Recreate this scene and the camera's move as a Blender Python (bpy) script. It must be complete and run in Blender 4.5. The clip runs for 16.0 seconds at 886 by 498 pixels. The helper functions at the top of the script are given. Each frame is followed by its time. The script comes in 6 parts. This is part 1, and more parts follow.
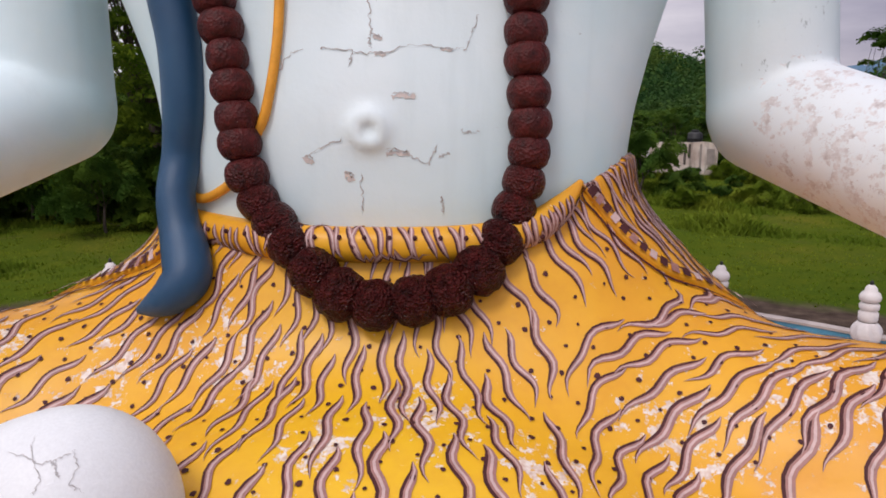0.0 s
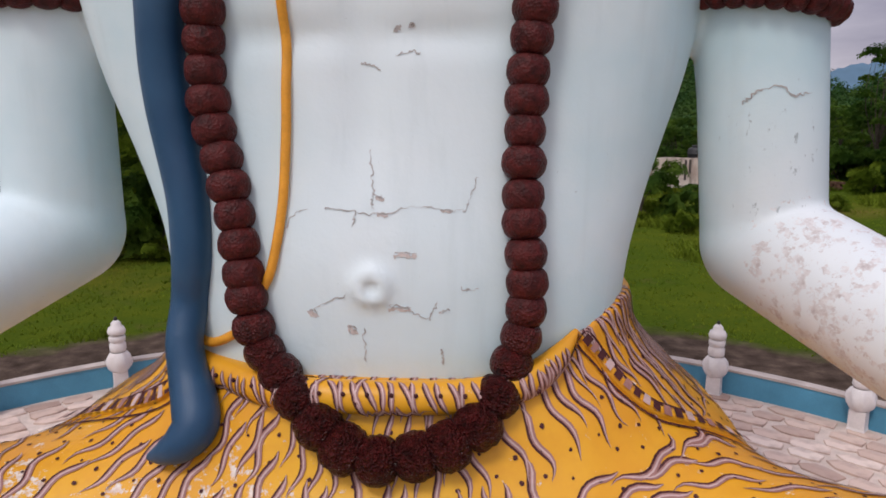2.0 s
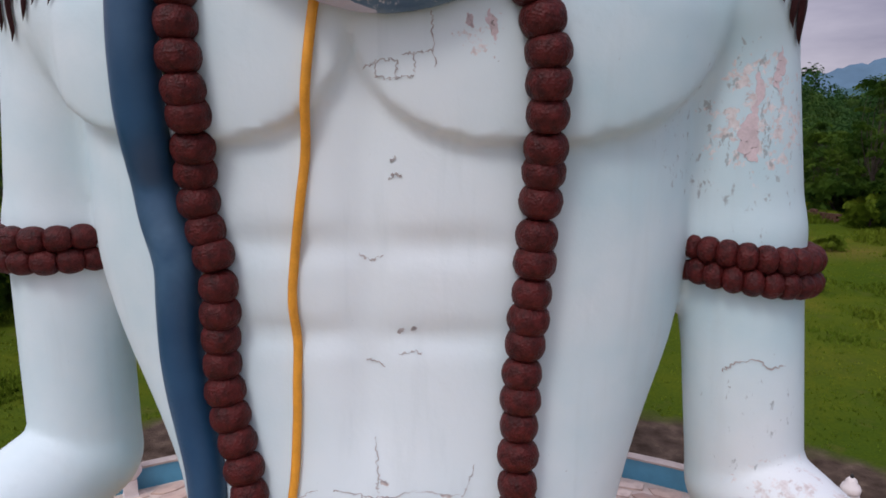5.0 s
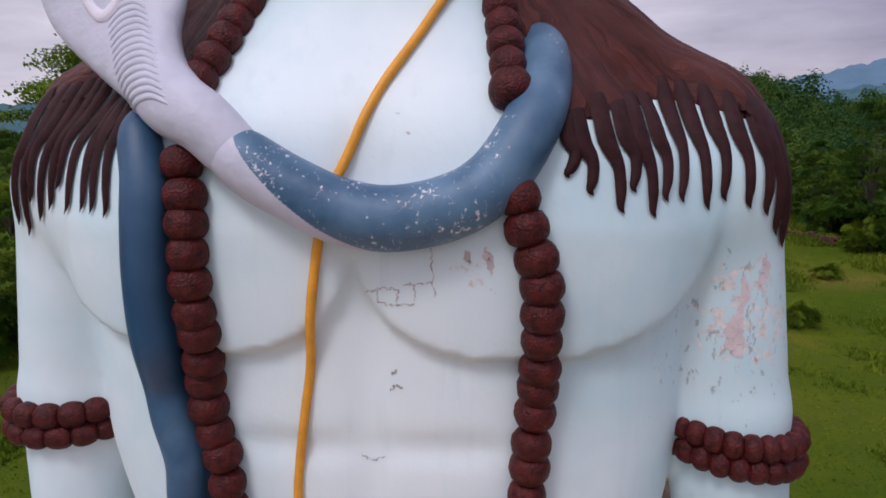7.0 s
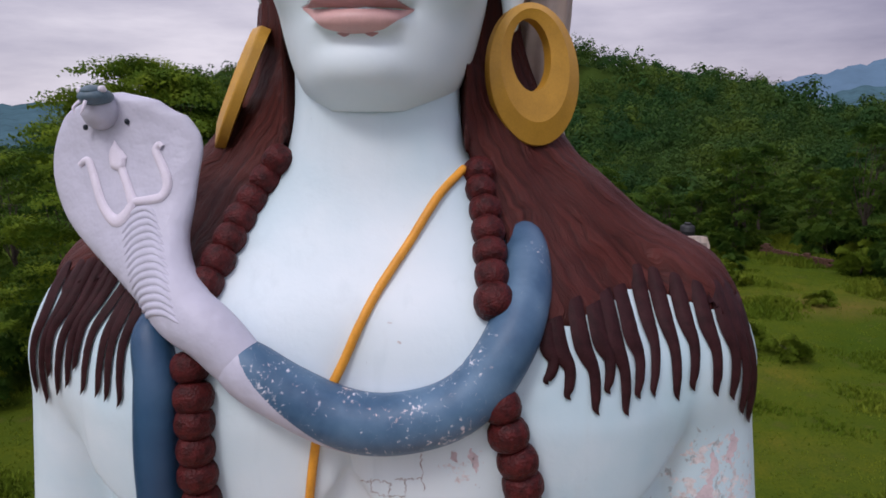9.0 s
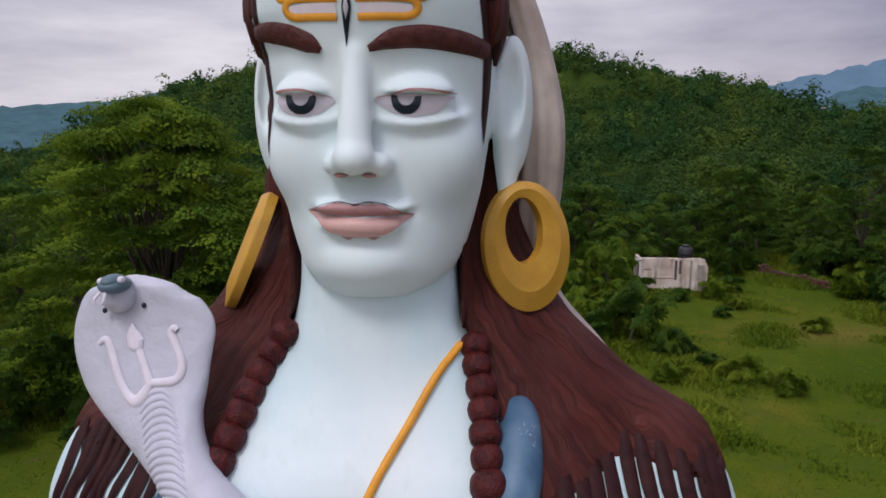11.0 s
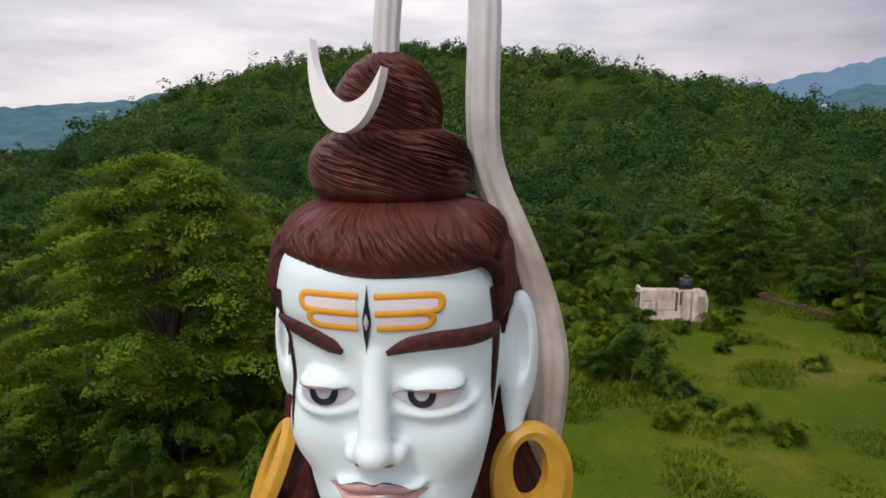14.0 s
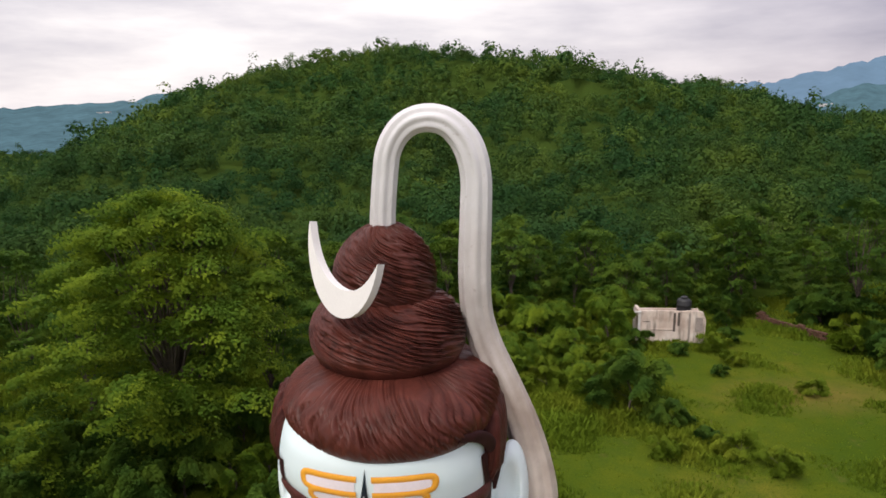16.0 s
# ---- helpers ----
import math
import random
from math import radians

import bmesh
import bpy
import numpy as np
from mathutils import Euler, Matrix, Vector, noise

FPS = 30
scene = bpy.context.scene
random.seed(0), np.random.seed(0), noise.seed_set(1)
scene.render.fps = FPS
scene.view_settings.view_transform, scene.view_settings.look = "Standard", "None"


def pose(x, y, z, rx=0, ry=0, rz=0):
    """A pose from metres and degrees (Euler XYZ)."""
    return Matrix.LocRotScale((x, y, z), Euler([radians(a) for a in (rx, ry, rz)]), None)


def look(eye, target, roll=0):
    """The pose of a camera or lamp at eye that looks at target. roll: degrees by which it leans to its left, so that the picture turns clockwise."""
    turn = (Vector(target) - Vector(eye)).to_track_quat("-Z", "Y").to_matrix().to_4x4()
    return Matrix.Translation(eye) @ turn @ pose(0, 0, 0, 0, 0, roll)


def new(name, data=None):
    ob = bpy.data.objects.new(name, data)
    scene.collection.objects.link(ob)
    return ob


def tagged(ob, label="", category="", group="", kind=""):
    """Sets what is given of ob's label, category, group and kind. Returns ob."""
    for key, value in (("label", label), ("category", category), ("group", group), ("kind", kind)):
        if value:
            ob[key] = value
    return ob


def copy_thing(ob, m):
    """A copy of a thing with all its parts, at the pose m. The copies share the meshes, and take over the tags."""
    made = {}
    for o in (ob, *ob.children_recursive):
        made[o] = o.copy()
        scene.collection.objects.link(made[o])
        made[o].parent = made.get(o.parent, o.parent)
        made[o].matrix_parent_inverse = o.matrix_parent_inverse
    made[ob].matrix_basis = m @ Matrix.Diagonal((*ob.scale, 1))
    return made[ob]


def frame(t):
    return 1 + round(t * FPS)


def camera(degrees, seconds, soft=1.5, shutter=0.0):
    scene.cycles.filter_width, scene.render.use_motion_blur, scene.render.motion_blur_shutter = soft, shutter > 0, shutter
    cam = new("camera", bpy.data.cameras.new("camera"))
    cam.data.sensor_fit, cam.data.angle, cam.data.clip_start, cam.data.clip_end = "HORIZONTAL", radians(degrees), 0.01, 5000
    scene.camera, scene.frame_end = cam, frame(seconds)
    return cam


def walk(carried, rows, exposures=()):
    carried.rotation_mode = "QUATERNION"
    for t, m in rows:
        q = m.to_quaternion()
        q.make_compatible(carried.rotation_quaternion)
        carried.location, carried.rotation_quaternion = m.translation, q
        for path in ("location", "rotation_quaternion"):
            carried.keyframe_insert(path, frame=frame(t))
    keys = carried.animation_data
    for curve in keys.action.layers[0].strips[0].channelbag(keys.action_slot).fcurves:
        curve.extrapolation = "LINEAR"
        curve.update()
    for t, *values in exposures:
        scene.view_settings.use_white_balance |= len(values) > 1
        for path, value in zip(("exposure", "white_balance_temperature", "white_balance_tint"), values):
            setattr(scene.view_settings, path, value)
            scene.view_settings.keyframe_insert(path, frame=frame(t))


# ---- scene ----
cam = camera(65.3, 16.0, soft=1.7)
METRES, EYE, TILT, LEAN, TURN = 11.5, 3.85, -10.9, 0.0, 0.0
ROWS = [
    (0.0, 0.0, 0.0, 0.0, 0.0, 0.0, -0.0),
    (0.5, -0.003, -0.0019, 0.0224, 0.03, -0.01, 0.01),
    (1.0, -0.0037, -0.0033, 0.0449, 0.03, 0.05, 0.02),
    (1.5, -0.0009, -0.006, 0.0687, 0.04, -0.05, -0.02),
    (2.0, 0.0007, -0.0092, 0.0936, 0.1, -0.12, -0.03),
    (2.5, -0.0011, -0.0119, 0.1186, 0.1, -0.06, -0.01),
    (3.0, -0.0016, -0.0147, 0.1466, 0.11, -0.07, -0.01),
    (3.5, -0.0006, -0.0201, 0.1785, 0.11, -0.13, -0.0),
    (6.0, 0.0007, -0.0365, 0.3413, 0.06, -0.13, 0.04),
    (6.5, 0.0002, -0.0398, 0.3747, 0.06, -0.1, 0.04),
    (7.0, 0.0014, -0.0437, 0.4073, 0.07, -0.13, 0.04),
    (7.5, 0.0036, -0.049, 0.4392, 0.06, -0.18, 0.01),
    (8.0, 0.0052, -0.0559, 0.4703, 0.04, -0.18, 0.0),
    (8.5, 0.0071, -0.0618, 0.5027, 0.05, -0.18, -0.0),
    (9.0, 0.0083, -0.0659, 0.5344, 0.02, -0.15, -0.0),
    (11.5, 0.01, -0.0897, 0.693, 0.06, -0.1, 0.11),
    (12.0, 0.007, -0.0935, 0.7237, 0.08, -0.09, 0.15),
    (12.5, 0.0047, -0.0962, 0.7572, 0.09, -0.14, 0.18),
    (13.0, 0.0031, -0.0994, 0.7934, 0.1, -0.18, 0.2),
    (13.5, 0.0021, -0.1036, 0.8259, 0.12, -0.22, 0.22),
    (14.0, 0.0024, -0.1076, 0.8599, 0.13, -0.25, 0.24),
    (14.5, 0.004, -0.1124, 0.8907, 0.13, -0.28, 0.27),
    (15.0, 0.0057, -0.1174, 0.9234, 0.13, -0.3, 0.27),
    (15.5, 0.0072, -0.1221, 0.9562, 0.14, -0.3, 0.3),
    (16.0, 0.0081, -0.1257, 0.9903, 0.15, -0.3, 0.34),
]
walk(cam, [(t, pose(0, 0, EYE, TILT, LEAN, TURN) @ pose(METRES * x, METRES * 1.524 * y, METRES * z, 90 + pitch, roll, yaw)) for t, x, y, z, yaw, pitch, roll in ROWS],
     [(0.0, 0.0, 6500, 14), (3.5, -0.17, 6350, 13), (6.5, -0.12, 6180, 19), (9.0, -0.17, 6200, 19), (11.5, -0.17, 6320, 13), (12.5, 0.0, 6430, 12), (14.5, 0.23, 6700, 10), (16.0, 0.38, 6850, 10)])

# ---------------- world, sun ----------------
SUN_UP, SUN_FROM = radians(58), radians(215)
world = bpy.data.worlds.new("overcast_sky")
scene.world = world
world.use_nodes = True
wn, wl = world.node_tree.nodes, world.node_tree.links
wn.clear()
w_out = wn.new("ShaderNodeOutputWorld")
w_bg = wn.new("ShaderNodeBackground")
w_sky = wn.new("ShaderNodeTexSky")
w_sky.sky_type, w_sky.sun_disc = "NISHITA", False
w_sky.sun_elevation, w_sky.sun_rotation = SUN_UP, SUN_FROM
w_sky.dust_density = 2.0
w_co = wn.new("ShaderNodeTexCoord")
w_map = wn.new("ShaderNodeMapping")
w_map.inputs["Scale"].default_value = (1.0, 1.0, 4.5)
w_noise = wn.new("ShaderNodeTexNoise")
w_noise.inputs["Scale"].default_value = 2.3
w_noise.inputs["Detail"].default_value = 7
w_noise.inputs["Roughness"].default_value = 0.55
w_ramp = wn.new("ShaderNodeValToRGB")
w_ramp.color_ramp.elements[0].position, w_ramp.color_ramp.elements[0].color = 0.36, (4.6, 4.4, 5.2, 1)
w_ramp.color_ramp.elements[1].position, w_ramp.color_ramp.elements[1].color = 0.62, (8.6, 8.2, 8.5, 1)
w_mix = wn.new("ShaderNodeMix")
w_mix.data_type = "RGBA"
w_mix.inputs[0].default_value = 0.88
wl.new(w_co.outputs["Generated"], w_map.inputs["Vector"])
wl.new(w_map.outputs[0], w_noise.inputs["Vector"])
wl.new(w_noise.outputs["Fac"], w_ramp.inputs[0])
# the cloud cover thickens towards the east
w_sep = wn.new("ShaderNodeSeparateXYZ")
w_thick = wn.new("ShaderNodeMapRange")
w_thick.inputs[1].default_value, w_thick.inputs[2].default_value = 0.0, 0.62
w_thick.inputs[3].default_value, w_thick.inputs[4].default_value = 0.0, 1.0
w_cloud = wn.new("ShaderNodeMix")
w_cloud.data_type, w_cloud.blend_type = "RGBA", "MULTIPLY"
w_cloud.inputs[7].default_value = (0.57, 0.55, 0.63, 1)
wl.new(w_co.outputs["Generated"], w_sep.inputs[0])
wl.new(w_sep.outputs[0], w_thick.inputs[0])
wl.new(w_thick.outputs[0], w_cloud.inputs[0])
wl.new(w_ramp.outputs[0], w_cloud.inputs[6])
wl.new(w_sky.outputs[0], w_mix.inputs[6])
wl.new(w_cloud.outputs[2], w_mix.inputs[7])
# an overcast dome is brighter overhead than at the horizon
w_dome = wn.new("ShaderNodeMapRange")
w_dome.inputs[1].default_value, w_dome.inputs[2].default_value = 0.25, 1.0
w_dome.inputs[3].default_value, w_dome.inputs[4].default_value = 1.0, 2.0
w_lift = wn.new("ShaderNodeVectorMath")
w_lift.operation = "SCALE"
wl.new(w_sep.outputs[2], w_dome.inputs[0])
wl.new(w_mix.outputs[2], w_lift.inputs[0])
wl.new(w_dome.outputs[0], w_lift.inputs["Scale"])
wl.new(w_lift.outputs[0], w_bg.inputs[0])
w_bg.inputs[1].default_value = 0.107
wl.new(w_bg.outputs[0], w_out.inputs[0])

sun = new("sun", bpy.data.lights.new("sun", "SUN"))
sun.data.energy, sun.data.angle, sun.data.color = 1.35, radians(14), (1.0, 0.96, 0.9)
sun.matrix_world = look((-20, -28, 60), (0, 6, 6))

# ---------------- materials ----------------
def material(name, rough=0.6, metal=0.0, spec=0.4):
    m = bpy.data.materials.new(name)
    m.use_nodes = True
    b = m.node_tree.nodes["Principled BSDF"]
    b.inputs["Roughness"].default_value, b.inputs["Metallic"].default_value = rough, metal
    b.inputs["Specular IOR Level"].default_value = spec
    return m, m.node_tree.nodes, m.node_tree.links, b


def node(nodes, links, kind, ins=(), **sets):
    """A node with its inputs: each a socket to link or a value."""
    n = nodes.new(kind)
    for k, v in sets.items():
        if k == "mode":
            n.data_type = v
        elif k == "op":
            n.operation = v
        elif k == "blend":
            n.blend_type = v
        elif k == "feature":
            n.feature = v
        elif k == "bands":
            n.bands_direction = v
        elif k == "attr":
            n.attribute_name = v
        elif k == "clamp":
            n.use_clamp = v
    for k, v in dict(ins).items():
        if isinstance(v, bpy.types.NodeSocket):
            links.new(v, n.inputs[k])
        else:
            n.inputs[k].default_value = v
    return n


def noise_tex(nodes, links, co, scale, detail=4, rough=0.55, distort=0.0):
    return node(nodes, links, "ShaderNodeTexNoise", {"Vector": co, "Scale": scale, "Detail": detail, "Roughness": rough, "Distortion": distort}).outputs["Fac"]


def ramp(nodes, links, fac, *stops):
    r = nodes.new("ShaderNodeValToRGB")
    links.new(fac, r.inputs[0])
    e = r.color_ramp.elements
    while len(e) < len(stops):
        e.new(0.5)
    for el, (p, c) in zip(e, stops):
        el.position = p
        el.color = (c, c, c, 1) if isinstance(c, (int, float)) else (*c, 1)
    return r.outputs[0]


def mix(nodes, links, fac, a, b, blend="MIX"):
    def col(c):
        return c if isinstance(c, bpy.types.NodeSocket) else (*c, 1)
    n = node(nodes, links, "ShaderNodeMix", {0: fac, 6: col(a), 7: col(b)}, mode="RGBA", blend=blend)
    return n.outputs[2]


def calc(nodes, links, op, a, b=0.0):
    return node(nodes, links, "ShaderNodeMath", {0: a, 1: b}, op=op, clamp=False).outputs[0]


def bump(nodes, links, bsdf, height, strength=0.4, distance=0.02):
    n = node(nodes, links, "ShaderNodeBump", {"Height": height, "Strength": strength, "Distance": distance})
    links.new(n.outputs[0], bsdf.inputs["Normal"])


def objco(nodes):
    return nodes.new("ShaderNodeTexCoord").outputs["Object"]


def near(nodes, links, co, centre, inner, outer):
    """1 inside the ball of radius inner round centre, 0 beyond outer."""
    d = node(nodes, links, "ShaderNodeVectorMath", {0: co, 1: centre}, op="DISTANCE").outputs["Value"]
    return node(nodes, links, "ShaderNodeMapRange", {0: d, 1: inner, 2: outer, 3: 1.0, 4: 0.0}).outputs[0]


def plain(name, colour, rough=0.6, var=0.12, scale=6.0, bumpy=0.2, metal=0.0, spec=0.4, fine=60.0, depth=0.01):
    """Paint, concrete and the like: a colour varied at two scales with a fine relief."""
    m, n, l, b = material(name, rough, metal, spec)
    co = objco(n)
    f1, f2 = noise_tex(n, l, co, scale), noise_tex(n, l, co, fine, 3)
    dark = tuple(c * (1 - 2.2 * var) for c in colour)
    light = tuple(min(1, c * (1 + 1.2 * var)) for c in colour)
    c = ramp(n, l, f1, (0.3, dark), (0.7, light))
    c = mix(n, l, 0.35, c, ramp(n, l, f2, (0.3, dark), (0.7, light)))
    l.new(c, b.inputs["Base Color"])
    bump(n, l, b, f2, bumpy, depth)
    return m


def skin_paint():
    m, n, l, b = material("pale_blue_paint", 0.42, 0, 0.35)
    co = objco(n)
    big = noise_tex(n, l, co, 0.55, 4)
    c = ramp(n, l, big, (0.30, (0.46, 0.665, 0.725)), (0.72, (0.74, 0.83, 0.855)))
    # whiter trunk front: airbrushed paint, plus the brighter lighting put into the colour
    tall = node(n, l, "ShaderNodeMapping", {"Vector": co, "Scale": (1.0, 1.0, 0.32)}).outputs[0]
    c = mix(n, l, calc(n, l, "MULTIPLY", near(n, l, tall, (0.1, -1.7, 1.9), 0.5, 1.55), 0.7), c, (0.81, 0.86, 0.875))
    # weather streaks run down the figure
    st = node(n, l, "ShaderNodeMapping", {"Vector": co, "Scale": (5.0, 5.0, 0.5)}).outputs[0]
    c = mix(n, l, ramp(n, l, noise_tex(n, l, st, 1.0, 5), (0.56, 0.0), (0.78, 0.30)), c, (0.50, 0.60, 0.62))
    # small dark specks
    sp = noise_tex(n, l, co, 16.0, 6, 0.7)
    c = mix(n, l, ramp(n, l, sp, (0.70, 0.0), (0.735, 0.75)), c, (0.30, 0.34, 0.33))
    # flaked paint on the more weathered arm and shoulder
    worn = near(n, l, co, (3.35, -1.5, 3.8), 0.7, 1.5)
    worn2 = calc(n, l, "MULTIPLY", near(n, l, co, (2.86, -0.8, 7.05), 0.35, 0.95), 1.0)
    worn3 = calc(n, l, "MULTIPLY", near(n, l, co, (-2.9, -1.2, 3.6), 0.2, 1.2), 0.5)
    worn4 = calc(n, l, "MULTIPLY", near(n, l, co, (0.81, -1.6, 7.6), 0.12, 0.5), 0.92)
    w = calc(n, l, "MAXIMUM", calc(n, l, "MAXIMUM", worn, worn2), calc(n, l, "MAXIMUM", worn3, worn4))
    # the weathered forearm is bleached nearly white
    c = mix(n, l, calc(n, l, "MULTIPLY", worn, 0.7), c, (0.82, 0.81, 0.82))
    fl = noise_tex(n, l, co, 8.5, 9, 0.74)
    flake = ramp(n, l, calc(n, l, "ADD", fl, calc(n, l, "MULTIPLY", calc(n, l, "SUBTRACT", w, 1.0), 0.32)), (0.525, 0.0), (0.545, 1.0))
    c = mix(n, l, flake, c, ramp(n, l, noise_tex(n, l, co, 13.0, 6, 0.72), (0.30, (0.44, 0.38, 0.38)), (0.41, (0.60, 0.55, 0.54)), (0.55, (0.72, 0.70, 0.70)), (0.7, (0.80, 0.79, 0.79))))
    # small dark scars of lost paint, longer than wide, on the shoulder and upper arms
    up = node(n, l, "ShaderNodeMapping", {"Vector": co, "Scale": (1.6, 1.6, 0.8)}).outputs[0]
    scar = calc(n, l, "ADD", noise_tex(n, l, up, 9.0, 7, 0.72), calc(n, l, "MULTIPLY", calc(n, l, "SUBTRACT", calc(n, l, "MAXIMUM", near(n, l, co, (2.75, -0.8, 6.9), 0.5, 1.3), calc(n, l, "MULTIPLY", near(n, l, co, (3.0, -0.9, 4.6), 0.4, 1.2), 0.8)), 1.0), 0.2))
    c = mix(n, l, ramp(n, l, scar, (0.585, 0.0), (0.605, 0.75)), c, (0.30, 0.35, 0.36))
    l.new(c, b.inputs["Base Color"])
    h = calc(n, l, "SUBTRACT", noise_tex(n, l, co, 3.0, 6), calc(n, l, "MULTIPLY", flake, 0.25))
    bump(n, l, b, h, 0.35, 0.03)
    l.new(ramp(n, l, big, (0.3, 0.36), (0.7, 0.55)), b.inputs["Roughness"])
    return m


def face_paint():
    m, n, l, b = material("face_paint", 0.48, 0, 0.3)
    co = objco(n)
    c = ramp(n, l, noise_tex(n, l, co, 0.9, 4), (0.3, (0.67, 0.80, 0.83)), (0.72, (0.79, 0.875, 0.89)))
    c = mix(n, l, ramp(n, l, noise_tex(n, l, co, 22.0, 6, 0.7), (0.72, 0.0), (0.76, 0.4)), c, (0.36, 0.42, 0.42))
    l.new(c, b.inputs["Base Color"])
    bump(n, l, b, noise_tex(n, l, co, 5.0, 5), 0.15, 0.02)
    return m


def cloth_paint():
    m, n, l, b = material("ochre_cloth_paint", 0.42, 0, 0.4)
    co = objco(n)
    c = ramp(n, l, noise_tex(n, l, co, 0.8, 4), (0.3, (0.70, 0.29, 0.014)), (0.7, (0.79, 0.41, 0.018)))
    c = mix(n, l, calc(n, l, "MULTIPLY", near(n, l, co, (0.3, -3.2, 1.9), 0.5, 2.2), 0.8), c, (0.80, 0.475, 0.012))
    c = mix(n, l, ramp(n, l, noise_tex(n, l, co, 9.0, 5), (0.45, 0.0), (0.8, 0.3)), c, (0.62, 0.24, 0.02))
    # bare plaster where the lap is walked on and washed out
    area = None
    for spot, size in (((-1.0, -1.9, 2.4), 0.55), ((-1.64, -2.0, 2.19), 0.5), ((0.47, -2.42, 2.12), 0.6), ((-0.05, -2.8, 2.07), 0.5), ((2.1, -2.3, 1.94), 0.8), ((2.9, -2.16, 2.26), 0.8), ((1.2, -2.7, 1.97), 0.45), ((-0.68, -2.07, 2.24), 0.5), ((-2.6, -1.9, 2.2), 0.6)):
        q = near(n, l, co, spot, 0.05, size)
        area = calc(n, l, "MAXIMUM", area, q) if area else q
    fine = noise_tex(n, l, co, 8.5, 9, 0.74)
    s = calc(n, l, "ADD", fine, calc(n, l, "MULTIPLY", calc(n, l, "SUBTRACT", area, 1.0), 0.15))
    s = calc(n, l, "ADD", s, 0.03)
    flake = ramp(n, l, s, (0.52, 0.0), (0.545, 1.0))
    c = mix(n, l, flake, c, ramp(n, l, noise_tex(n, l, co, 20.0, 4), (0.35, (0.60, 0.42, 0.33)), (0.6, (0.80, 0.72, 0.66))))
    l.new(c, b.inputs["Base Color"])
    bump(n, l, b, calc(n, l, "SUBTRACT", noise_tex(n, l, co, 3.0, 5), calc(n, l, "MULTIPLY", flake, 0.3)), 0.35, 0.025)
    return m


def hair_paint(name, colour, scale, stretch, rough=0.55, depth=0.05):
    """Brown hair cast in cement: combed grooves along the local z."""
    m, n, l, b = material(name, rough, 0, 0.18)
    co = objco(n)
    st = node(n, l, "ShaderNodeMapping", {"Vector": co, "Scale": stretch}).outputs[0]
    g = noise_tex(n, l, st, scale, 5, 0.6, 0.6)
    dark, light = tuple(c * 0.55 for c in colour), tuple(c * 1.35 for c in colour)
    c = ramp(n, l, g, (0.3, dark), (0.68, light))
    c = mix(n, l, ramp(n, l, noise_tex(n, l, co, 1.1, 3), (0.35, 0.0), (0.75, 0.5)), c, tuple(k * 0.7 for k in colour))
    c = mix(n, l, ramp(n, l, noise_tex(n, l, co, 26.0, 4, 0.7), (0.73, 0.0), (0.76, 0.55)), c, (0.45, 0.34, 0.30))
    l.new(c, b.inputs["Base Color"])
    bump(n, l, b, g, 0.9, depth)
    return m


def flowing_hair_paint(name, colour):
    """Loose brown hair: combed streaks that fan out from the crown over the shoulders."""
    m, n, l, b = material(name, 0.5, 0, 0.18)
    co = objco(n)
    p = node(n, l, "ShaderNodeSeparateXYZ", {0: co})
    side = calc(n, l, "SUBTRACT", calc(n, l, "ABSOLUTE", p.outputs[0]), 0.4)
    back = calc(n, l, "SUBTRACT", p.outputs[1], 0.3)
    bend = calc(n, l, "MULTIPLY", noise_tex(n, l, co, 0.9, 3), 0.5)
    ang = calc(n, l, "ADD", calc(n, l, "ARCTAN2", back, side), bend)
    flow = node(n, l, "ShaderNodeCombineXYZ", {0: calc(n, l, "MULTIPLY", ang, 15.0), 1: calc(n, l, "MULTIPLY", side, 0.8), 2: calc(n, l, "MULTIPLY", p.outputs[2], 0.45)}).outputs[0]
    g = noise_tex(n, l, flow, 2.0, 6, 0.62, 0.3)
    c = ramp(n, l, g, (0.30, tuple(k * 0.35 for k in colour)), (0.50, colour), (0.70, tuple(k * 1.6 for k in colour)))
    c = mix(n, l, ramp(n, l, noise_tex(n, l, co, 1.1, 3), (0.40, 0.0), (0.75, 0.55)), c, tuple(k * 0.6 for k in colour))
    c = mix(n, l, ramp(n, l, noise_tex(n, l, co, 24.0, 5, 0.72), (0.72, 0.0), (0.75, 0.55)), c, (0.48, 0.38, 0.34))
    l.new(c, b.inputs["Base Color"])
    bump(n, l, b, g, 0.9, 0.07)
    return m


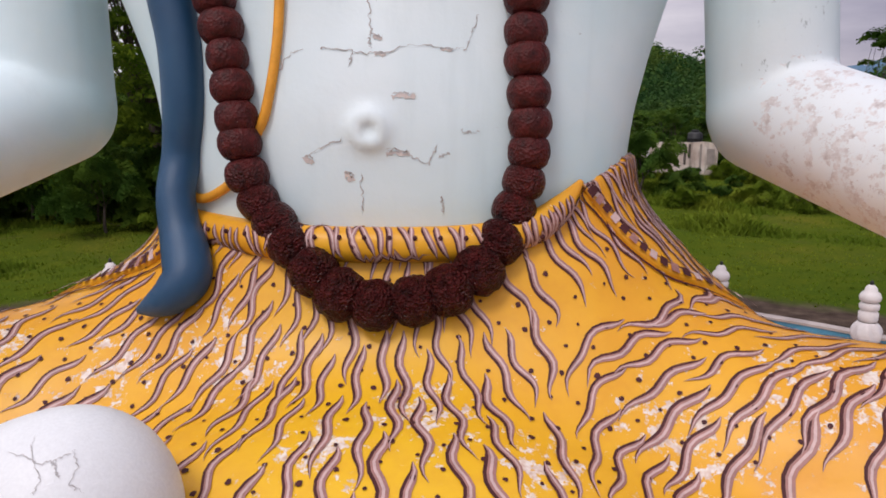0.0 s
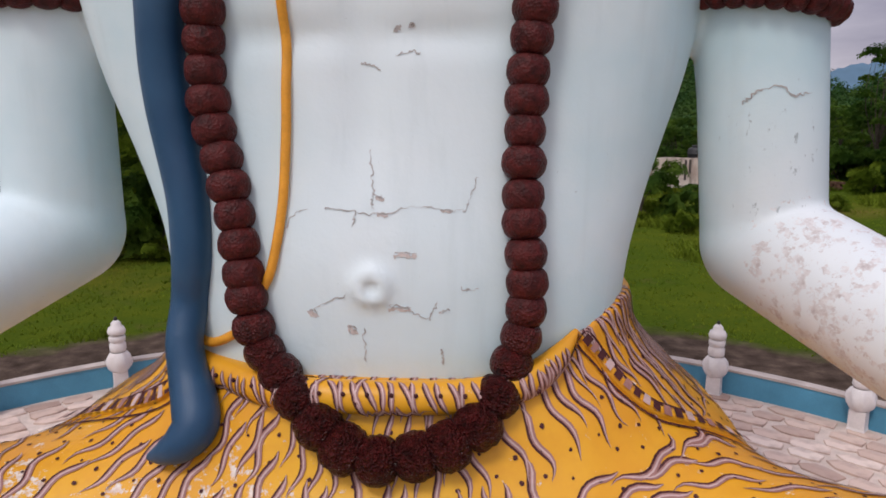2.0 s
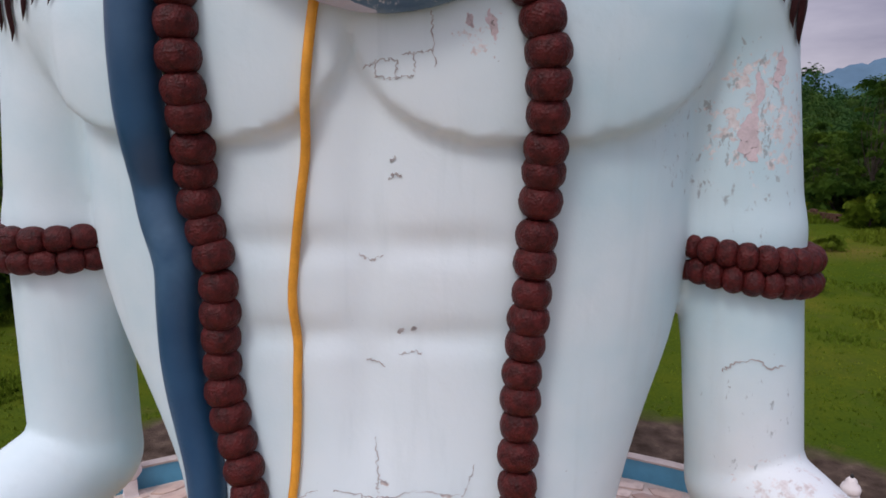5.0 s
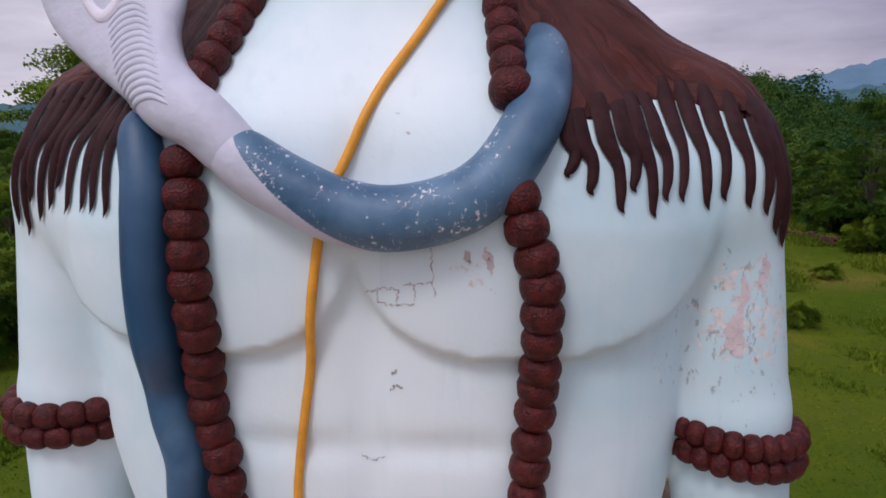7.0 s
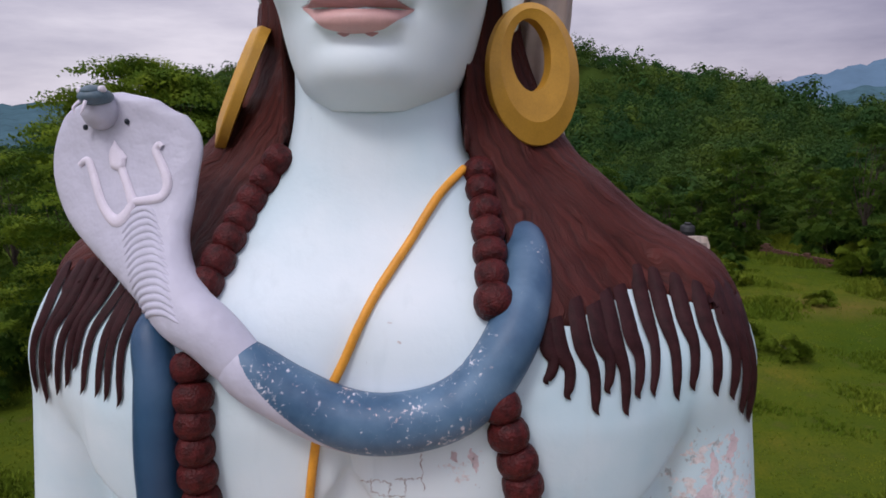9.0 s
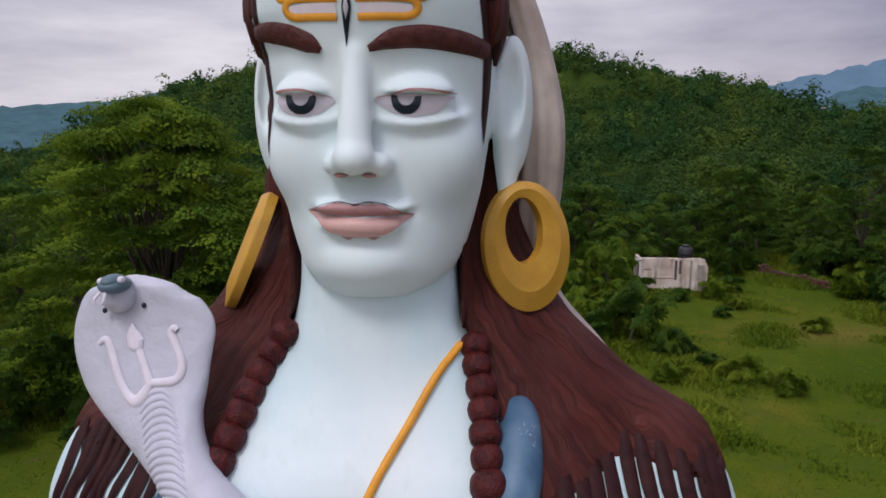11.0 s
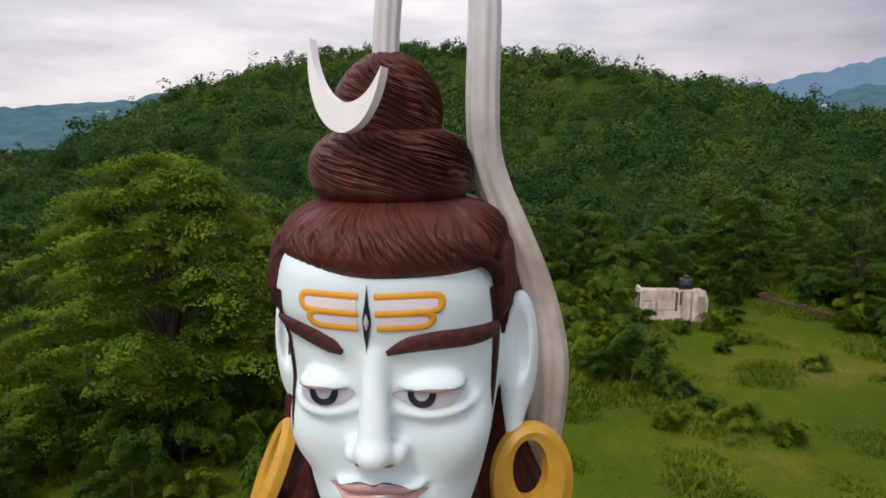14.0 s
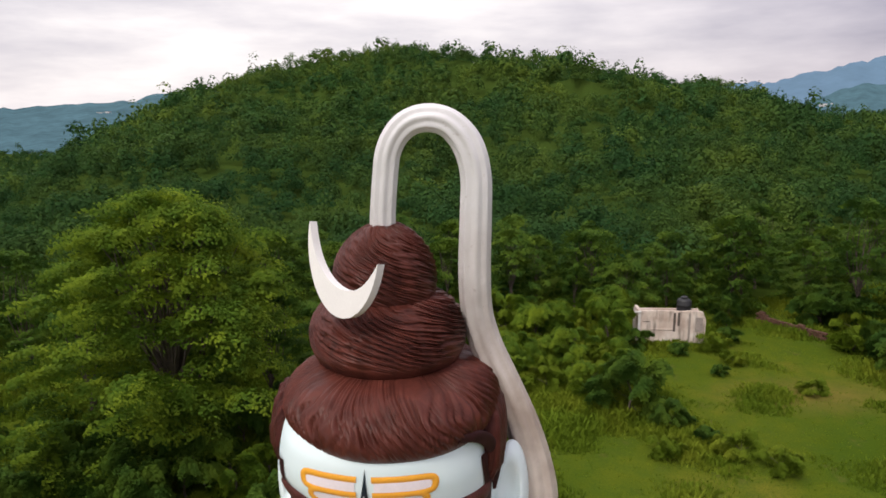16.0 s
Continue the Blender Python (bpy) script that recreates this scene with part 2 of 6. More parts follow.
def snake_paint():
    m, n, l, b = material("slate_blue_snake_paint", 0.4, 0, 0.4)
    co = objco(n)
    c = ramp(n, l, noise_tex(n, l, co, 1.4, 4), (0.3, (0.010, 0.046, 0.110)), (0.7, (0.026, 0.086, 0.170)))
    worn = calc(n, l, "MAXIMUM", near(n, l, co, (0.1, -1.75, 8.15), 0.8, 1.9), calc(n, l, "MAXIMUM", near(n, l, co, (1.25, -1.1, 8.85), 0.3, 0.8), calc(n, l, "MULTIPLY", near(n, l, co, (-1.45, -1.5, 6.1), 0.1, 0.6), 0.75)))
    fl = noise_tex(n, l, co, 25.0, 9, 0.75)
    s = calc(n, l, "ADD", fl, calc(n, l, "MULTIPLY", calc(n, l, "SUBTRACT", worn, 1.0), 0.2))
    # the bare spots cluster
    s = calc(n, l, "ADD", s, calc(n, l, "MULTIPLY", calc(n, l, "SUBTRACT", noise_tex(n, l, co, 2.9, 3), 0.52), 0.40))
    c = mix(n, l, calc(n, l, "MULTIPLY", worn, ramp(n, l, noise_tex(n, l, co, 2.5, 4), (0.3, 0.10), (0.65, 0.6))), c, (0.17, 0.29, 0.41))
    flake = ramp(n, l, s, (0.605, 0.0), (0.622, 0.9))
    c = mix(n, l, flake, c, ramp(n, l, noise_tex(n, l, co, 5.0, 3), (0.36, (0.70, 0.55, 0.50)), (0.5, (0.74, 0.74, 0.78))))
    l.new(c, b.inputs["Base Color"])
    bump(n, l, b, fl, 0.3, 0.015)
    return m


def bead_paint():
    m, n, l, b = material("maroon_bead_paint", 0.42, 0, 0.22)
    co = objco(n)
    f = noise_tex(n, l, co, 14.0, 6, 0.65)
    c = ramp(n, l, f, (0.32, (0.022, 0.003, 0.003)), (0.62, (0.092, 0.012, 0.011)))
    c = mix(n, l, ramp(n, l, noise_tex(n, l, co, 45.0, 3, 0.7), (0.72, 0.0), (0.75, 0.5)), c, (0.55, 0.45, 0.42))
    l.new(c, b.inputs["Base Color"])
    pit = node(n, l, "ShaderNodeTexVoronoi", {"Vector": co, "Scale": 52.0, "Randomness": 1.0}).outputs["Distance"]
    z = node(n, l, "ShaderNodeSeparateXYZ", {0: co}).outputs[2]
    rough = node(n, l, "ShaderNodeMapRange", {0: z, 1: 3.7, 2: 3.1, 3: 0.0, 4: 1.0}).outputs[0]
    # the lowest beads are the coarsest and glossiest
    bm = node(n, l, "ShaderNodeBump", {"Height": calc(n, l, "ADD", calc(n, l, "MULTIPLY", pit, 0.9), f), "Strength": calc(n, l, "ADD", 0.45, calc(n, l, "MULTIPLY", rough, 0.5)), "Distance": calc(n, l, "ADD", 0.02, calc(n, l, "MULTIPLY", rough, 0.05))})
    l.new(bm.outputs[0], b.inputs["Normal"])
    l.new(calc(n, l, "SUBTRACT", 0.52, calc(n, l, "MULTIPLY", rough, 0.24)), b.inputs["Roughness"])
    return m


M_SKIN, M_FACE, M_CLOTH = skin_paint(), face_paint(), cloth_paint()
M_HAIR = flowing_hair_paint("brown_hair_paint", (0.080, 0.019, 0.014))
M_ROLL = hair_paint("brown_coil_paint", (0.088, 0.024, 0.017), 3.0, (2.0, 2.0, 1.0), 0.40, 0.01)
M_SNAKE, M_BEAD = snake_paint(), bead_paint()
M_COBRA = plain("lilac_grey_cobra_paint", (0.54, 0.54, 0.63), 0.5, 0.06, 2.2, 0.9, 0.0, 0.4, 4.5, 0.03)
M_TRIDENT = plain("pale_lilac_paint", (0.72, 0.68, 0.76), 0.5, 0.05, 6.0, 0.2)
M_COBRAHEAD = plain("dark_slate_paint", (0.10, 0.16, 0.20), 0.45, 0.15, 6.0, 0.2)


def stream_paint():
    """White gloss on the arch, worn to beige cement lower down."""
    m, n, l, b = material("weathered_white_paint", 0.34, 0, 0.5)
    co = objco(n)
    z = node(n, l, "ShaderNodeSeparateXYZ", {0: co}).outputs[2]
    f = noise_tex(n, l, co, 2.2, 6)
    worn = node(n, l, "ShaderNodeMapRange", {0: calc(n, l, "ADD", z, f), 1: 15.3, 2: 13.2, 3: 0.0, 4: 1.0}).outputs[0]
    c = mix(n, l, worn, (0.68, 0.67, 0.68), ramp(n, l, f, (0.35, (0.42, 0.34, 0.30)), (0.65, (0.62, 0.54, 0.49))))
    c = mix(n, l, ramp(n, l, noise_tex(n, l, co, 14.0, 6, 0.7), (0.62, 0.0), (0.70, 0.5)), c, (0.38, 0.32, 0.30))
    l.new(c, b.inputs["Base Color"])
    bump(n, l, b, noise_tex(n, l, co, 6.0, 6), 0.5, 0.03)
    return m


M_STREAM = stream_paint()
M_MOON = plain("white_crescent_paint", (0.80, 0.78, 0.76), 0.45, 0.04, 3.0, 0.15)
M_GOLD = plain("ochre_gold_paint", (0.56, 0.30, 0.035), 0.42, 0.10, 4.0, 0.15, 0.0, 0.5)
M_ROPE = plain("orange_cord_paint", (0.78, 0.34, 0.03), 0.45, 0.10, 8.0, 0.25)
M_STROKE = plain("dark_maroon_stroke_paint", (0.075, 0.022, 0.024), 0.6, 0.2, 14.0, 0.1, 0.0, 0.2)
M_MAUVE = plain("mauve_stroke_paint", (0.36, 0.175, 0.155), 0.5, 0.14, 10.0, 0.1)
M_LILAC = plain("light_mauve_stroke_paint", (0.58, 0.41, 0.39), 0.5, 0.12, 10.0, 0.1)
M_STRAND = plain("dark_strand_paint", (0.036, 0.0105, 0.0115), 0.6, 0.25, 10.0, 0.4, 0.0, 0.15)
M_BROW = hair_paint("brow_paint", (0.085, 0.026, 0.022), 14.0, (1.0, 1.0, 1.0), 0.5, 0.02)
M_TILAK = plain("orange_line_paint", (0.80, 0.36, 0.035), 0.45, 0.07, 8.0, 0.1)
M_TILAKIN = plain("pale_pink_paint", (0.83, 0.75, 0.79), 0.5, 0.05, 8.0, 0.1)
M_LIP = plain("pink_lip_paint", (0.66, 0.40, 0.37), 0.42, 0.06, 6.0, 0.1)
M_LIPDARK = plain("mauve_lip_paint", (0.46, 0.24, 0.24), 0.42, 0.08, 6.0, 0.1)
M_EYE = plain("lilac_white_eye_paint", (0.60, 0.56, 0.62), 0.35, 0.05, 6.0, 0.05)
M_IRIS = plain("dark_iris_paint", (0.012, 0.02, 0.032), 0.3, 0.1, 6.0, 0.05)
M_CRACK = plain("open_crack_cement", (0.47, 0.44, 0.43), 0.8, 0.2, 20.0, 0.3)
M_CHIP = plain("chipped_paint_cement", (0.60, 0.53, 0.50), 0.75, 0.15, 20.0, 0.4)
M_BARE = plain("bare_pinkish_plaster", (0.66, 0.56, 0.58), 0.8, 0.12, 9.0, 0.5)
M_WHITE = plain("white_paint_foot", (0.76, 0.78, 0.79), 0.45, 0.06, 1.2, 0.2)

# ---------------- the land ----------------
CREST = np.array([(-150, 330, 12), (-130, 335, 19), (-90, 360, 31), (-68, 380, 38), (-31, 400, 47), (26, 420, 40), (98, 470, 24), (182, 550, 20.5), (268, 600, 21), (338, 650, 16), (480, 720, 8)], float)
PLAZA = (-0.70, 3.33)
PLAZA_R = 10.28


def fuzz(x, y, s, k=0):
    """Smooth random relief of wavelength about s, -1 to 1, for arrays."""
    a = np.zeros_like(x, dtype=float)
    r = np.random.RandomState(11 + k)
    for i in range(7):
        th, ph = r.uniform(0, 6.28), r.uniform(0, 6.28)
        f = 6.28 / (s * r.uniform(0.6, 1.6))
        a += np.sin((x * math.cos(th) + y * math.sin(th)) * f + ph)
    return a / 3.5


def height(x, y):
    x, y = np.asarray(x, float), np.asarray(y, float)
    near_d, crest = np.full(x.shape, 1e9), np.zeros_like(x)
    for (ax, ay, az), (bx, by, bz) in zip(CREST[:-1], CREST[1:]):
        dx, dy = bx - ax, by - ay
        t = np.clip(((x - ax) * dx + (y - ay) * dy) / (dx * dx + dy * dy), 0, 1)
        d = np.hypot(x - ax - t * dx, y - ay - t * dy)
        crest = np.where(d < near_d, az + (bz - az) * t, crest)
        near_d = np.minimum(near_d, d)
    best = crest * np.exp(-(near_d / 190) ** 1.7)
    z = best * np.clip((y - 45) / 90, 0, 1)
    z = z * (1 - 0.72 * np.clip((x / np.maximum(y, 60) - 0.445) / 0.10, 0, 1) * np.clip((y - 150) / 150, 0, 1))
    fall = np.clip((-x - 0.36 * y) / 120, 0, 1) * np.clip((np.hypot(x, y) - 60) / 60, 0, 1)
    z = z * (1 - fall) - 34 * fall * fall * (3 - 2 * fall)
    far = np.clip((np.hypot(x, y) - 55) / 60, 0, 1)
    # spurs and gullies down the hillside, fading at the crest
    z = z + far * (5.0 * fuzz(x, y, 120, 50) + 2.5 * fuzz(x, y, 60, 51)) * np.clip(best / 18, 0, 1) * (1 - np.exp(-(near_d / 70) ** 2))
    z = z + far * (3.0 * fuzz(x, y, 70) * np.clip(best / 20, 0.2, 1) + 1.3 * fuzz(x, y, 26, 3))
    z = z + 0.10 * fuzz(x, y, 9, 5) * np.clip((np.hypot(x - PLAZA[0], y - PLAZA[1]) - 13.5) / 8, 0, 1)
    # a rise towards the bank beyond the pump house
    z = z + 1.6 * np.clip((x - 24) / 14, 0, 1) * np.clip((y - 30) / 20, 0, 1) * np.exp(-((y - 52) / 25) ** 2)
    return z - 0.06


def mesh_of(name, verts, faces, m, smooth=True):
    me = bpy.data.meshes.new(name)
    me.from_pydata([tuple(v) for v in verts], [], [tuple(f) for f in faces])
    me.materials.append(m)
    if smooth:
        me.polygons.foreach_set("use_smooth", np.ones(len(me.polygons), bool))
    me.update()
    return me


def quads_of(name, v, m):
    """A mesh of loose four-cornered leaves: v is n x 4 x 3."""
    n = len(v)
    me = bpy.data.meshes.new(name)
    me.vertices.add(n * 4)
    me.vertices.foreach_set("co", np.ascontiguousarray(v, np.float32).ravel())
    me.loops.add(n * 4)
    me.loops.foreach_set("vertex_index", np.arange(n * 4, dtype=np.int32))
    me.polygons.add(n)
    me.polygons.foreach_set("loop_start", np.arange(0, n * 4, 4, dtype=np.int32))
    me.update(calc_edges=True)
    me.materials.append(m)
    return me


def grass_ground():
    m, n, l, b = material("grass_and_earth", 0.95, 0, 0.0)
    co = objco(n)
    big, mid, fine = noise_tex(n, l, co, 0.12, 5), noise_tex(n, l, co, 0.9, 6), noise_tex(n, l, co, 14.0, 5)
    c = ramp(n, l, big, (0.32, (0.055, 0.086, 0.007)), (0.55, (0.092, 0.114, 0.010)), (0.75, (0.155, 0.134, 0.021)))
    c = mix(n, l, ramp(n, l, mid, (0.38, 0.0), (0.72, 0.7)), c, (0.045, 0.084, 0.010))
    c = mix(n, l, ramp(n, l, mid, (0.60, 0.0), (0.74, 0.6)), c, (0.13, 0.105, 0.030))
    c = mix(n, l, ramp(n, l, fine, (0.35, 0.55), (0.6, 0.0)), c, (0.03, 0.06, 0.009))
    # a worn brownish stretch of the field
    dry = node(n, l, "ShaderNodeVectorMath", {0: node(n, l, "ShaderNodeMapping", {"Vector": co, "Scale": (0.7, 1.5, 1.0)}).outputs[0], 1: (14.3, 54.0, 0)}, op="DISTANCE").outputs["Value"]
    dry = node(n, l, "ShaderNodeMapRange", {0: calc(n, l, "ADD", dry, calc(n, l, "MULTIPLY", mid, 3.5)), 1: 1.5, 2: 6.5, 3: 0.7, 4: 0.0}).outputs[0]
    c = mix(n, l, dry, c, (0.17, 0.125, 0.035))
    # bare trodden earth round the terrace
    d = node(n, l, "ShaderNodeVectorMath", {0: co, 1: (PLAZA[0], PLAZA[1], 0)}, op="DISTANCE").outputs["Value"]
    edge = calc(n, l, "ADD", d, calc(n, l, "MULTIPLY", noise_tex(n, l, co, 0.8, 4), 1.6))
    bare = node(n, l, "ShaderNodeMapRange", {0: edge, 1: 14.0, 2: 14.7, 3: 1.0, 4: 0.0}).outputs[0]
    soil = ramp(n, l, noise_tex(n, l, co, 2.2, 7), (0.3, (0.040, 0.029, 0.023)), (0.55, (0.088, 0.064, 0.051)), (0.75, (0.16, 0.12, 0.095)))
    c = mix(n, l, bare, c, soil)
    # undergrowth beneath the woods
    wooded = node(n, l, "ShaderNodeMapRange", {0: d, 1: 50.0, 2: 64.0, 3: 0.0, 4: 0.85}).outputs[0]
    c = mix(n, l, wooded, c, mix(n, l, mid, (0.016, 0.036, 0.010), (0.045, 0.075, 0.014)))
    l.new(c, b.inputs["Base Color"])
    bump(n, l, b, calc(n, l, "ADD", fine, mid), 0.8, 0.06)
    return m


M_GROUND = grass_ground()


def spread(lo, hi, c, n, fine):
    """Coordinates that lie dense round c and thin out."""
    t = np.linspace(-1, 1, n)
    s = np.sinh(t * 6.2)
    return np.where(t < 0, c + s / s[-1] * (c - lo), c + s / s[-1] * (hi - c))


def build_ground():
    xs, ys = spread(-3600, 3600, 4, 210, 1), spread(-1500, 4200, 28, 220, 1)
    X, Y = np.meshgrid(xs, ys, indexing="ij")
    Z = height(X, Y)
    far = np.hypot(X, Y) > 1100
    Z[far] = np.minimum(Z[far], -34)
    v = np.stack([X, Y, Z], -1).reshape(-1, 3)
    a = np.arange(len(v)).reshape(X.shape)
    f = np.stack([a[:-1, :-1], a[1:, :-1], a[1:, 1:], a[:-1, 1:]], -1).reshape(-1, 4)
    return tagged(new("ground", mesh_of("ground", v, f.tolist(), M_GROUND)), "green grass field rising to a wooded hill", "ground", kind="structure")


build_ground()


def ridge(name, label, pts, m, foot):
    """A far mountain side behind the hill: crest points joined by slopes."""
    c = spline(pts, 90)
    rough = np.array([noise.noise(Vector((q[0] * 0.01, q[1] * 0.01, 3))) + 0.5 * noise.noise(Vector((q[0] * 0.04, q[1] * 0.04, 5))) for q in c])
    vs = []
    for k, q in enumerate(c):
        for s in np.linspace(0, 1, 7):
            h = (q[2] + rough[k] * foot * 0.02) * (1 - s) ** 1.2 - 70 * s
            out = np.array((q[0], q[1])) * (1 - s * foot / np.hypot(q[0], q[1]))
            vs.append((out[0], out[1], h))
    tagged(new(name, mesh_of(name, vs, grid_faces_flat(90, 7), m)), label, "mountain", kind="structure")


def grid_faces_flat(n, m):
    return [(i * m + j, (i + 1) * m + j, (i + 1) * m + j + 1, i * m + j + 1) for i in range(n - 1) for j in range(m - 1)]


def spline(points, n):
    """n places on a smooth curve through the points."""
    p = np.array(points, float)
    p = np.vstack([2 * p[0] - p[1], p, 2 * p[-1] - p[-2]])
    out = []
    for t in np.linspace(0, len(p) - 3 - 1e-6, n):
        i = int(t)
        x = t - i
        a, b, c, d = p[i:i + 4]
        out.append(0.5 * (2 * b + (c - a) * x + (2 * a - 5 * b + 4 * c - d) * x ** 2 + (3 * b - a - 3 * c + d) * x ** 3))
    return np.array(out)


# distant haze is put into the ridges' blue-grey base colours
M_FAR1 = plain("hazy_wooded_ridge", (0.068, 0.132, 0.158), 1.0, 0.14, 0.02, 0.0, 0, 0.0, 0.08)
M_FAR2 = plain("hazy_blue_ridge", (0.11, 0.185, 0.26), 1.0, 0.06, 0.01, 0.0, 0, 0.0, 0.05)
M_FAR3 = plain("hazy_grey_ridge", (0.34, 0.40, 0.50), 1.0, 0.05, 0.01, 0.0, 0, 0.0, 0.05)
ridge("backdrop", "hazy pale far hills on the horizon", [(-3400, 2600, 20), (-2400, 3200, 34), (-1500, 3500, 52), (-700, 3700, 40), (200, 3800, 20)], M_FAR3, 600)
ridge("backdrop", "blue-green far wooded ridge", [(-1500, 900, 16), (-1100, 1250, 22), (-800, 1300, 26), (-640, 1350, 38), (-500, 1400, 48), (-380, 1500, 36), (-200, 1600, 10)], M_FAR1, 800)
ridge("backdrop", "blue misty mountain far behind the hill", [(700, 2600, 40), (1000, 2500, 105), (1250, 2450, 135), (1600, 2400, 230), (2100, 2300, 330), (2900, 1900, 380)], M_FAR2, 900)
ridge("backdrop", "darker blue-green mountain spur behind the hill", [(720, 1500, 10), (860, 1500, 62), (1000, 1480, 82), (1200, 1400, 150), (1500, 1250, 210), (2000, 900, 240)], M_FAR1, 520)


# ---- terrace ----
M_BLUE = plain("faded_blue_wall_paint", (0.085, 0.30, 0.46), 0.55, 0.12, 1.5, 0.3)
M_COPING = plain("pale_cement_coping", (0.46, 0.40, 0.37), 0.85, 0.15, 3.0, 0.4)
M_JOINT = plain("pale_mortar", (0.60, 0.50, 0.44), 0.9, 0.12, 5.0, 0.4)
M_POST = plain("whitewashed_plaster", (0.74, 0.70, 0.69), 0.7, 0.08, 4.0, 0.4)
M_BLACK = plain("black_metal_socket", (0.02, 0.02, 0.02), 0.5, 0.2, 20.0, 0.2)


def paving_stone():
    m, n, l, b = material("pinkish_paving_stone", 0.75, 0, 0.3)
    co = objco(n)
    rnd = n.new("ShaderNodeObjectInfo").outputs["Random"]
    isl = n.new("ShaderNodeNewGeometry").outputs["Random Per Island"]
    r = calc(n, l, "FRACT", calc(n, l, "ADD", rnd, isl))
    c = ramp(n, l, r, (0.0, (0.40, 0.28, 0.23)), (0.35, (0.58, 0.44, 0.37)), (0.7, (0.66, 0.52, 0.45)), (1.0, (0.72, 0.61, 0.54)))
    c = mix(n, l, ramp(n, l, noise_tex(n, l, co, 3.0, 6), (0.45, 0.0), (0.7, 0.75)), c, (0.30, 0.20, 0.17))
    c = mix(n, l, ramp(n, l, noise_tex(n, l, co, 0.9, 4), (0.5, 0.0), (0.72, 0.6)), c, (0.62, 0.55, 0.50))
    l.new(c, b.inputs["Base Color"])
    bump(n, l, b, noise_tex(n, l, co, 12.0, 6), 0.5, 0.02)
    return m


M_STONE = paving_stone()


def ring_mesh(name, r0, r1, z0, z1, m, seg=168):
    vs = []
    for i in range(seg):
        a = 2 * math.pi * i / seg
        for r, z in ((r0, z0), (r0, z1), (r1, z1), (r1, z0)):
            vs.append((PLAZA[0] + r * math.cos(a), PLAZA[1] + r * math.sin(a), z))
    f = [(i * 4 + j, i * 4 + (j + 1) % 4, ((i + 1) % seg) * 4 + (j + 1) % 4, ((i + 1) % seg) * 4 + j) for i in range(seg) for j in range(4)]
    return mesh_of(name, vs, f, m, False)


tagged(new("wall_terrace", ring_mesh("wall_terrace", PLAZA_R, PLAZA_R + 0.16, -0.1, 0.41, M_BLUE)), "low round blue-painted parapet wall of the terrace", "wall", kind="structure")
tagged(new("trim", ring_mesh("coping", PLAZA_R - 0.02, PLAZA_R + 0.19, 0.414, 0.455, M_COPING)), "pale cement coping on the blue parapet", "coping", kind="structure")


def lathe(rows, seg, square=0.0):
    """A turned solid by (radius, z); square > 0 pulls it to four corners."""
    vs = []
    for r, z in rows:
        for j in range(seg):
            a = 2 * math.pi * j / seg
            k = 1.0
            if square:
                k = (1 - square) + square / max(abs(math.cos(a)), abs(math.sin(a)))
            vs.append((r * k * math.cos(a), r * k * math.sin(a), z))
    n = len(rows)
    f = [(i * seg + j, i * seg + (j + 1) % seg, (i + 1) * seg + (j + 1) % seg, (i + 1) * seg + j) for i in range(n - 1) for j in range(seg)]
    return vs, f + [tuple(range(seg))[::-1], tuple(range((n - 1) * seg, n * seg))]


def part_mesh(name, me, parent, label=""):
    ob = new(name, me)
    ob.parent = parent
    return tagged(ob, label) if label else ob


def terrace_post():
    top = tagged(new("terrace_post"), "carved whitewashed terrace post with lotus capital and finial", "post", "posts round the terrace")
    v, f = lathe([(0.135, 0), (0.135, 0.03), (0.125, 0.05), (0.125, 0.34)], 16, 0.85)
    part_mesh("shaft", mesh_of("shaft", v, f, M_POST, False), top)
    vs = []
    seg, rows = 24, 11
    for i in range(rows):
        t = i / (rows - 1)
        for j in range(seg):
            a = 2 * math.pi * j / seg
            r = 0.13 + 0.075 * math.sin(math.pi * t) ** 0.7 + 0.02 * math.cos(4 * a) * math.sin(math.pi * t) + 0.022 * math.cos(8 * a + 5 * t) * math.sin(math.pi * t)
            vs.append((r * math.cos(a), r * math.sin(a), 0.34 + 0.37 * t))
    f = [(i * seg + j, i * seg + (j + 1) % seg, (i + 1) * seg + (j + 1) % seg, (i + 1) * seg + j) for i in range(rows - 1) for j in range(seg)]
    part_mesh("carved_capital", mesh_of("carved_capital", vs, f, M_POST), top)
    v, f = lathe([(0.10, 0.70), (0.125, 0.72), (0.14, 0.76), (0.14, 0.86), (0.12, 0.885), (0.115, 0.90), (0.14, 0.92), (0.143, 0.99), (0.12, 1.02)], 24)
    part_mesh("drum", mesh_of("drum", v, f, M_POST), top)
    v, f = lathe([(0.10, 1.02), (0.145, 1.05), (0.155, 1.11), (0.13, 1.17), (0.09, 1.20), (0.085, 1.25), (0.05, 1.29), (0.02, 1.30)], 24)
    part_mesh("finial", mesh_of("finial", v, f, M_POST), top)
    v, f = lathe([(0.022, 1.29), (0.03, 1.31), (0.026, 1.345), (0.006, 1.37)], 10)
    part_mesh("lamp_socket", mesh_of("lamp_socket", v, f, M_BLACK), top, "black metal lamp socket")
    return top


POSTS = 28
first_post = terrace_post()
for k in range(POSTS):
    a = radians(56.7 + 360 / POSTS * k)
    m = Matrix.Translation((PLAZA[0] + 10.12 * math.cos(a), PLAZA[1] + 10.12 * math.sin(a), 0.0)) @ Matrix.Rotation(a + random.uniform(-0.05, 0.05), 4, "Z")
    if k == 0:
        first_post.matrix_world = m
    else:
        copy_thing(first_post, m)

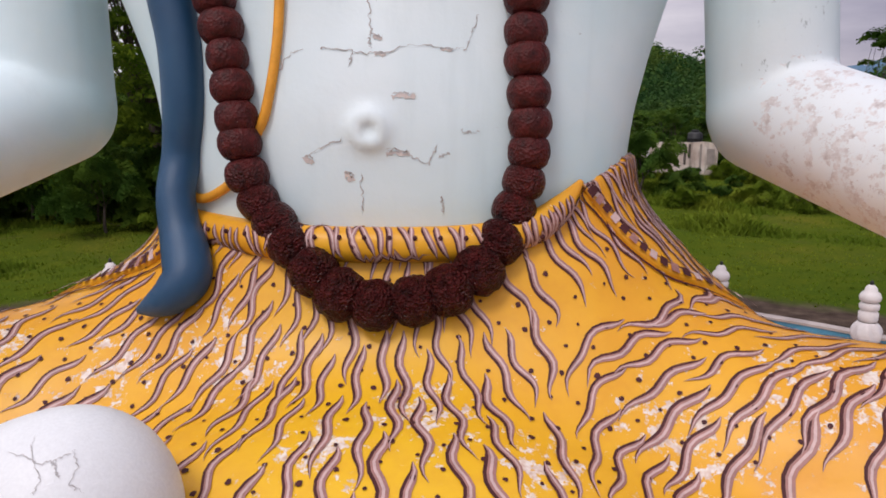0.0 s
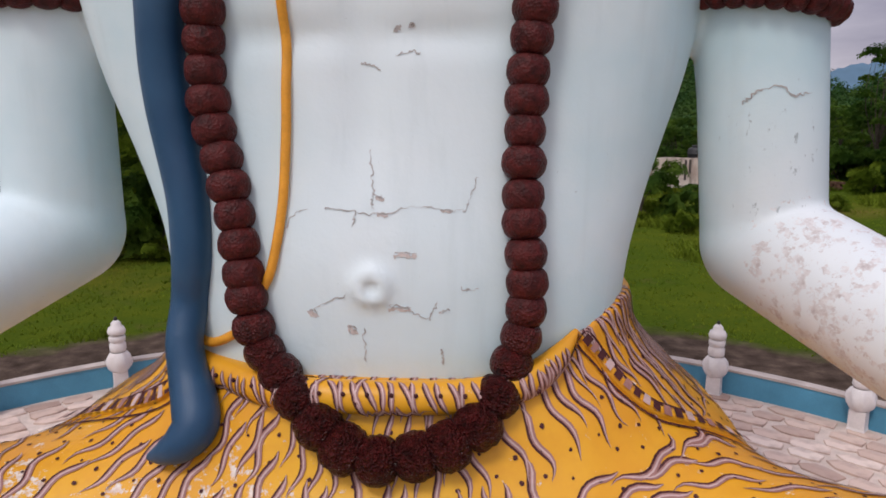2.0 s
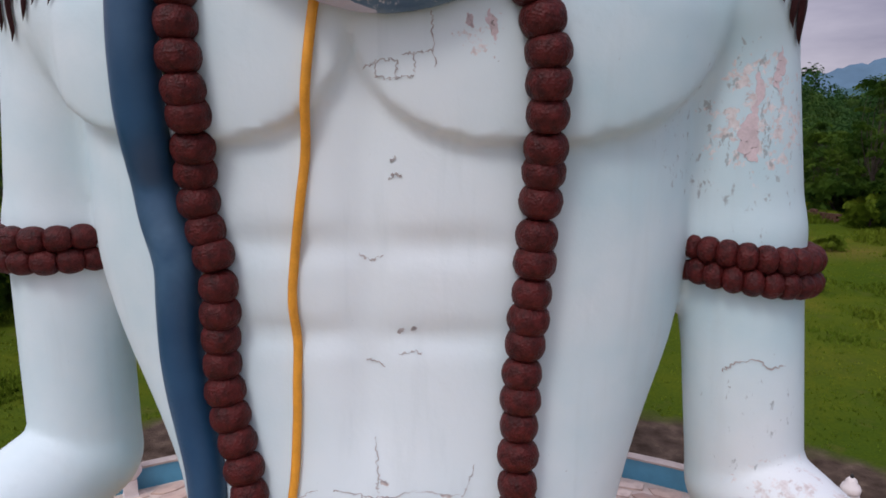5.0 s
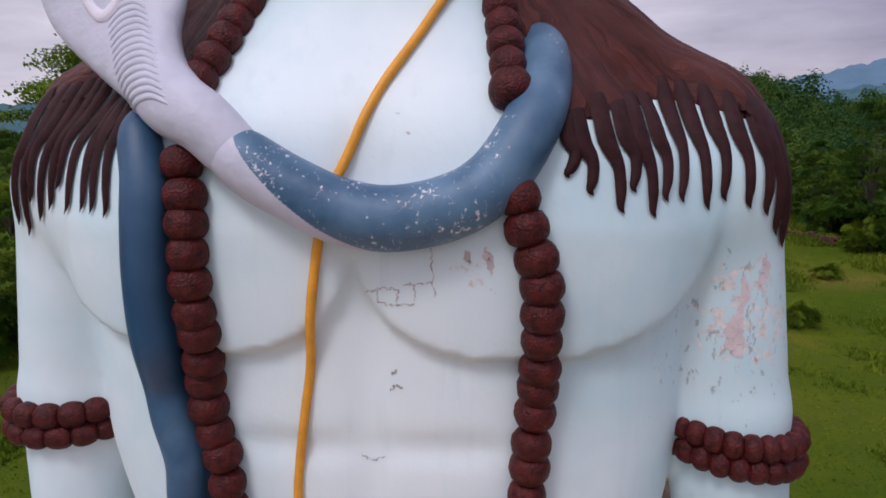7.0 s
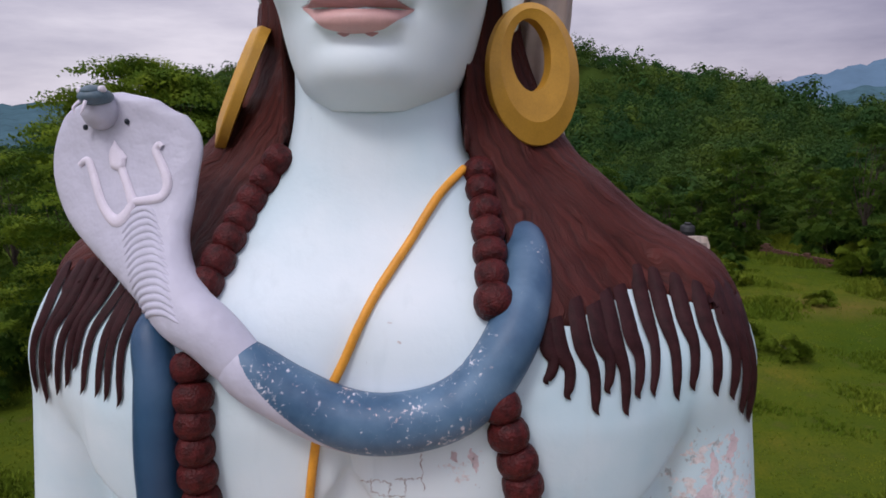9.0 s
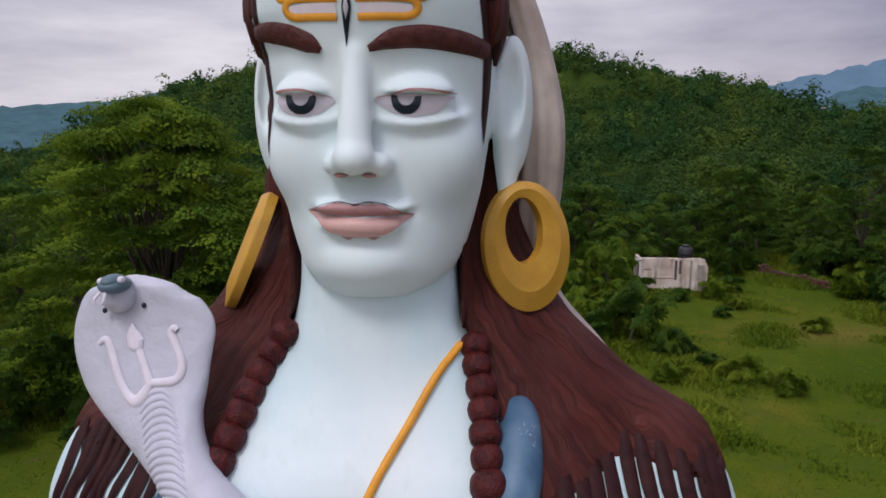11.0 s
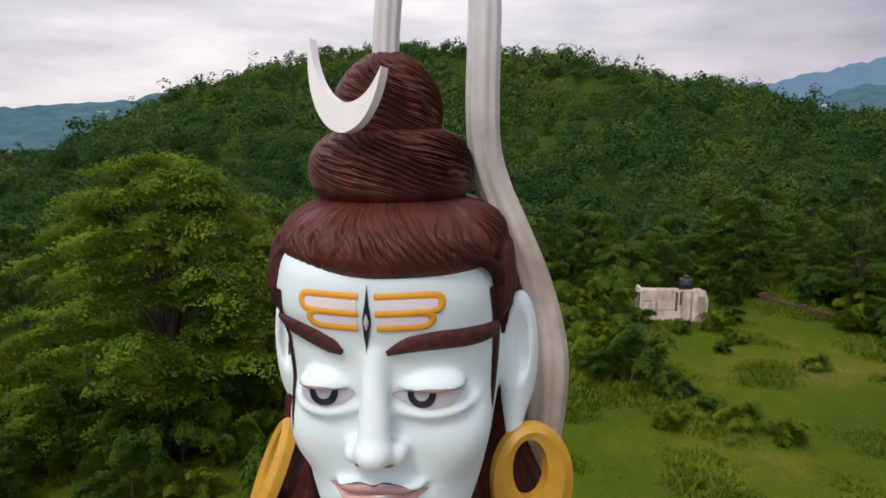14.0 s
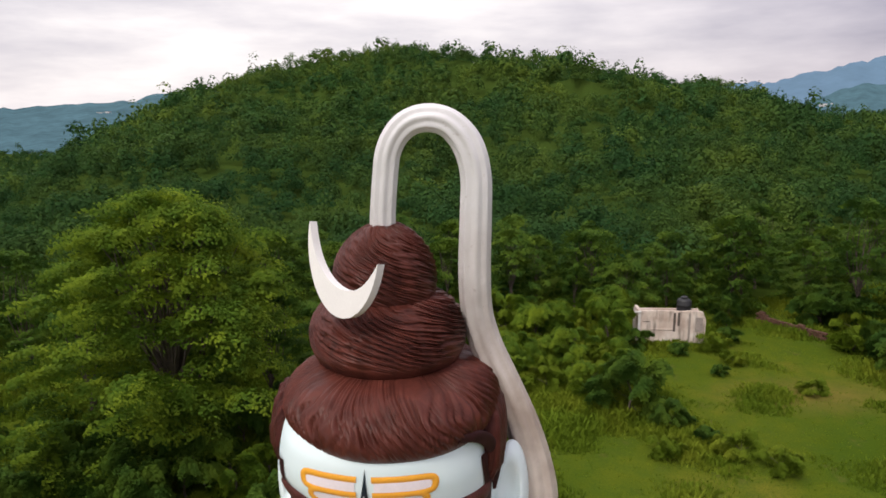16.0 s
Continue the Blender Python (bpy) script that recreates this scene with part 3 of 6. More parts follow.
# ---------------- the statue: one mesh ----------------
# Local axes: u to the figure's left hand, v to its back, w up.
STATUE = Matrix.Translation((-0.45, 6.3, 0.0)) @ Matrix.Rotation(radians(-4), 4, "Z")
CLAY = {"v": [], "f": [], "m": [], "n": 0}
SLOTS = []


def slot(m):
    if m not in SLOTS:
        SLOTS.append(m)
    return SLOTS.index(m)


def add(verts, faces, m):
    verts = np.asarray(verts, dtype=np.float64).reshape(-1, 3)
    k = CLAY["n"]
    CLAY["v"].append(verts)
    CLAY["f"].extend([[i + k for i in f] for f in faces])
    CLAY["m"].extend([slot(m)] * len(faces))
    CLAY["n"] = k + len(verts)


def surface_nets(field, low, h):
    """Quads on the zero level of a field that is negative inside."""
    s = field < 0
    nx, ny, nz = field.shape
    acc = np.zeros((nx - 1, ny - 1, nz - 1, 3), np.float32)
    cnt = np.zeros((nx - 1, ny - 1, nz - 1), np.float32)
    for ax in range(3):
        o1, o2 = [a for a in range(3) if a != ax]
        lo = [slice(None)] * 3
        hi = [slice(None)] * 3
        lo[ax], hi[ax] = slice(0, -1), slice(1, None)
        a, b = field[tuple(lo)], field[tuple(hi)]
        cross = s[tuple(lo)] != s[tuple(hi)]
        t = np.where(cross, a / np.where(cross, a - b, 1), 0).astype(np.float32)
        for d1 in (0, 1):
            for d2 in (0, 1):
                q = [slice(None)] * 3
                q[o1] = slice(d1, field.shape[o1] - 1 + d1)
                q[o2] = slice(d2, field.shape[o2] - 1 + d2)
                c = cross[tuple(q)]
                cnt += c
                acc[..., ax] += np.where(c, t[tuple(q)], 0)
                acc[..., o1] += c * d1
                acc[..., o2] += c * d2
    inside = cnt > 0
    index = -np.ones(inside.shape, np.int64)
    index[inside] = np.arange(inside.sum())
    cells = np.argwhere(inside)
    verts = (cells + acc[inside] / cnt[inside][:, None]) * h + np.array(low)
    faces = []
    for ax in range(3):
        o1, o2 = [(1, 2), (2, 0), (0, 1)][ax]
        lo = [slice(1, -1)] * 3
        hi = [slice(1, -1)] * 3
        lo[ax], hi[ax] = slice(0, -1), slice(1, None)
        a, b = s[tuple(lo)], s[tuple(hi)]
        off = np.array([1, 1, 1])
        off[ax] = 0
        for sel, flip in (((a & ~b), False), ((~a & b), True)):
            p = np.argwhere(sel) + off
            e1, e2 = np.eye(3, dtype=int)[o1], np.eye(3, dtype=int)[o2]
            q = [index[tuple((p - i * e1 - j * e2).T)] for i, j in ((0, 0), (1, 0), (1, 1), (0, 1))]
            q = np.stack(q[::-1] if flip else q, 1)
            faces.append(q[(q >= 0).all(1)])
    return verts, np.concatenate(faces)


def axes(low, high, h):
    return np.meshgrid(*[np.arange(a, b + h, h, dtype=np.float32) for a, b in zip(low, high)], indexing="ij", sparse=True)


def blend(a, b, k):
    """Smooth union."""
    q = np.clip(0.5 + 0.5 * (b - a) / k, 0, 1)
    return b * (1 - q) + a * q - k * q * (1 - q)


def carve(a, b, k):
    """a with b cut out smoothly."""
    return -blend(-a, b, k)


def ball(G, c, r):
    u, v, w = G
    q = np.sqrt(((u - c[0]) / r[0]) ** 2 + ((v - c[1]) / r[1]) ** 2 + ((w - c[2]) / r[2]) ** 2)
    return (q - 1) * min(r)


def rod(G, a, b, ra, rb):
    """A round limb from a to b."""
    u, v, w = G
    a, d = np.array(a, np.float32), np.array(b, np.float32) - np.array(a, np.float32)
    t = np.clip(((u - a[0]) * d[0] + (v - a[1]) * d[1] + (w - a[2]) * d[2]) / float(d @ d), 0, 1)
    return np.sqrt((u - a[0] - t * d[0]) ** 2 + (v - a[1] - t * d[1]) ** 2 + (w - a[2] - t * d[2]) ** 2) - (ra + (rb - ra) * t)


def stack(G, rows, power):
    """A trunk by its rows (w, half width, front v, back v); cross-sections are rounded boxes."""
    u, v, w = G
    r = np.array(rows)
    fine = np.linspace(r[0, 0], r[-1, 0], 400)
    kern = np.hanning(41) / np.hanning(41).sum()
    f = []
    for i in (1, 2, 3):
        line = np.interp(fine, r[:, 0], r[:, i])
        line = np.convolve(np.pad(line, 20, "edge"), kern, "valid")
        f.append(np.interp(w, fine, line).astype(np.float32))
    a, b, c = f[0], (f[2] - f[1]) / 2, (f[2] + f[1]) / 2
    q = (np.abs(u / a) ** power + np.abs((v - c) / b) ** power) ** (1 / power)
    side = (q - 1) * np.minimum(a, b)
    return np.maximum(side, np.maximum(r[0, 0] - w, w - r[-1, 0]))


def both(fn, G, c, *rest):
    u, v, w = G
    return fn((np.abs(u), v, w), c, *rest)


# ---- trunk and arms ----
TRUNK = [(2.6, 1.86, -1.50, 0.95), (3.2, 1.86, -1.56, 0.98), (3.6, 1.88, -1.56, 1.0), (4.0, 1.94, -1.52, 1.03), (4.4, 2.07, -1.46, 1.08), (4.8, 2.22, -1.42, 1.12),
         (5.3, 2.41, -1.38, 1.16), (5.9, 2.52, -1.40, 1.2), (6.5, 2.52, -1.42, 1.22), (7.2, 2.52, -1.42, 1.22), (7.9, 2.50, -1.42, 1.18), (8.3, 2.42, -1.42, 1.1),
         (8.6, 2.2, -1.38, 1.0), (8.85, 1.85, -1.24, 0.9), (9.1, 1.45, -1.05, 0.8), (9.4, 1.05, -0.88, 0.7), (9.7, 0.80, -0.80, 0.62), (10.1, 0.70, -0.74, 0.55), (10.8, 0.70, -0.7, 0.5)]
ELBOW_R, ELBOW_L = (3.16, -0.3, 3.92), (-2.93, -0.3, 3.95)


def skin_field(G):
    u, v, w = G
    d = stack((u - 0.10 * np.clip((5.9 - w) / 1.8, 0, 1), v, w), TRUNK, 2.7)
    # belly: shallow blocks of muscle either side of a midline furrow
    front = np.clip((-0.9 - v) / 0.3, 0, 1)
    pack = np.exp(-((np.abs(u) - 0.55) / 0.5) ** 4)
    rib = np.exp(-(u / 0.17) ** 2) * 0.045 + (np.exp(-((w - 6.15) / 0.12) ** 2) + np.exp(-((w - 5.47) / 0.12) ** 2)) * 0.042 * pack
    rib = rib + 0.02 * np.exp(-((np.abs(u) - 1.2) / 0.16) ** 2)
    rib = rib * np.clip((w - 4.3) / 0.5, 0, 1) * np.clip((8.7 - w) / 0.5, 0, 1)
    d = d + rib * front - 0.05 * np.exp(-(u / 1.1) ** 2 - ((w - 3.95) / 0.55) ** 2) * front
    # breast plates: a step below, fading out above
    au = np.abs(u + 0.07) - 1.17
    plate = 1 - np.abs(au / np.where(au > 0, 1.5, 1.2)) ** 2.4 - (np.abs(np.minimum(w - 7.85, 0)) / 0.99) ** 2.4
    plate = np.clip(plate / 0.055, 0, 1) * (0.6 + 0.4 * np.clip(plate, 0, 1)) * np.clip((8.9 - w) / 1.1, 0, 1)
    d = d - 0.17 * plate * np.clip((-0.3 - v) / 0.5, 0, 1)
    d = blend(d, ball((np.where(u < 0, 0.08 - u, u), v, w), (2.56, -0.25, 8.0), (0.72, 0.70, 0.80)), 0.25)
    d = blend(d, both(rod, G, (1.0, -0.1, 9.2), (2.5, -0.15, 8.45), 0.35, 0.4), 0.3)
    arm_r = blend(rod(G, (2.72, -0.28, 7.9), (2.96, -0.3, 6.1), 0.52, 0.49), rod(G, (2.96, -0.3, 6.1), ELBOW_R, 0.49, 0.49), 0.1)
    arm_l = blend(rod(G, (-2.70, -0.28, 7.9), (-2.92, -0.3, 6.1), 0.52, 0.47), rod(G, (-2.92, -0.3, 6.1), ELBOW_L, 0.47, 0.48), 0.1)
    arm_r = blend(arm_r, rod(G, (3.16, -0.34, 3.88), (4.55, -2.75, 2.95), 0.50, 0.45), 0.02)
    arm_l = blend(arm_l, rod(G, (-2.93, -0.34, 3.92), (-4.3, -2.75, 2.85), 0.50, 0.45), 0.02)
    arm_r = blend(arm_r, ball(G, (4.75, -3.1, 2.72), (0.5, 0.55, 0.36)), 0.15)
    arm_l = blend(arm_l, ball(G, (-4.5, -3.1, 2.62), (0.5, 0.55, 0.36)), 0.15)
    d = blend(d, np.where(u > 0, arm_r, arm_l), 0.12)
    # navel
    ring = np.sqrt((np.sqrt((u - 0.06) ** 2 + ((w - 3.76) * 1.05) ** 2) - 0.10) ** 2 + (v + 1.60) ** 2) - 0.045
    return blend(d, ring, 0.03)


def cloth_field(G):
    u, v, w = G
    skirt = [(1.2, 3.1, -2.4, 1.9), (2.0, 3.1, -2.15, 1.9), (2.25, 2.85, -2.02, 1.85), (2.45, 2.58, -1.92, 1.65), (2.7, 2.34, -1.80, 1.4), (3.0, 2.12, -1.68, 1.25), (3.25, 2.0, -1.62, 1.15), (3.6, 1.945, -1.585, 1.05), (3.75, 1.94, -1.57, 1.03)]
    slack = 0.30 * np.clip((-u - 0.9) / 0.6, 0, 1)
    d = stack((u - 0.1 * np.clip((w - 2.3) / 0.8, 0, 1), v, w + slack * np.clip((w - 2.4) / 0.6, 0, 1) - 0.2 * np.clip((u - 0.9) / 0.7, 0, 1) * np.clip((3.3 - w) / 0.5, 0, 1)), skirt, 2.5)
    # the rim climbs from the belly to the hips
    rim = 3.08 + 0.48 * np.clip((np.abs(u) - 1.15) / 0.75, 0, 1) ** 0.8
    rim = rim - 1.3 * slack
    d = np.maximum(d, w - rim - np.clip(v + 0.4, 0, 2) * 0.05)
    legs = both(rod, G, (0.8, -0.7, 1.32), (4.3, -2.25, 1.36), 1.12, 1.0)
    legs = blend(legs, rod(G, (4.2, -2.7, 0.9), (-0.6, -3.6, 0.75), 0.75, 0.6), 0.4)
    legs = blend(legs, rod(G, (-4.2, -2.7, 0.9), (0.4, -3.9, 0.62), 0.75, 0.55), 0.4)
    legs = blend(legs, ball(G, (0.1, -2.3, 1.05), (2.4, 1.5, 1.08)), 0.4)
    d = blend(d, legs, 0.42)
    return np.maximum(d, -w)


def mirror_faces(q):
    return [tuple(int(i) for i in f) for f in q]


LOW, HIGH, STEP = (-5.4, -4.7, 2.4), (5.4, 1.7, 10.9), 0.055
SKIN_V, SKIN_F = surface_nets(skin_field(axes(LOW, HIGH, STEP)).astype(np.float32), LOW, STEP)
LOW, HIGH = (-5.6, -4.9, -0.1), (5.6, 2.2, 4.1)
CLOTH_V, CLOTH_F = surface_nets(cloth_field(axes(LOW, HIGH, STEP)).astype(np.float32), LOW, STEP)
SKIN_F, CLOTH_F = mirror_faces(SKIN_F), mirror_faces(CLOTH_F)
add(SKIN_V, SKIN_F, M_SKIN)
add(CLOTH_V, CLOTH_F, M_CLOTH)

from mathutils.bvhtree import BVHTree


def tree_of(*meshes):
    vs, fs, k = [], [], 0
    for v, f in meshes:
        vs.extend(map(tuple, v))
        fs.extend([tuple(i + k for i in q) for q in f])
        k += len(v)
    return BVHTree.FromPolygons(vs, fs)


BODY = tree_of((SKIN_V, SKIN_F), (CLOTH_V, CLOTH_F))
CLOTH = tree_of((CLOTH_V, CLOTH_F))


def drape(tree, u, w, aim=(0, 1, 0)):
    """Where a point thrown from the front lands: place and normal."""
    a = Vector(aim).normalized()
    hit = tree.ray_cast(Vector((u, 0, w)) - a * 9, a)
    if hit[0] is None:
        p, n, _, _ = tree.find_nearest(Vector((u, 0, w)) - a * 1.0)
        return p, n
    n = hit[1] if hit[1].dot(a) < 0 else -hit[1]
    return hit[0], n


def grid_faces(n, m, closed=False):
    k = m if closed else m - 1
    return [(i * m + j, i * m + (j + 1) % m, (i + 1) * m + (j + 1) % m, (i + 1) * m + j) for i in range(n - 1) for j in range(k)]


def strip(tree, points, widths, m, lift=0.012, thick=0.0, n=24, across=5, aim=(0, 1, 0), skew=None):
    """A band of paint or relief laid on the surface along a curve of (u, w), with its width from end to end."""
    c = spline(points, n)
    wd = np.interp(np.linspace(0, 1, n), np.linspace(0, 1, len(widths)), widths)
    tan = np.gradient(c, axis=0)
    tan /= np.linalg.norm(tan, axis=1)[:, None] + 1e-9
    nor = np.stack([-tan[:, 1], tan[:, 0]], 1)
    vs = []
    for i in range(n):
        for s in np.linspace(-1, 1, across):
            q = c[i] + nor[i] * s * wd[i] / 2
            p, nn = drape(tree, q[0], q[1], aim)
            vs.append(p + nn * (lift + thick * math.sqrt(max(0, 1 - s * s)) * min(1, wd[i] / (max(widths) * 0.6))))
    # faces look to the front
    add(vs, grid_faces(n, across), m)


def tube(path, radii, m, seg=20, flat=1.0, ridges=0, ridge=0.0, up=(0, -1, 0), n=None, under=None):
    """A round or flattened body along a 3D path; flat squeezes it along 'up'. under: (paint, share of the length) for its lower side."""
    n = n or len(path) * 8
    c = spline(path, n)
    r = np.maximum(spline([(a, 0) for a in radii], n)[:, 0], 0.002)
    fl = spline([(a, 0) for a in flat], n)[:, 0] if isinstance(flat, (list, tuple)) else np.full(n, flat)
    tan = np.gradient(c, axis=0)
    tan /= np.linalg.norm(tan, axis=1)[:, None] + 1e-9
    vs = []
    for i in range(n):
        t = Vector(tan[i])
        a = Vector(up) - t * t.dot(Vector(up))
        a.normalize()
        b = t.cross(a)
        for j in range(seg):
            th = 2 * math.pi * j / seg
            k = r[i] * (1 + ridge * math.cos(ridges * th))
            vs.append(Vector(c[i]) + a * (math.cos(th) * k * fl[i]) + b * (math.sin(th) * k))
    faces = grid_faces(n, seg, True)
    add(vs, faces, m)
    if under:
        k = len(faces)
        for q in range(k):
            i, j = q // seg, q % seg
            low = math.sin(2 * math.pi * (j + 0.5) / seg)
            if i / n < under[1] and low > -1.2 + 2.15 * (max(0.0, i / n - 0.035) / (under[1] - 0.035)) ** 0.62:
                CLAY["m"][len(CLAY["m"]) - k + q] = slot(under[0])
    add([vs[j] for j in range(seg)], [tuple(range(seg))[::-1]], m)
    add([vs[(n - 1) * seg + j] for j in range(seg)], [tuple(range(seg))], m)
    return vs, faces


def lump(centre, r, m, rings=14, seg=20, turn=None):
    vs = []
    for i in range(rings + 1):
        th = math.pi * i / rings
        for j in range(seg):
            ph = 2 * math.pi * j / seg
            q = Vector((math.sin(th) * math.cos(ph) * r[0], math.sin(th) * math.sin(ph) * r[1], math.cos(th) * r[2]))
            vs.append((turn @ q if turn else q) + Vector(centre))
    faces = [q[::-1] for q in grid_faces(rings + 1, seg, True)]
    add(vs, faces, m)
    return vs, faces


def bead(centre, axis, r, tall):
    """A wrinkled five-lobed seed; axis runs along the string."""
    rot = Vector(axis).to_track_quat("Z", "Y").to_matrix()
    off, ph0 = Vector((random.uniform(0, 50), random.uniform(0, 50), random.uniform(0, 50))), random.uniform(0, 6)
    vs = []
    rings, seg = 16, 28
    pit = 0.20 if centre[2] < 3.1 else 0.02
    for i in range(rings + 1):
        th = math.pi * i / rings
        for j in range(seg):
            ph = 2 * math.pi * j / seg
            q = Vector((math.sin(th) * math.cos(ph), math.sin(th) * math.sin(ph), math.cos(th)))
            k = 1 + 0.035 * abs(math.cos(2.5 * ph + ph0)) - 0.02 + 0.03 * noise.noise(q * 3.0 + off) - pit * abs(noise.noise(q * 7 + off)) + 0.012 + 0.018 * noise.noise(q * 15 + off)
            fat = math.sin(th) ** -0.42 if 0.02 < th < 3.12 else 0
            vs.append(rot @ Vector((q.x * r * k * fat, q.y * r * k * fat, q.z * tall * (0.5 + 0.5 * k))) + Vector(centre))
    add(vs, [q[::-1] for q in grid_faces(rings + 1, seg, True)][::-1], M_BEAD)


def string_of_beads(points, r, gap=0.2, sink=0.45, grow=None, tree=None):
    """Beads along a curve of (u, w) laid on the body."""
    c = spline(points, 400)
    p3 = []
    for q in c:
        p, nn = drape(tree or BODY, q[0], q[1])
        p3.append(np.array(p + nn * r * sink))
    p3 = np.array(p3)
    k = np.ones(15) / 15
    pad = np.vstack([np.repeat(p3[:1], 7, 0), p3, np.repeat(p3[-1:], 7, 0)])
    p3 = np.stack([np.convolve(pad[:, i], k, "valid") for i in range(3)], 1)
    s = np.concatenate([[0], np.cumsum(np.linalg.norm(np.diff(p3, axis=0), axis=1))])
    d = gap / 2
    while d < s[-1]:
        i = min(int(np.searchsorted(s, d)), 398)
        f = grow(p3[i]) if grow else 1.0
        ax = p3[min(i + 5, 399)] - p3[max(i - 5, 0)]
        bead(p3[i], ax, r * f * random.uniform(0.95, 1.04), gap * f * (0.50 + 0.08 * f))
        d += gap * f * random.uniform(0.96, 1.03)
    return p3

# ---- head ----
HEAD = [(10.12, 0.45, -0.76, 0.3), (10.22, 0.64, -0.93, 0.5), (10.36, 0.73, -1.03, 0.6), (10.5, 0.79, -1.05, 0.75), (10.7, 0.85, -1.06, 0.85), (11.0, 0.92, -1.05, 0.9), (11.5, 0.99, -1.05, 0.9),
        (12.0, 1.0, -1.12, 0.9), (12.45, 0.985, -1.23, 0.9), (12.7, 0.93, -1.22, 0.9), (12.85, 0.82, -1.1, 0.8), (13.0, 0.6, -0.8, 0.7)]


def head_field(G):
    u, v, w = G
    # the cheek that turns away is the narrower one
    uu = u - 0.09 * np.clip((-u - 0.25) / 0.35, 0, 1) * np.clip((12.35 - w) / 0.3, 0, 1)
    d = stack((uu, v, w), HEAD, 2.3)
    au = np.abs(u)
    S = (np.abs(uu), v, w)
    # the left half of the face turns away a little
    E = (np.where(u < 0, 0.13 + (au - 0.17) / 0.82, au), v, w)
    d = carve(d, ball(E, (0.42, -1.36, 11.90), (0.36, 0.24, 0.17)), 0.12)
    d = blend(d, ball(S, (0.55, -0.70, 11.30), (0.34, 0.32, 0.38)), 0.2)
    nose = rod(G, (0, -1.10, 12.02), (0, -1.25, 11.34), 0.085, 0.135)
    nose = blend(nose, ball(G, (0, -1.27, 11.29), (0.145, 0.16, 0.12)), 0.06)
    nose = blend(nose, ball(S, (0.16, -1.14, 11.245), (0.098, 0.135, 0.09)), 0.05)
    d = blend(d, nose, 0.09)
    d = carve(d, ball((au, v, w), (0.09, -1.28, 11.145), (0.06, 0.08, 0.035)), 0.03)
    # eyeball, lids and the fold below
    d = blend(d, ball(E, (0.42, -0.93, 11.69), (0.29, 0.18, 0.155)), 0.04)
    lid = np.maximum(ball(E, (0.42, -0.95, 11.75), (0.30, 0.22, 0.17)), 11.765 + 0.1 * (E[0] - 0.42) ** 2 - w)
    d = blend(d, lid, 0.03)
    d = blend(d, ball((E[0], v, w - 0.45 * (E[0] - 0.42) ** 2), (0.42, -0.96, 11.535), (0.29, 0.145, 0.04)), 0.08)
    # mouth
    d = carve(d, ball(S, (0.40, -1.10, 10.865), (0.07, 0.08, 0.05)), 0.08)
    d = blend(d, ball(S, (0.12, -1.00, 10.91), (0.27, 0.16, 0.065)), 0.03)
    d = blend(d, ball(G, (0, -1.00, 10.765), (0.33, 0.17, 0.10)), 0.03)
    d = carve(d, ball(G, (0, -1.22, 10.60), (0.3, 0.12, 0.06)), 0.1)
    d = blend(d, ball(G, (0, -0.93, 10.45), (0.26, 0.18, 0.16)), 0.12)
    # ears with long lobes
    hid = np.where(u < 0, 1.0, 0.0)
    q = (au - 0.32 * v + 0.17 * hid, v - 0.28 * hid, w)
    L = (au + 0.17 * hid, v - 0.28 * hid, w)
    ear = ball(q, (1.16, 0.06, 11.66), (0.17, 0.26, 0.63))
    ear = carve(ear, ball(q, (1.22, -0.20, 11.83), (0.10, 0.20, 0.40)), 0.03)
    ear = blend(ear, ball(q, (1.12, -0.12, 11.62), (0.06, 0.06, 0.2)), 0.05)
    ear = blend(ear, rod(L, (1.14, 0.0, 11.25), (1.13, -0.07, 10.84), 0.1, 0.065), 0.08)
    return blend(d, ear, 0.05)


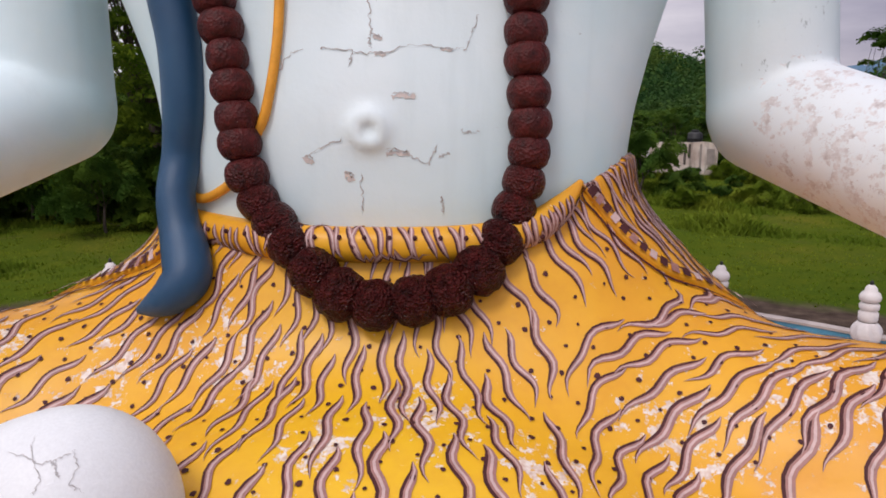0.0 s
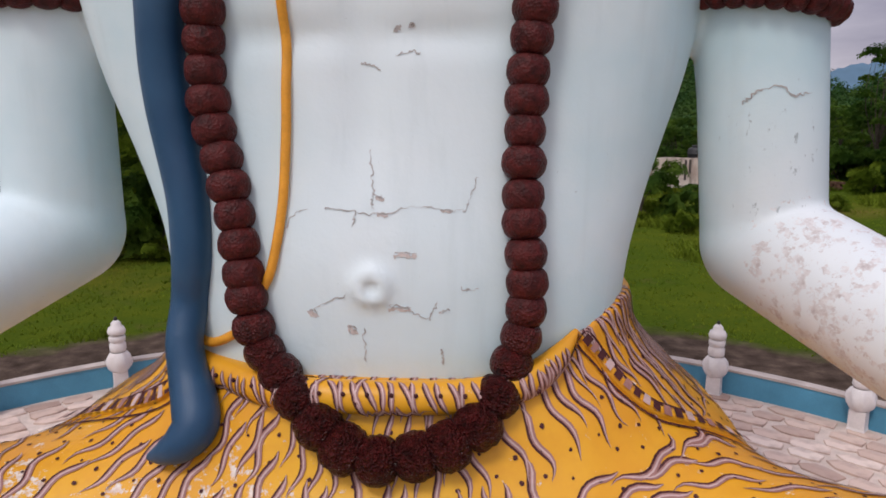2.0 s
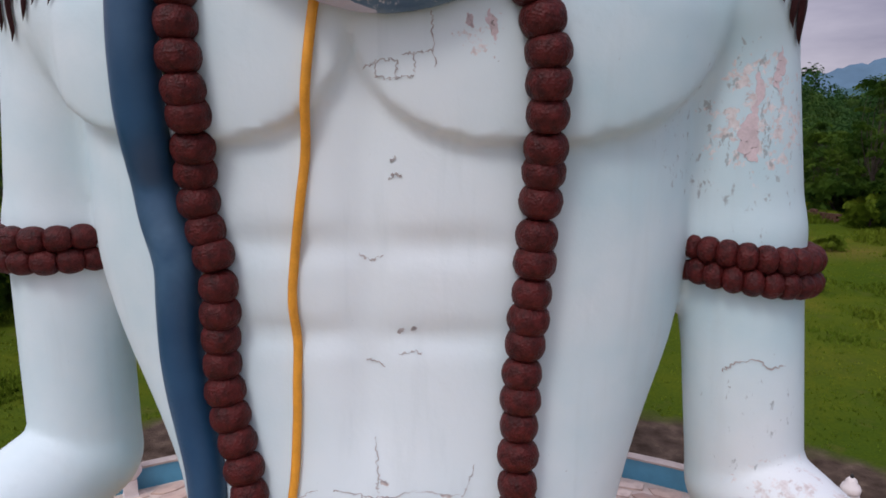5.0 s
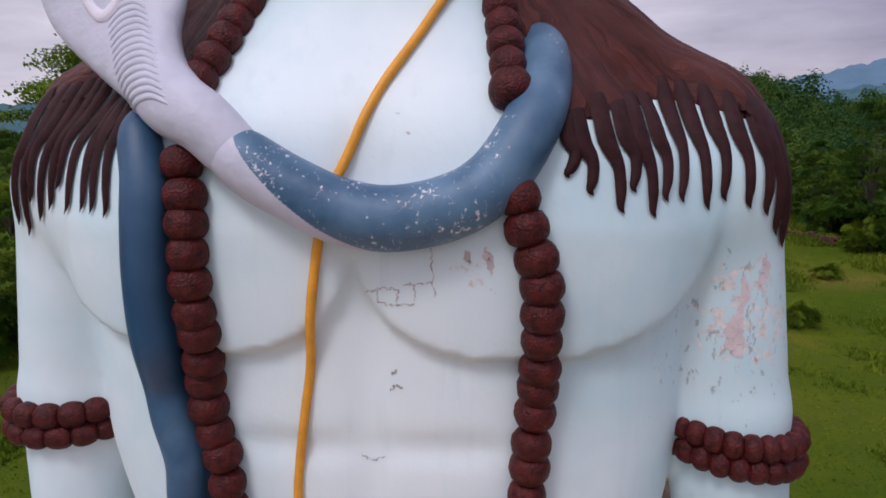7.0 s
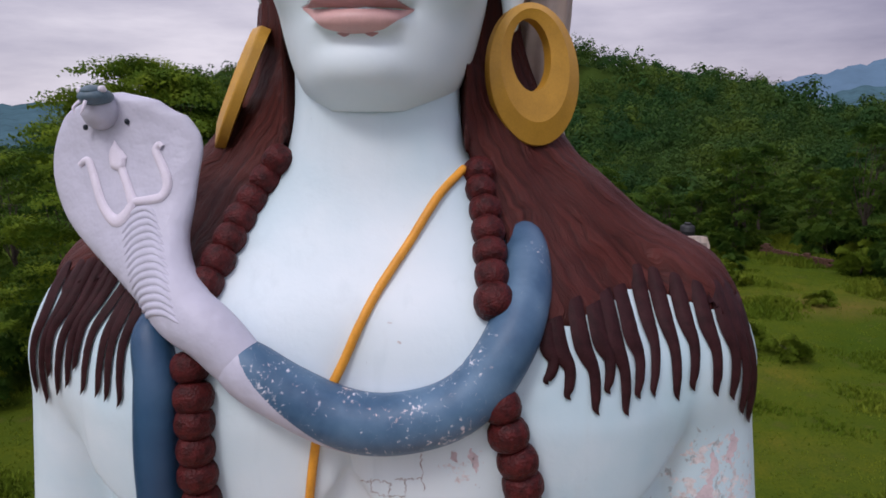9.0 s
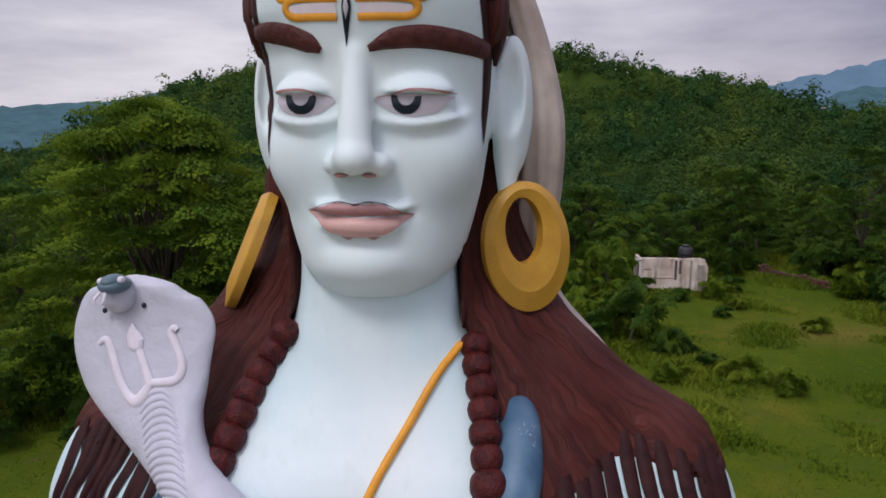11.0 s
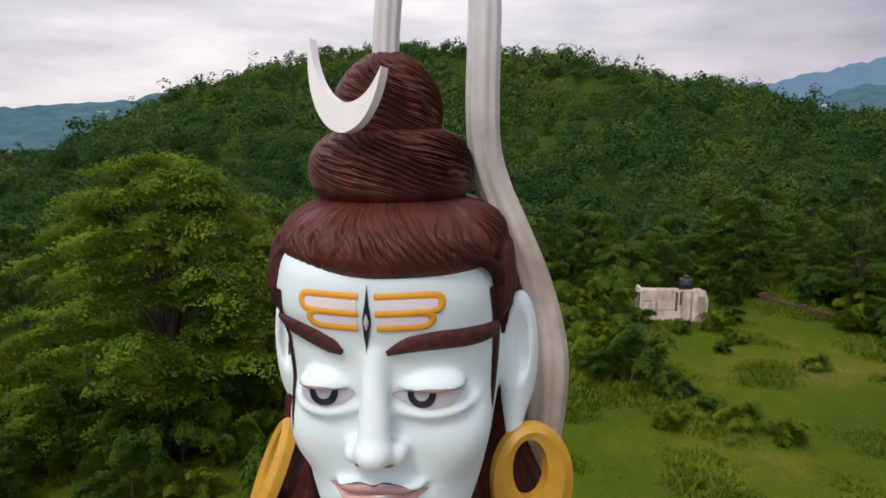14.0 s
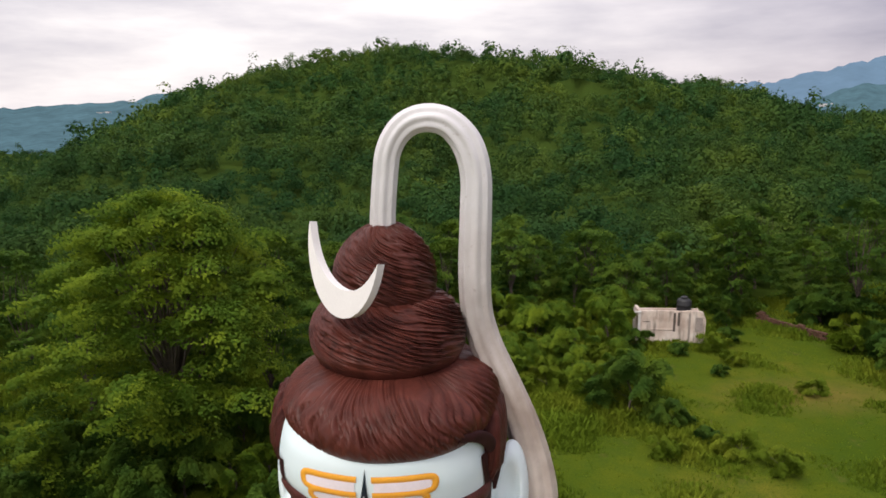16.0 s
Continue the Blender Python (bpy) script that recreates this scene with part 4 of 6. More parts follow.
LOW, HIGH, STEP = (-1.6, -1.55, 10.1), (1.6, 1.1, 13.2), 0.025
HEAD_V, HEAD_F = surface_nets(head_field(axes(LOW, HIGH, STEP)).astype(np.float32), LOW, STEP)
HEAD_F = mirror_faces(HEAD_F)
add(HEAD_V, HEAD_F, M_FACE)
FACE = tree_of((HEAD_V, HEAD_F))
for side in (-1, 1):
    def s(*pts):
        return [(side * u, w) for u, w in pts]

    def e(*pts):
        return [(u if side > 0 else -0.17 - (u - 0.13) * 0.82, w) for u, w in pts]
    # brows, sideburns, eyes
    brow = ((0.10, 12.075), (0.283, 12.145), (0.507, 12.165), (0.763, 12.142), (0.945, 12.107)) if side > 0 else ((0.25, 12.065), (0.34, 12.12), (0.50, 12.18), (0.66, 12.215), (0.85, 12.24))
    strip(FACE, s(*brow), (0.045, 0.145, 0.168, 0.168, 0.145) if side > 0 else (0.045, 0.14, 0.16, 0.155, 0.12), M_BROW, 0.004, 0.035, 40, 9)
    edge = ((0.93, 12.5), (0.955, 12.2), (0.95, 11.88), (0.935, 11.6), (0.928, 11.36)) if side > 0 else ((0.84, 12.5), (0.825, 12.2), (0.79, 11.88), (0.755, 11.6), (0.745, 11.25))
    strip(FACE, s(*edge), (0.075, 0.065, 0.06, 0.045, 0.0), M_STRAND, 0.008, 0.012, 36, 5)
    strip(FACE, e((0.13, 11.715), (0.28, 11.69), (0.43, 11.68), (0.58, 11.69), (0.72, 11.74)), (0.03, 0.145, 0.175, 0.13, 0.0), M_EYE, 0.006, 0, 30, 7)
    strip(FACE, e((0.145, 11.735), (0.40, 11.785), (0.60, 11.78), (0.73, 11.765)), (0.006, 0.014, 0.014, 0.004), M_LIPDARK, 0.01, 0, 24, 3)
    c0 = 0.37 if side > 0 else -0.42
    strip(FACE, [(c0 + 0.088 * math.cos(a), 11.735 + 0.092 * math.sin(a)) for a in [radians(k) for k in range(165, 376, 15)]], (0.045, 0.06, 0.065, 0.06, 0.045), M_IRIS, 0.011, 0, 30, 5)
    # forehead marks: two flat loops a side
    def mk(*pts):
        return [(-0.037 + (u if side > 0 else -0.93 * u), w) for u, w in pts]

    strip(FACE, mk((0.081, 12.493), (0.270, 12.493), (0.540, 12.489)), (0.10, 0.10, 0.08), M_TILAKIN, 0.006, 0, 16, 3)
    strip(FACE, mk((0.081, 12.341), (0.270, 12.341), (0.468, 12.337)), (0.10, 0.10, 0.08), M_TILAKIN, 0.006, 0, 16, 3)
    strip(FACE, mk((0.063, 12.553), (0.270, 12.558), (0.495, 12.553), (0.562, 12.525), (0.567, 12.466), (0.513, 12.424), (0.270, 12.420), (0.068, 12.415)), (0.054,) * 3, M_TILAK, 0.006, 0.008, 60, 5)
    strip(FACE, mk((0.090, 12.415), (0.414, 12.420), (0.491, 12.387), (0.491, 12.335), (0.423, 12.300), (0.270, 12.296), (0.077, 12.292)), (0.054,) * 3, M_TILAK, 0.008, 0.008, 50, 5)
    strip(FACE, s((0.05, 11.165), (0.10, 11.15), (0.15, 11.16)), (0.01, 0.05, 0.01), M_LIPDARK, 0.004, 0, 10, 5, (0, 1, 0.45))
strip(FACE, [(-0.025, 12.65), (-0.03, 12.5), (-0.036, 12.36), (-0.045, 12.23), (-0.05, 12.08)], (0.0, 0.03, 0.07, 0.04, 0.0), M_IRIS, 0.012, 0.01, 24, 5)
strip(FACE, [(-0.035, 12.43), (-0.037, 12.36), (-0.042, 12.28)], (0.0, 0.045, 0.0), M_EYE, 0.026, 0.008, 12, 5)
strip(FACE, [(-0.425, 10.872), (-0.19, 10.90), (-0.03, 10.886), (0.16, 10.897), (0.405, 10.845)], (0.005, 0.09, 0.085, 0.09, 0.005), M_LIPDARK, 0.006, 0.006, 40, 7)
strip(FACE, [(-0.42, 10.866), (-0.22, 10.782), (-0.03, 10.755), (0.18, 10.772), (0.40, 10.842)], (0.01, 0.135, 0.16, 0.135, 0.01), M_LIP, 0.006, 0.006, 40, 7)
strip(FACE, [(-0.43, 10.878), (-0.24, 10.935), (-0.13, 10.948), (-0.03, 10.932), (0.08, 10.948), (0.22, 10.930), (0.41, 10.850)], (0.003, 0.006, 0.006, 0.006, 0.003), M_BROW, 0.014, 0, 40, 3)


for u in (-0.11, 0.10):
    lump((u, -1.19, 11.165), (0.055, 0.06, 0.02), M_LIPDARK)
# the hair comes down round the temple
tube([(0.72, -0.98, 12.80), (0.87, -0.78, 12.735), (0.965, -0.60, 12.60), (1.02, -0.44, 12.40), (1.03, -0.36, 12.2), (1.02, -0.34, 12.0)], (0.03, 0.055, 0.065, 0.07, 0.06, 0.02), M_STRAND, 16, 0.45, n=40, up=(0.7, -0.7, 0))



# ---- hair ----
def hair_field(G):
    u, v, w = G
    au = np.abs(u)
    S = (au, v, w)
    bare = skin_field(G)
    inner = np.interp(w, (8.2, 8.45, 8.8, 9.2, 9.6, 9.9), (1.45, 1.40, 1.24, 1.06, 0.86, 0.74)).astype(np.float32)
    lower = 8.50 + 0.20 * (u < 0) + 0.16 * np.exp(-((au - 2.2) / 0.5) ** 2) - 0.75 * np.clip(v + 0.3, 0, 1.5) - 0.25 * np.clip(au - 2.85, 0, 1)
    thick = 0.085 * np.clip((w - lower) / 0.45, -1, 1)
    d = np.maximum(bare - thick, inner - au - np.clip(v - 0.1, 0, 1) * 6)
    d = np.maximum(d, lower - w)
    lock = blend(rod(S, (0.85, 0.35, 11.6), (0.92, 0.50, 10.2), 0.22, 0.40), rod(S, (0.92, 0.50, 10.2), (1.70, 0.12, 9.12), 0.42, 0.42), 0.3)
    lock = blend(lock, rod(S, (1.75, 0.08, 9.12), (2.55, -0.05, 8.6), 0.42, 0.42), 0.3)
    lock = blend(lock, rod(S, (0.86, 0.05, 10.3), (1.30, -0.45, 9.0), 0.16, 0.24), 0.25)
    d = blend(d, lock, 0.2)
    back = ball(G, (0, 0.30, 12.0), (1.05, 0.92, 1.35))
    back = blend(back, ball(G, (0, 0.55, 10.6), (1.1, 0.55, 1.6)), 0.3)
    back = blend(back, ball(S, (0.99, 0.0, 12.48), (0.15, 0.42, 0.42)), 0.08)
    # the tuft over the temple
    back = blend(back, ball(G, (0.965, -0.30, 12.50), (0.125, 0.28, 0.40)), 0.08)
    d = blend(d, back, 0.2)
    # combed grooves falling from the crown over the shoulders
    ang = np.arctan2(v - 0.3 + 0 * w, au - 0.4 + 0 * w)
    comb = np.sin(74 * ang + 3 * np.sin(2.2 * w) + 2 * np.sin(5 * au + 3 * v)) * 0.5 + np.sin(37 * ang + 2.3 * np.sin(1.7 * w + 1)) * 0.5
    return d + 0.014 * comb


LOW, HIGH, STEP = (-3.6, -1.6, 7.5), (3.6, 1.9, 13.5), 0.048
HAIR_V, HAIR_F = surface_nets(hair_field(axes(LOW, HIGH, STEP)).astype(np.float32), LOW, STEP)
HAIR_F = mirror_faces(HAIR_F)
add(HAIR_V, HAIR_F, M_HAIR)
DRESSED = tree_of((SKIN_V, SKIN_F), (CLOTH_V, CLOTH_F), (HAIR_V, HAIR_F))


def coil(centre, r, count, shear, depth, power=2.0, seg=420, rings=44, wave=0.0):
    """A roll of combed hair: grooves lean by shear on their way down."""
    vs = []
    for i in range(rings + 1):
        ph = -math.pi / 2 + math.pi * i / rings
        cz, cr = math.sin(ph), max(0.0, math.cos(ph)) ** (2 / power)
        for j in range(seg):
            th = 2 * math.pi * (j / seg - shear * cz / count)
            x = count * j / seg
            x += 0.6 * noise.noise(Vector((math.cos(th) * 1.3, math.sin(th) * 1.3, cz * 1.2 + centre[2]))) + wave * math.sin(3.2 * cz + 5 * th)
            x += 0.35 * noise.noise(Vector((math.cos(th) * 4, math.sin(th) * 4, cz * 3)))
            y = x * 2.7 + 1.2 * noise.noise(Vector((math.cos(th) * 2.2, math.sin(th) * 2.2, cz * 2 + 7)))
            g = 0.55 * abs((x % 1.0) - 0.5) * 2 + 0.6 * abs((y % 1.0) - 0.5) * 2
            dp = depth * max(0.0, min(1, (cz + 0.4) / 0.5))
            k = 1 - dp * g * g + 0.03 * noise.noise(Vector((math.cos(th) * 1.5, math.sin(th) * 1.5, cz + centre[0])))
            vs.append((centre[0] + r[0] * cr * math.cos(th) * k, centre[1] + r[1] * cr * math.sin(th) * k, centre[2] + r[2] * cz * (0.6 + 0.4 * k)))
    add(vs, grid_faces(rings + 1, seg, True), M_ROLL)


coil((0.06, -0.08, 12.855), (1.025, 1.21, 0.385), 50, 1.6, 0.052, 2.9, 1200, 40, 0.9)
coil((0.01, 0.03, 13.42), (0.755, 0.83, 0.40), 26, 7.0, 0.075, 3.3, 800, 72, 0.5)
coil((-0.02, 0.05, 13.93), (0.50, 0.54, 0.54), 16, 7.5, 0.085, 1.7, 520, 72, 0.4)
lump((-0.02, 0.05, 13.8), (0.4, 0.44, 0.4), M_ROLL)

# strands over the shoulders: root and tip of each
RIGHT_LOCKS = [(1.41, 8.43, 1.41, 8.17), (1.49, 8.41, 1.575, 8.05), (1.66, 8.43, 1.79, 7.92), (1.80, 8.45, 1.875, 8.06), (1.915, 8.42, 2.02, 7.88), (2.05, 8.46, 2.115, 7.985), (2.21, 8.54, 2.244, 7.967), (2.36, 8.52, 2.456, 7.903), (2.52, 8.52, 2.588, 7.963), (2.69, 8.48, 2.793, 7.903), (2.85, 8.48, 2.943, 7.842), (2.955, 8.44, 3.056, 7.676), (3.03, 8.40, 3.146, 7.556)]
LEFT_LOCKS = [(1.60, 8.55, 1.73, 7.79), (1.78, 8.60, 1.895, 7.853), (1.90, 8.62, 2.03, 7.87), (1.985, 8.60, 2.14, 7.876), (2.12, 8.62, 2.343, 7.84), (2.27, 8.60, 2.44, 8.02), (2.34, 8.60, 2.528, 7.86), (2.44, 8.58, 2.655, 7.76), (2.56, 8.54, 2.75, 7.90), (2.64, 8.52, 2.86, 7.62), (2.80, 8.45, 2.96, 7.70)]
for side, locks in ((1, RIGHT_LOCKS), (-1, LEFT_LOCKS)):
    for ru, rw, tu, tw in locks:
        du, dw = tu - ru, tw - rw
        bow = 0.03 + random.uniform(-0.008, 0.008)
        pts = [(ru - 0.25 * du - 0.02, rw - 0.55 * dw), (ru, rw), (ru + 0.40 * du + bow, rw + 0.35 * dw), (ru + 0.66 * du + bow * 0.5, rw + 0.68 * dw), (ru + 0.86 * du - bow * 0.4, rw + 0.88 * dw), (tu, tw)]
        wide = (0.13, 0.135, 0.088, 0.08, 0.055, 0.0) if side > 0 else (0.12, 0.10, 0.072, 0.06, 0.045, 0.0)
        strip(BODY, [(side * a, b) for a, b in pts], wide, M_STRAND, 0.02, 0.03, 38, 5)

# ---- crescent and water stream ----
E1 = Vector((0.80, -0.60, -0.18)).normalized()
E2 = Vector((0.10, 0.12, 1.0)).normalized()
EN = E1.cross(E2).normalized()
mid = Vector((-0.26, -0.66, 14.22))
vs, n = [], 40
for i in range(n):
    a = radians(175 + 180 * i / (n - 1))
    o = Vector((math.cos(a) * 0.44, math.sin(a) * 0.63))
    t = i / (n - 1)
    fat = 0.170 * math.sin(math.pi * t) ** 0.85 + 0.004
    q = o * (1 - fat / 0.45)
    vs.append([mid + E1 * p.x + E2 * (p.y + 0.17) + EN * d for p, d in ((o, -0.04), (q, -0.04), (q, 0.04), (o, 0.04))])
for k in range(4):
    add([r[j] for r in vs for j in (k, (k + 1) % 4)], grid_faces(n, 2), M_MOON)

tube([(-0.03, 0.02, 14.2), (-0.03, 0.0, 14.45), (0.0, -0.03, 14.8), (0.05, -0.06, 15.12), (0.18, -0.08, 15.32), (0.37, -0.1, 15.40), (0.58, -0.1, 15.36), (0.75, -0.09, 15.18), (0.83, -0.08, 14.9),
      (0.83, -0.05, 14.5), (0.82, 0.0, 14.0), (0.84, 0.08, 13.6), (0.93, 0.14, 13.25), (1.10, 0.2, 12.85), (1.28, 0.28, 12.4), (1.40, 0.36, 11.95), (1.46, 0.42, 11.5), (1.46, 0.5, 11.0), (1.42, 0.6, 10.4), (1.5, 0.72, 9.75), (1.95, 0.70, 9.23), (2.3, 0.62, 8.84)],
     (0.115, 0.11, 0.108, 0.108, 0.112, 0.115, 0.12, 0.13, 0.13, 0.135, 0.14, 0.14, 0.145, 0.15, 0.16, 0.185, 0.215, 0.22, 0.22, 0.22, 0.2, 0.2), M_STREAM, 56, 0.75, 8, 0.085, (0.1, -1, 0.15), 200)


# ---- earrings ----
def earring(centre, e1, hole_shift, e2=(0, 0, 1)):
    e1, e2 = Vector(e1).normalized(), Vector(e2).normalized()
    en = e1.cross(e2)
    if en.y > 0:
        en = -en
    prof = [(0, -0.05), (0, 0.075), (0.56, 0.10), (0.98, 0.045), (1, 0.03), (1, -0.05)]
    seg = 72
    for (s0, h0), (s1, h1) in zip(prof, prof[1:] + prof[:1]):
        vs = []
        for i in range(seg + 1):
            a = 2 * math.pi * i / seg
            hole = Vector((0.185 * math.cos(a) + hole_shift, 0.30 * math.sin(a) + 0.165))
            rim = Vector((0.425 * math.cos(a), 0.60 * math.sin(a)))
            for s, h in ((s0, h0), (s1, h1)):
                q = hole.lerp(rim, s)
                vs.append(Vector(centre) + e1 * q.x + e2 * q.y + en * h)
        add(vs, grid_faces(seg + 1, 2), M_GOLD)


earring((1.325, -0.07, 10.425), (0.92, 0.40, 0.13), -0.035, (-0.13, 0.0, 1.0))
earring((-1.30, 0.12, 10.32), (-0.30, 0.95, 0), -0.02, (0.42, 0.1, 1.0))

# ---- snakes ----
def on_body(points, out, tree=BODY):
    res = []
    for u, w in points:
        p, nn = drape(tree, u, w)
        res.append(tuple(p + nn * out))
    return res


tube(on_body([(-1.58, 8.60), (-1.565, 8.43), (-1.495, 8.15), (-1.49, 7.9), (-1.505, 7.55), (-1.514, 7.2), (-1.51, 6.95), (-1.525, 6.6), (-1.485, 6.33), (-1.412, 6.0), (-1.425, 5.68), (-1.438, 5.3), (-1.41, 4.98), (-1.36, 4.7), (-1.285, 4.33), (-1.268, 3.92), (-1.315, 3.58)], 0.06)
     + [(-1.36, -1.47, 3.30), (-1.31, -1.55, 3.07), (-1.24, -1.64, 2.90), (-1.20, -1.74, 2.76), (-1.28, -1.80, 2.65), (-1.40, -1.81, 2.58), (-1.53, -1.80, 2.53)],
     (0.05, 0.14, 0.165, 0.17, 0.172, 0.172, 0.17, 0.165, 0.165, 0.165, 0.165, 0.165, 0.165, 0.16, 0.155, 0.15, 0.14, 0.135, 0.145, 0.165, 0.165, 0.14, 0.095, 0.03), M_SNAKE, 26)
tube([(-0.98, -1.53, 8.49), (-0.77, -1.60, 8.31), (-0.475, -1.62, 8.13), (-0.11, -1.63, 7.965), (0.25, -1.63, 7.918), (0.65, -1.61, 8.005), (0.92, -1.54, 8.182), (1.13, -1.42, 8.488), (1.235, -1.17, 8.76), (1.25, -0.90, 8.99), (1.22, -0.60, 9.10), (1.16, -0.3, 9.08)],
     (0.12, 0.205, 0.215, 0.222, 0.222, 0.218, 0.21, 0.203, 0.20, 0.192, 0.18, 0.15), M_SNAKE, 150, under=(M_COBRA, 0.34), n=560)
HOOD = tube([(-0.62, -1.61, 8.22), (-0.80, -1.60, 8.335), (-1.03, -1.54, 8.535), (-1.27, -1.44, 8.67), (-1.47, -1.28, 8.84), (-1.64, -1.12, 9.03), (-1.77, -0.98, 9.25), (-1.89, -0.87, 9.52), (-1.96, -0.79, 9.78), (-2.0, -0.75, 10.02), (-2.01, -0.75, 10.18), (-2.015, -0.76, 10.27)],
            (0.15, 0.19, 0.212, 0.235, 0.255, 0.345, 0.49, 0.625, 0.665, 0.57, 0.37, 0.06), M_COBRA, 72, (0.95, 0.95, 0.95, 0.88, 0.78, 0.52, 0.32, 0.22, 0.18, 0.2, 0.28, 0.5), up=(-0.12, -1, 0.25), n=160)
HOODTREE = tree_of(HOOD)
ht = [(-2.305, 9.70), (-2.26, 9.735), (-2.215, 9.72), (-2.15, 9.583), (-2.07, 9.415), (-1.98, 9.315), (-1.905, 9.29), (-1.835, 9.345), (-1.785, 9.435), (-1.65, 9.452), (-1.565, 9.472), (-1.525, 9.535), (-1.535, 9.62), (-1.60, 9.74), (-1.645, 9.82), (-1.625, 9.865), (-1.59, 9.845)]
strip(HOODTREE, ht[:9], (0.045, 0.06, 0.07, 0.08, 0.085, 0.095, 0.09, 0.07), M_TRIDENT, 0.004, 0.022, 60, 7)
strip(HOODTREE, ht[8:], (0.06, 0.07, 0.075, 0.075, 0.07, 0.055, 0.05), M_TRIDENT, 0.004, 0.022, 60, 7)
strip(HOODTREE, [(-1.79, 9.43), (-1.855, 9.56), (-1.93, 9.70)], (0.085, 0.075, 0.07), M_TRIDENT, 0.005, 0.022, 20, 7)
strip(HOODTREE, [(-1.915, 9.68), (-1.95, 9.73), (-1.98, 9.80), (-1.995, 9.90)], (0.07, 0.165, 0.13, 0.0), M_TRIDENT, 0.006, 0.030, 24, 7)
# smooth belly folds below the trident
for k in range(15):
    f = k / 14
    cu, cw = -1.72 + 0.32 * f, 9.37 - 0.68 * f
    hw = 0.15 + 0.05 * f
    strip(HOODTREE, [(cu - hw, cw - 0.12), (cu - hw * 0.5, cw - 0.02), (cu + hw * 0.3, cw + 0.02), (cu + hw, cw - 0.03)], (0.02, 0.05, 0.055, 0.05, 0.02), M_COBRA, -0.012, 0.024, 20, 7)
lump((-2.10, -0.86, 10.12), (0.145, 0.15, 0.14), M_COBRA)
lump((-2.085, -0.94, 10.235), (0.125, 0.15, 0.07), M_COBRAHEAD)
lump((-2.09, -0.96, 10.275), (0.085, 0.12, 0.05), M_COBRAHEAD)
lump((-2.165, -1.0, 10.275), (0.028, 0.04, 0.03), M_TRIDENT)
lump((-2.0, -0.99, 10.29), (0.028, 0.04, 0.03), M_TRIDENT)
lump((-2.215, -0.90, 10.0), (0.020, 0.02, 0.024), M_IRIS)
lump((-1.885, -0.88, 10.045), (0.020, 0.02, 0.024), M_IRIS)
tube([(-2.14, -1.07, 10.20), (-2.17, -1.11, 10.15), (-2.155, -1.12, 10.11)], (0.013, 0.011, 0.004), M_TRIDENT, 8)
tube([(-2.09, -1.08, 10.20), (-2.09, -1.12, 10.14), (-2.11, -1.13, 10.10)], (0.013, 0.011, 0.004), M_TRIDENT, 8)

# ---- garlands, cords, armbands ----
LONG = [(-1.25, 8.40), (-1.185, 8.16), (-1.17, 7.80), (-1.178, 7.40), (-1.14, 7.0), (-1.20, 6.67), (-1.16, 6.28), (-1.075, 6.05), (-1.065, 5.80), (-1.087, 5.42), (-1.078, 5.01), (-0.98, 4.63), (-0.89, 4.24), (-0.83, 3.86), (-0.78, 3.45), (-0.685, 3.24), (-0.52, 3.03), (-0.35, 2.86), (-0.20, 2.73), (-0.05, 2.63), (0.13, 2.595),
        (0.346, 2.615), (0.60, 2.68), (0.79, 2.79), (0.93, 2.97), (1.03, 3.22), (1.10, 3.47), (1.122, 3.70), (1.10, 4.09), (1.073, 4.53), (1.095, 4.95), (1.103, 5.32), (1.157, 5.68), (1.178, 6.06), (1.208, 6.42), (1.24, 6.85), (1.242, 7.20), (1.235, 7.45), (1.195, 7.63), (1.115, 7.82), (1.06, 8.02), (1.02, 8.25)]
string_of_beads(LONG, 0.148, 0.206, 0.58, lambda p: 1.0 + 0.22 * max(0, min(1, (3.3 - p[2]) / 0.5)))
string_of_beads([(-0.66, 9.78), (-0.76, 9.66), (-0.86, 9.50), (-0.98, 9.30), (-1.06, 9.08), (-1.14, 8.86), (-1.24, 8.62)], 0.13, 0.205, 0.55, tree=DRESSED)
string_of_beads([(0.82, 9.66), (0.86, 9.45), (0.92, 9.25), (0.96, 9.02), (0.99, 8.80), (1.02, 8.62)], 0.13, 0.195, 0.55, lambda p: 1.0 + 0.2 * max(0, min(1, (9.0 - p[2]) / 0.3)), tree=DRESSED)


def cord(points, r=0.035):
    tube(on_body(points, r * 0.7), (r,) * 3, M_ROPE, 12, n=len(points) * 10)


cord([(0.74, 9.66), (0.56, 9.46), (0.36, 9.13), (0.16, 8.82), (0.03, 8.57), (-0.08, 8.33), (-0.2, 8.08), (-0.26, 7.85), (-0.30, 7.65), (-0.36, 7.23), (-0.40, 6.81), (-0.46, 6.42), (-0.52, 6.02), (-0.545, 5.72), (-0.53, 5.40), (-0.535, 5.1), (-0.54, 4.82), (-0.565, 4.33), (-0.64, 3.9), (-0.72, 3.72), (-0.88, 3.45), (-1.02, 3.33), (-1.2, 3.26), (-1.4, 3.3)])


def armband(a, b, w, tilt, n, r):
    a, b = Vector(a), Vector(b)
    t = (w - a.z) / (b.z - a.z)
    c = a.lerp(b, t)
    for row, dz in ((0, 0.10), (1, -0.09)):
        for k in range(n):
            th = 2 * math.pi * (k + 0.4 * row) / n
            p = c + Vector((math.cos(th) * r, math.sin(th) * r, dz + tilt * math.cos(th)))
            bead(p, (-math.sin(th), math.cos(th), 0), 0.112, 3.7 * r / n)


armband((-2.76, -0.28, 7.9), (-2.92, -0.3, 6.1), 5.95, 0.0, 17, 0.515)
armband((2.72, -0.28, 7.9), (2.96, -0.3, 6.1), 5.87, -0.06, 24, 0.53)

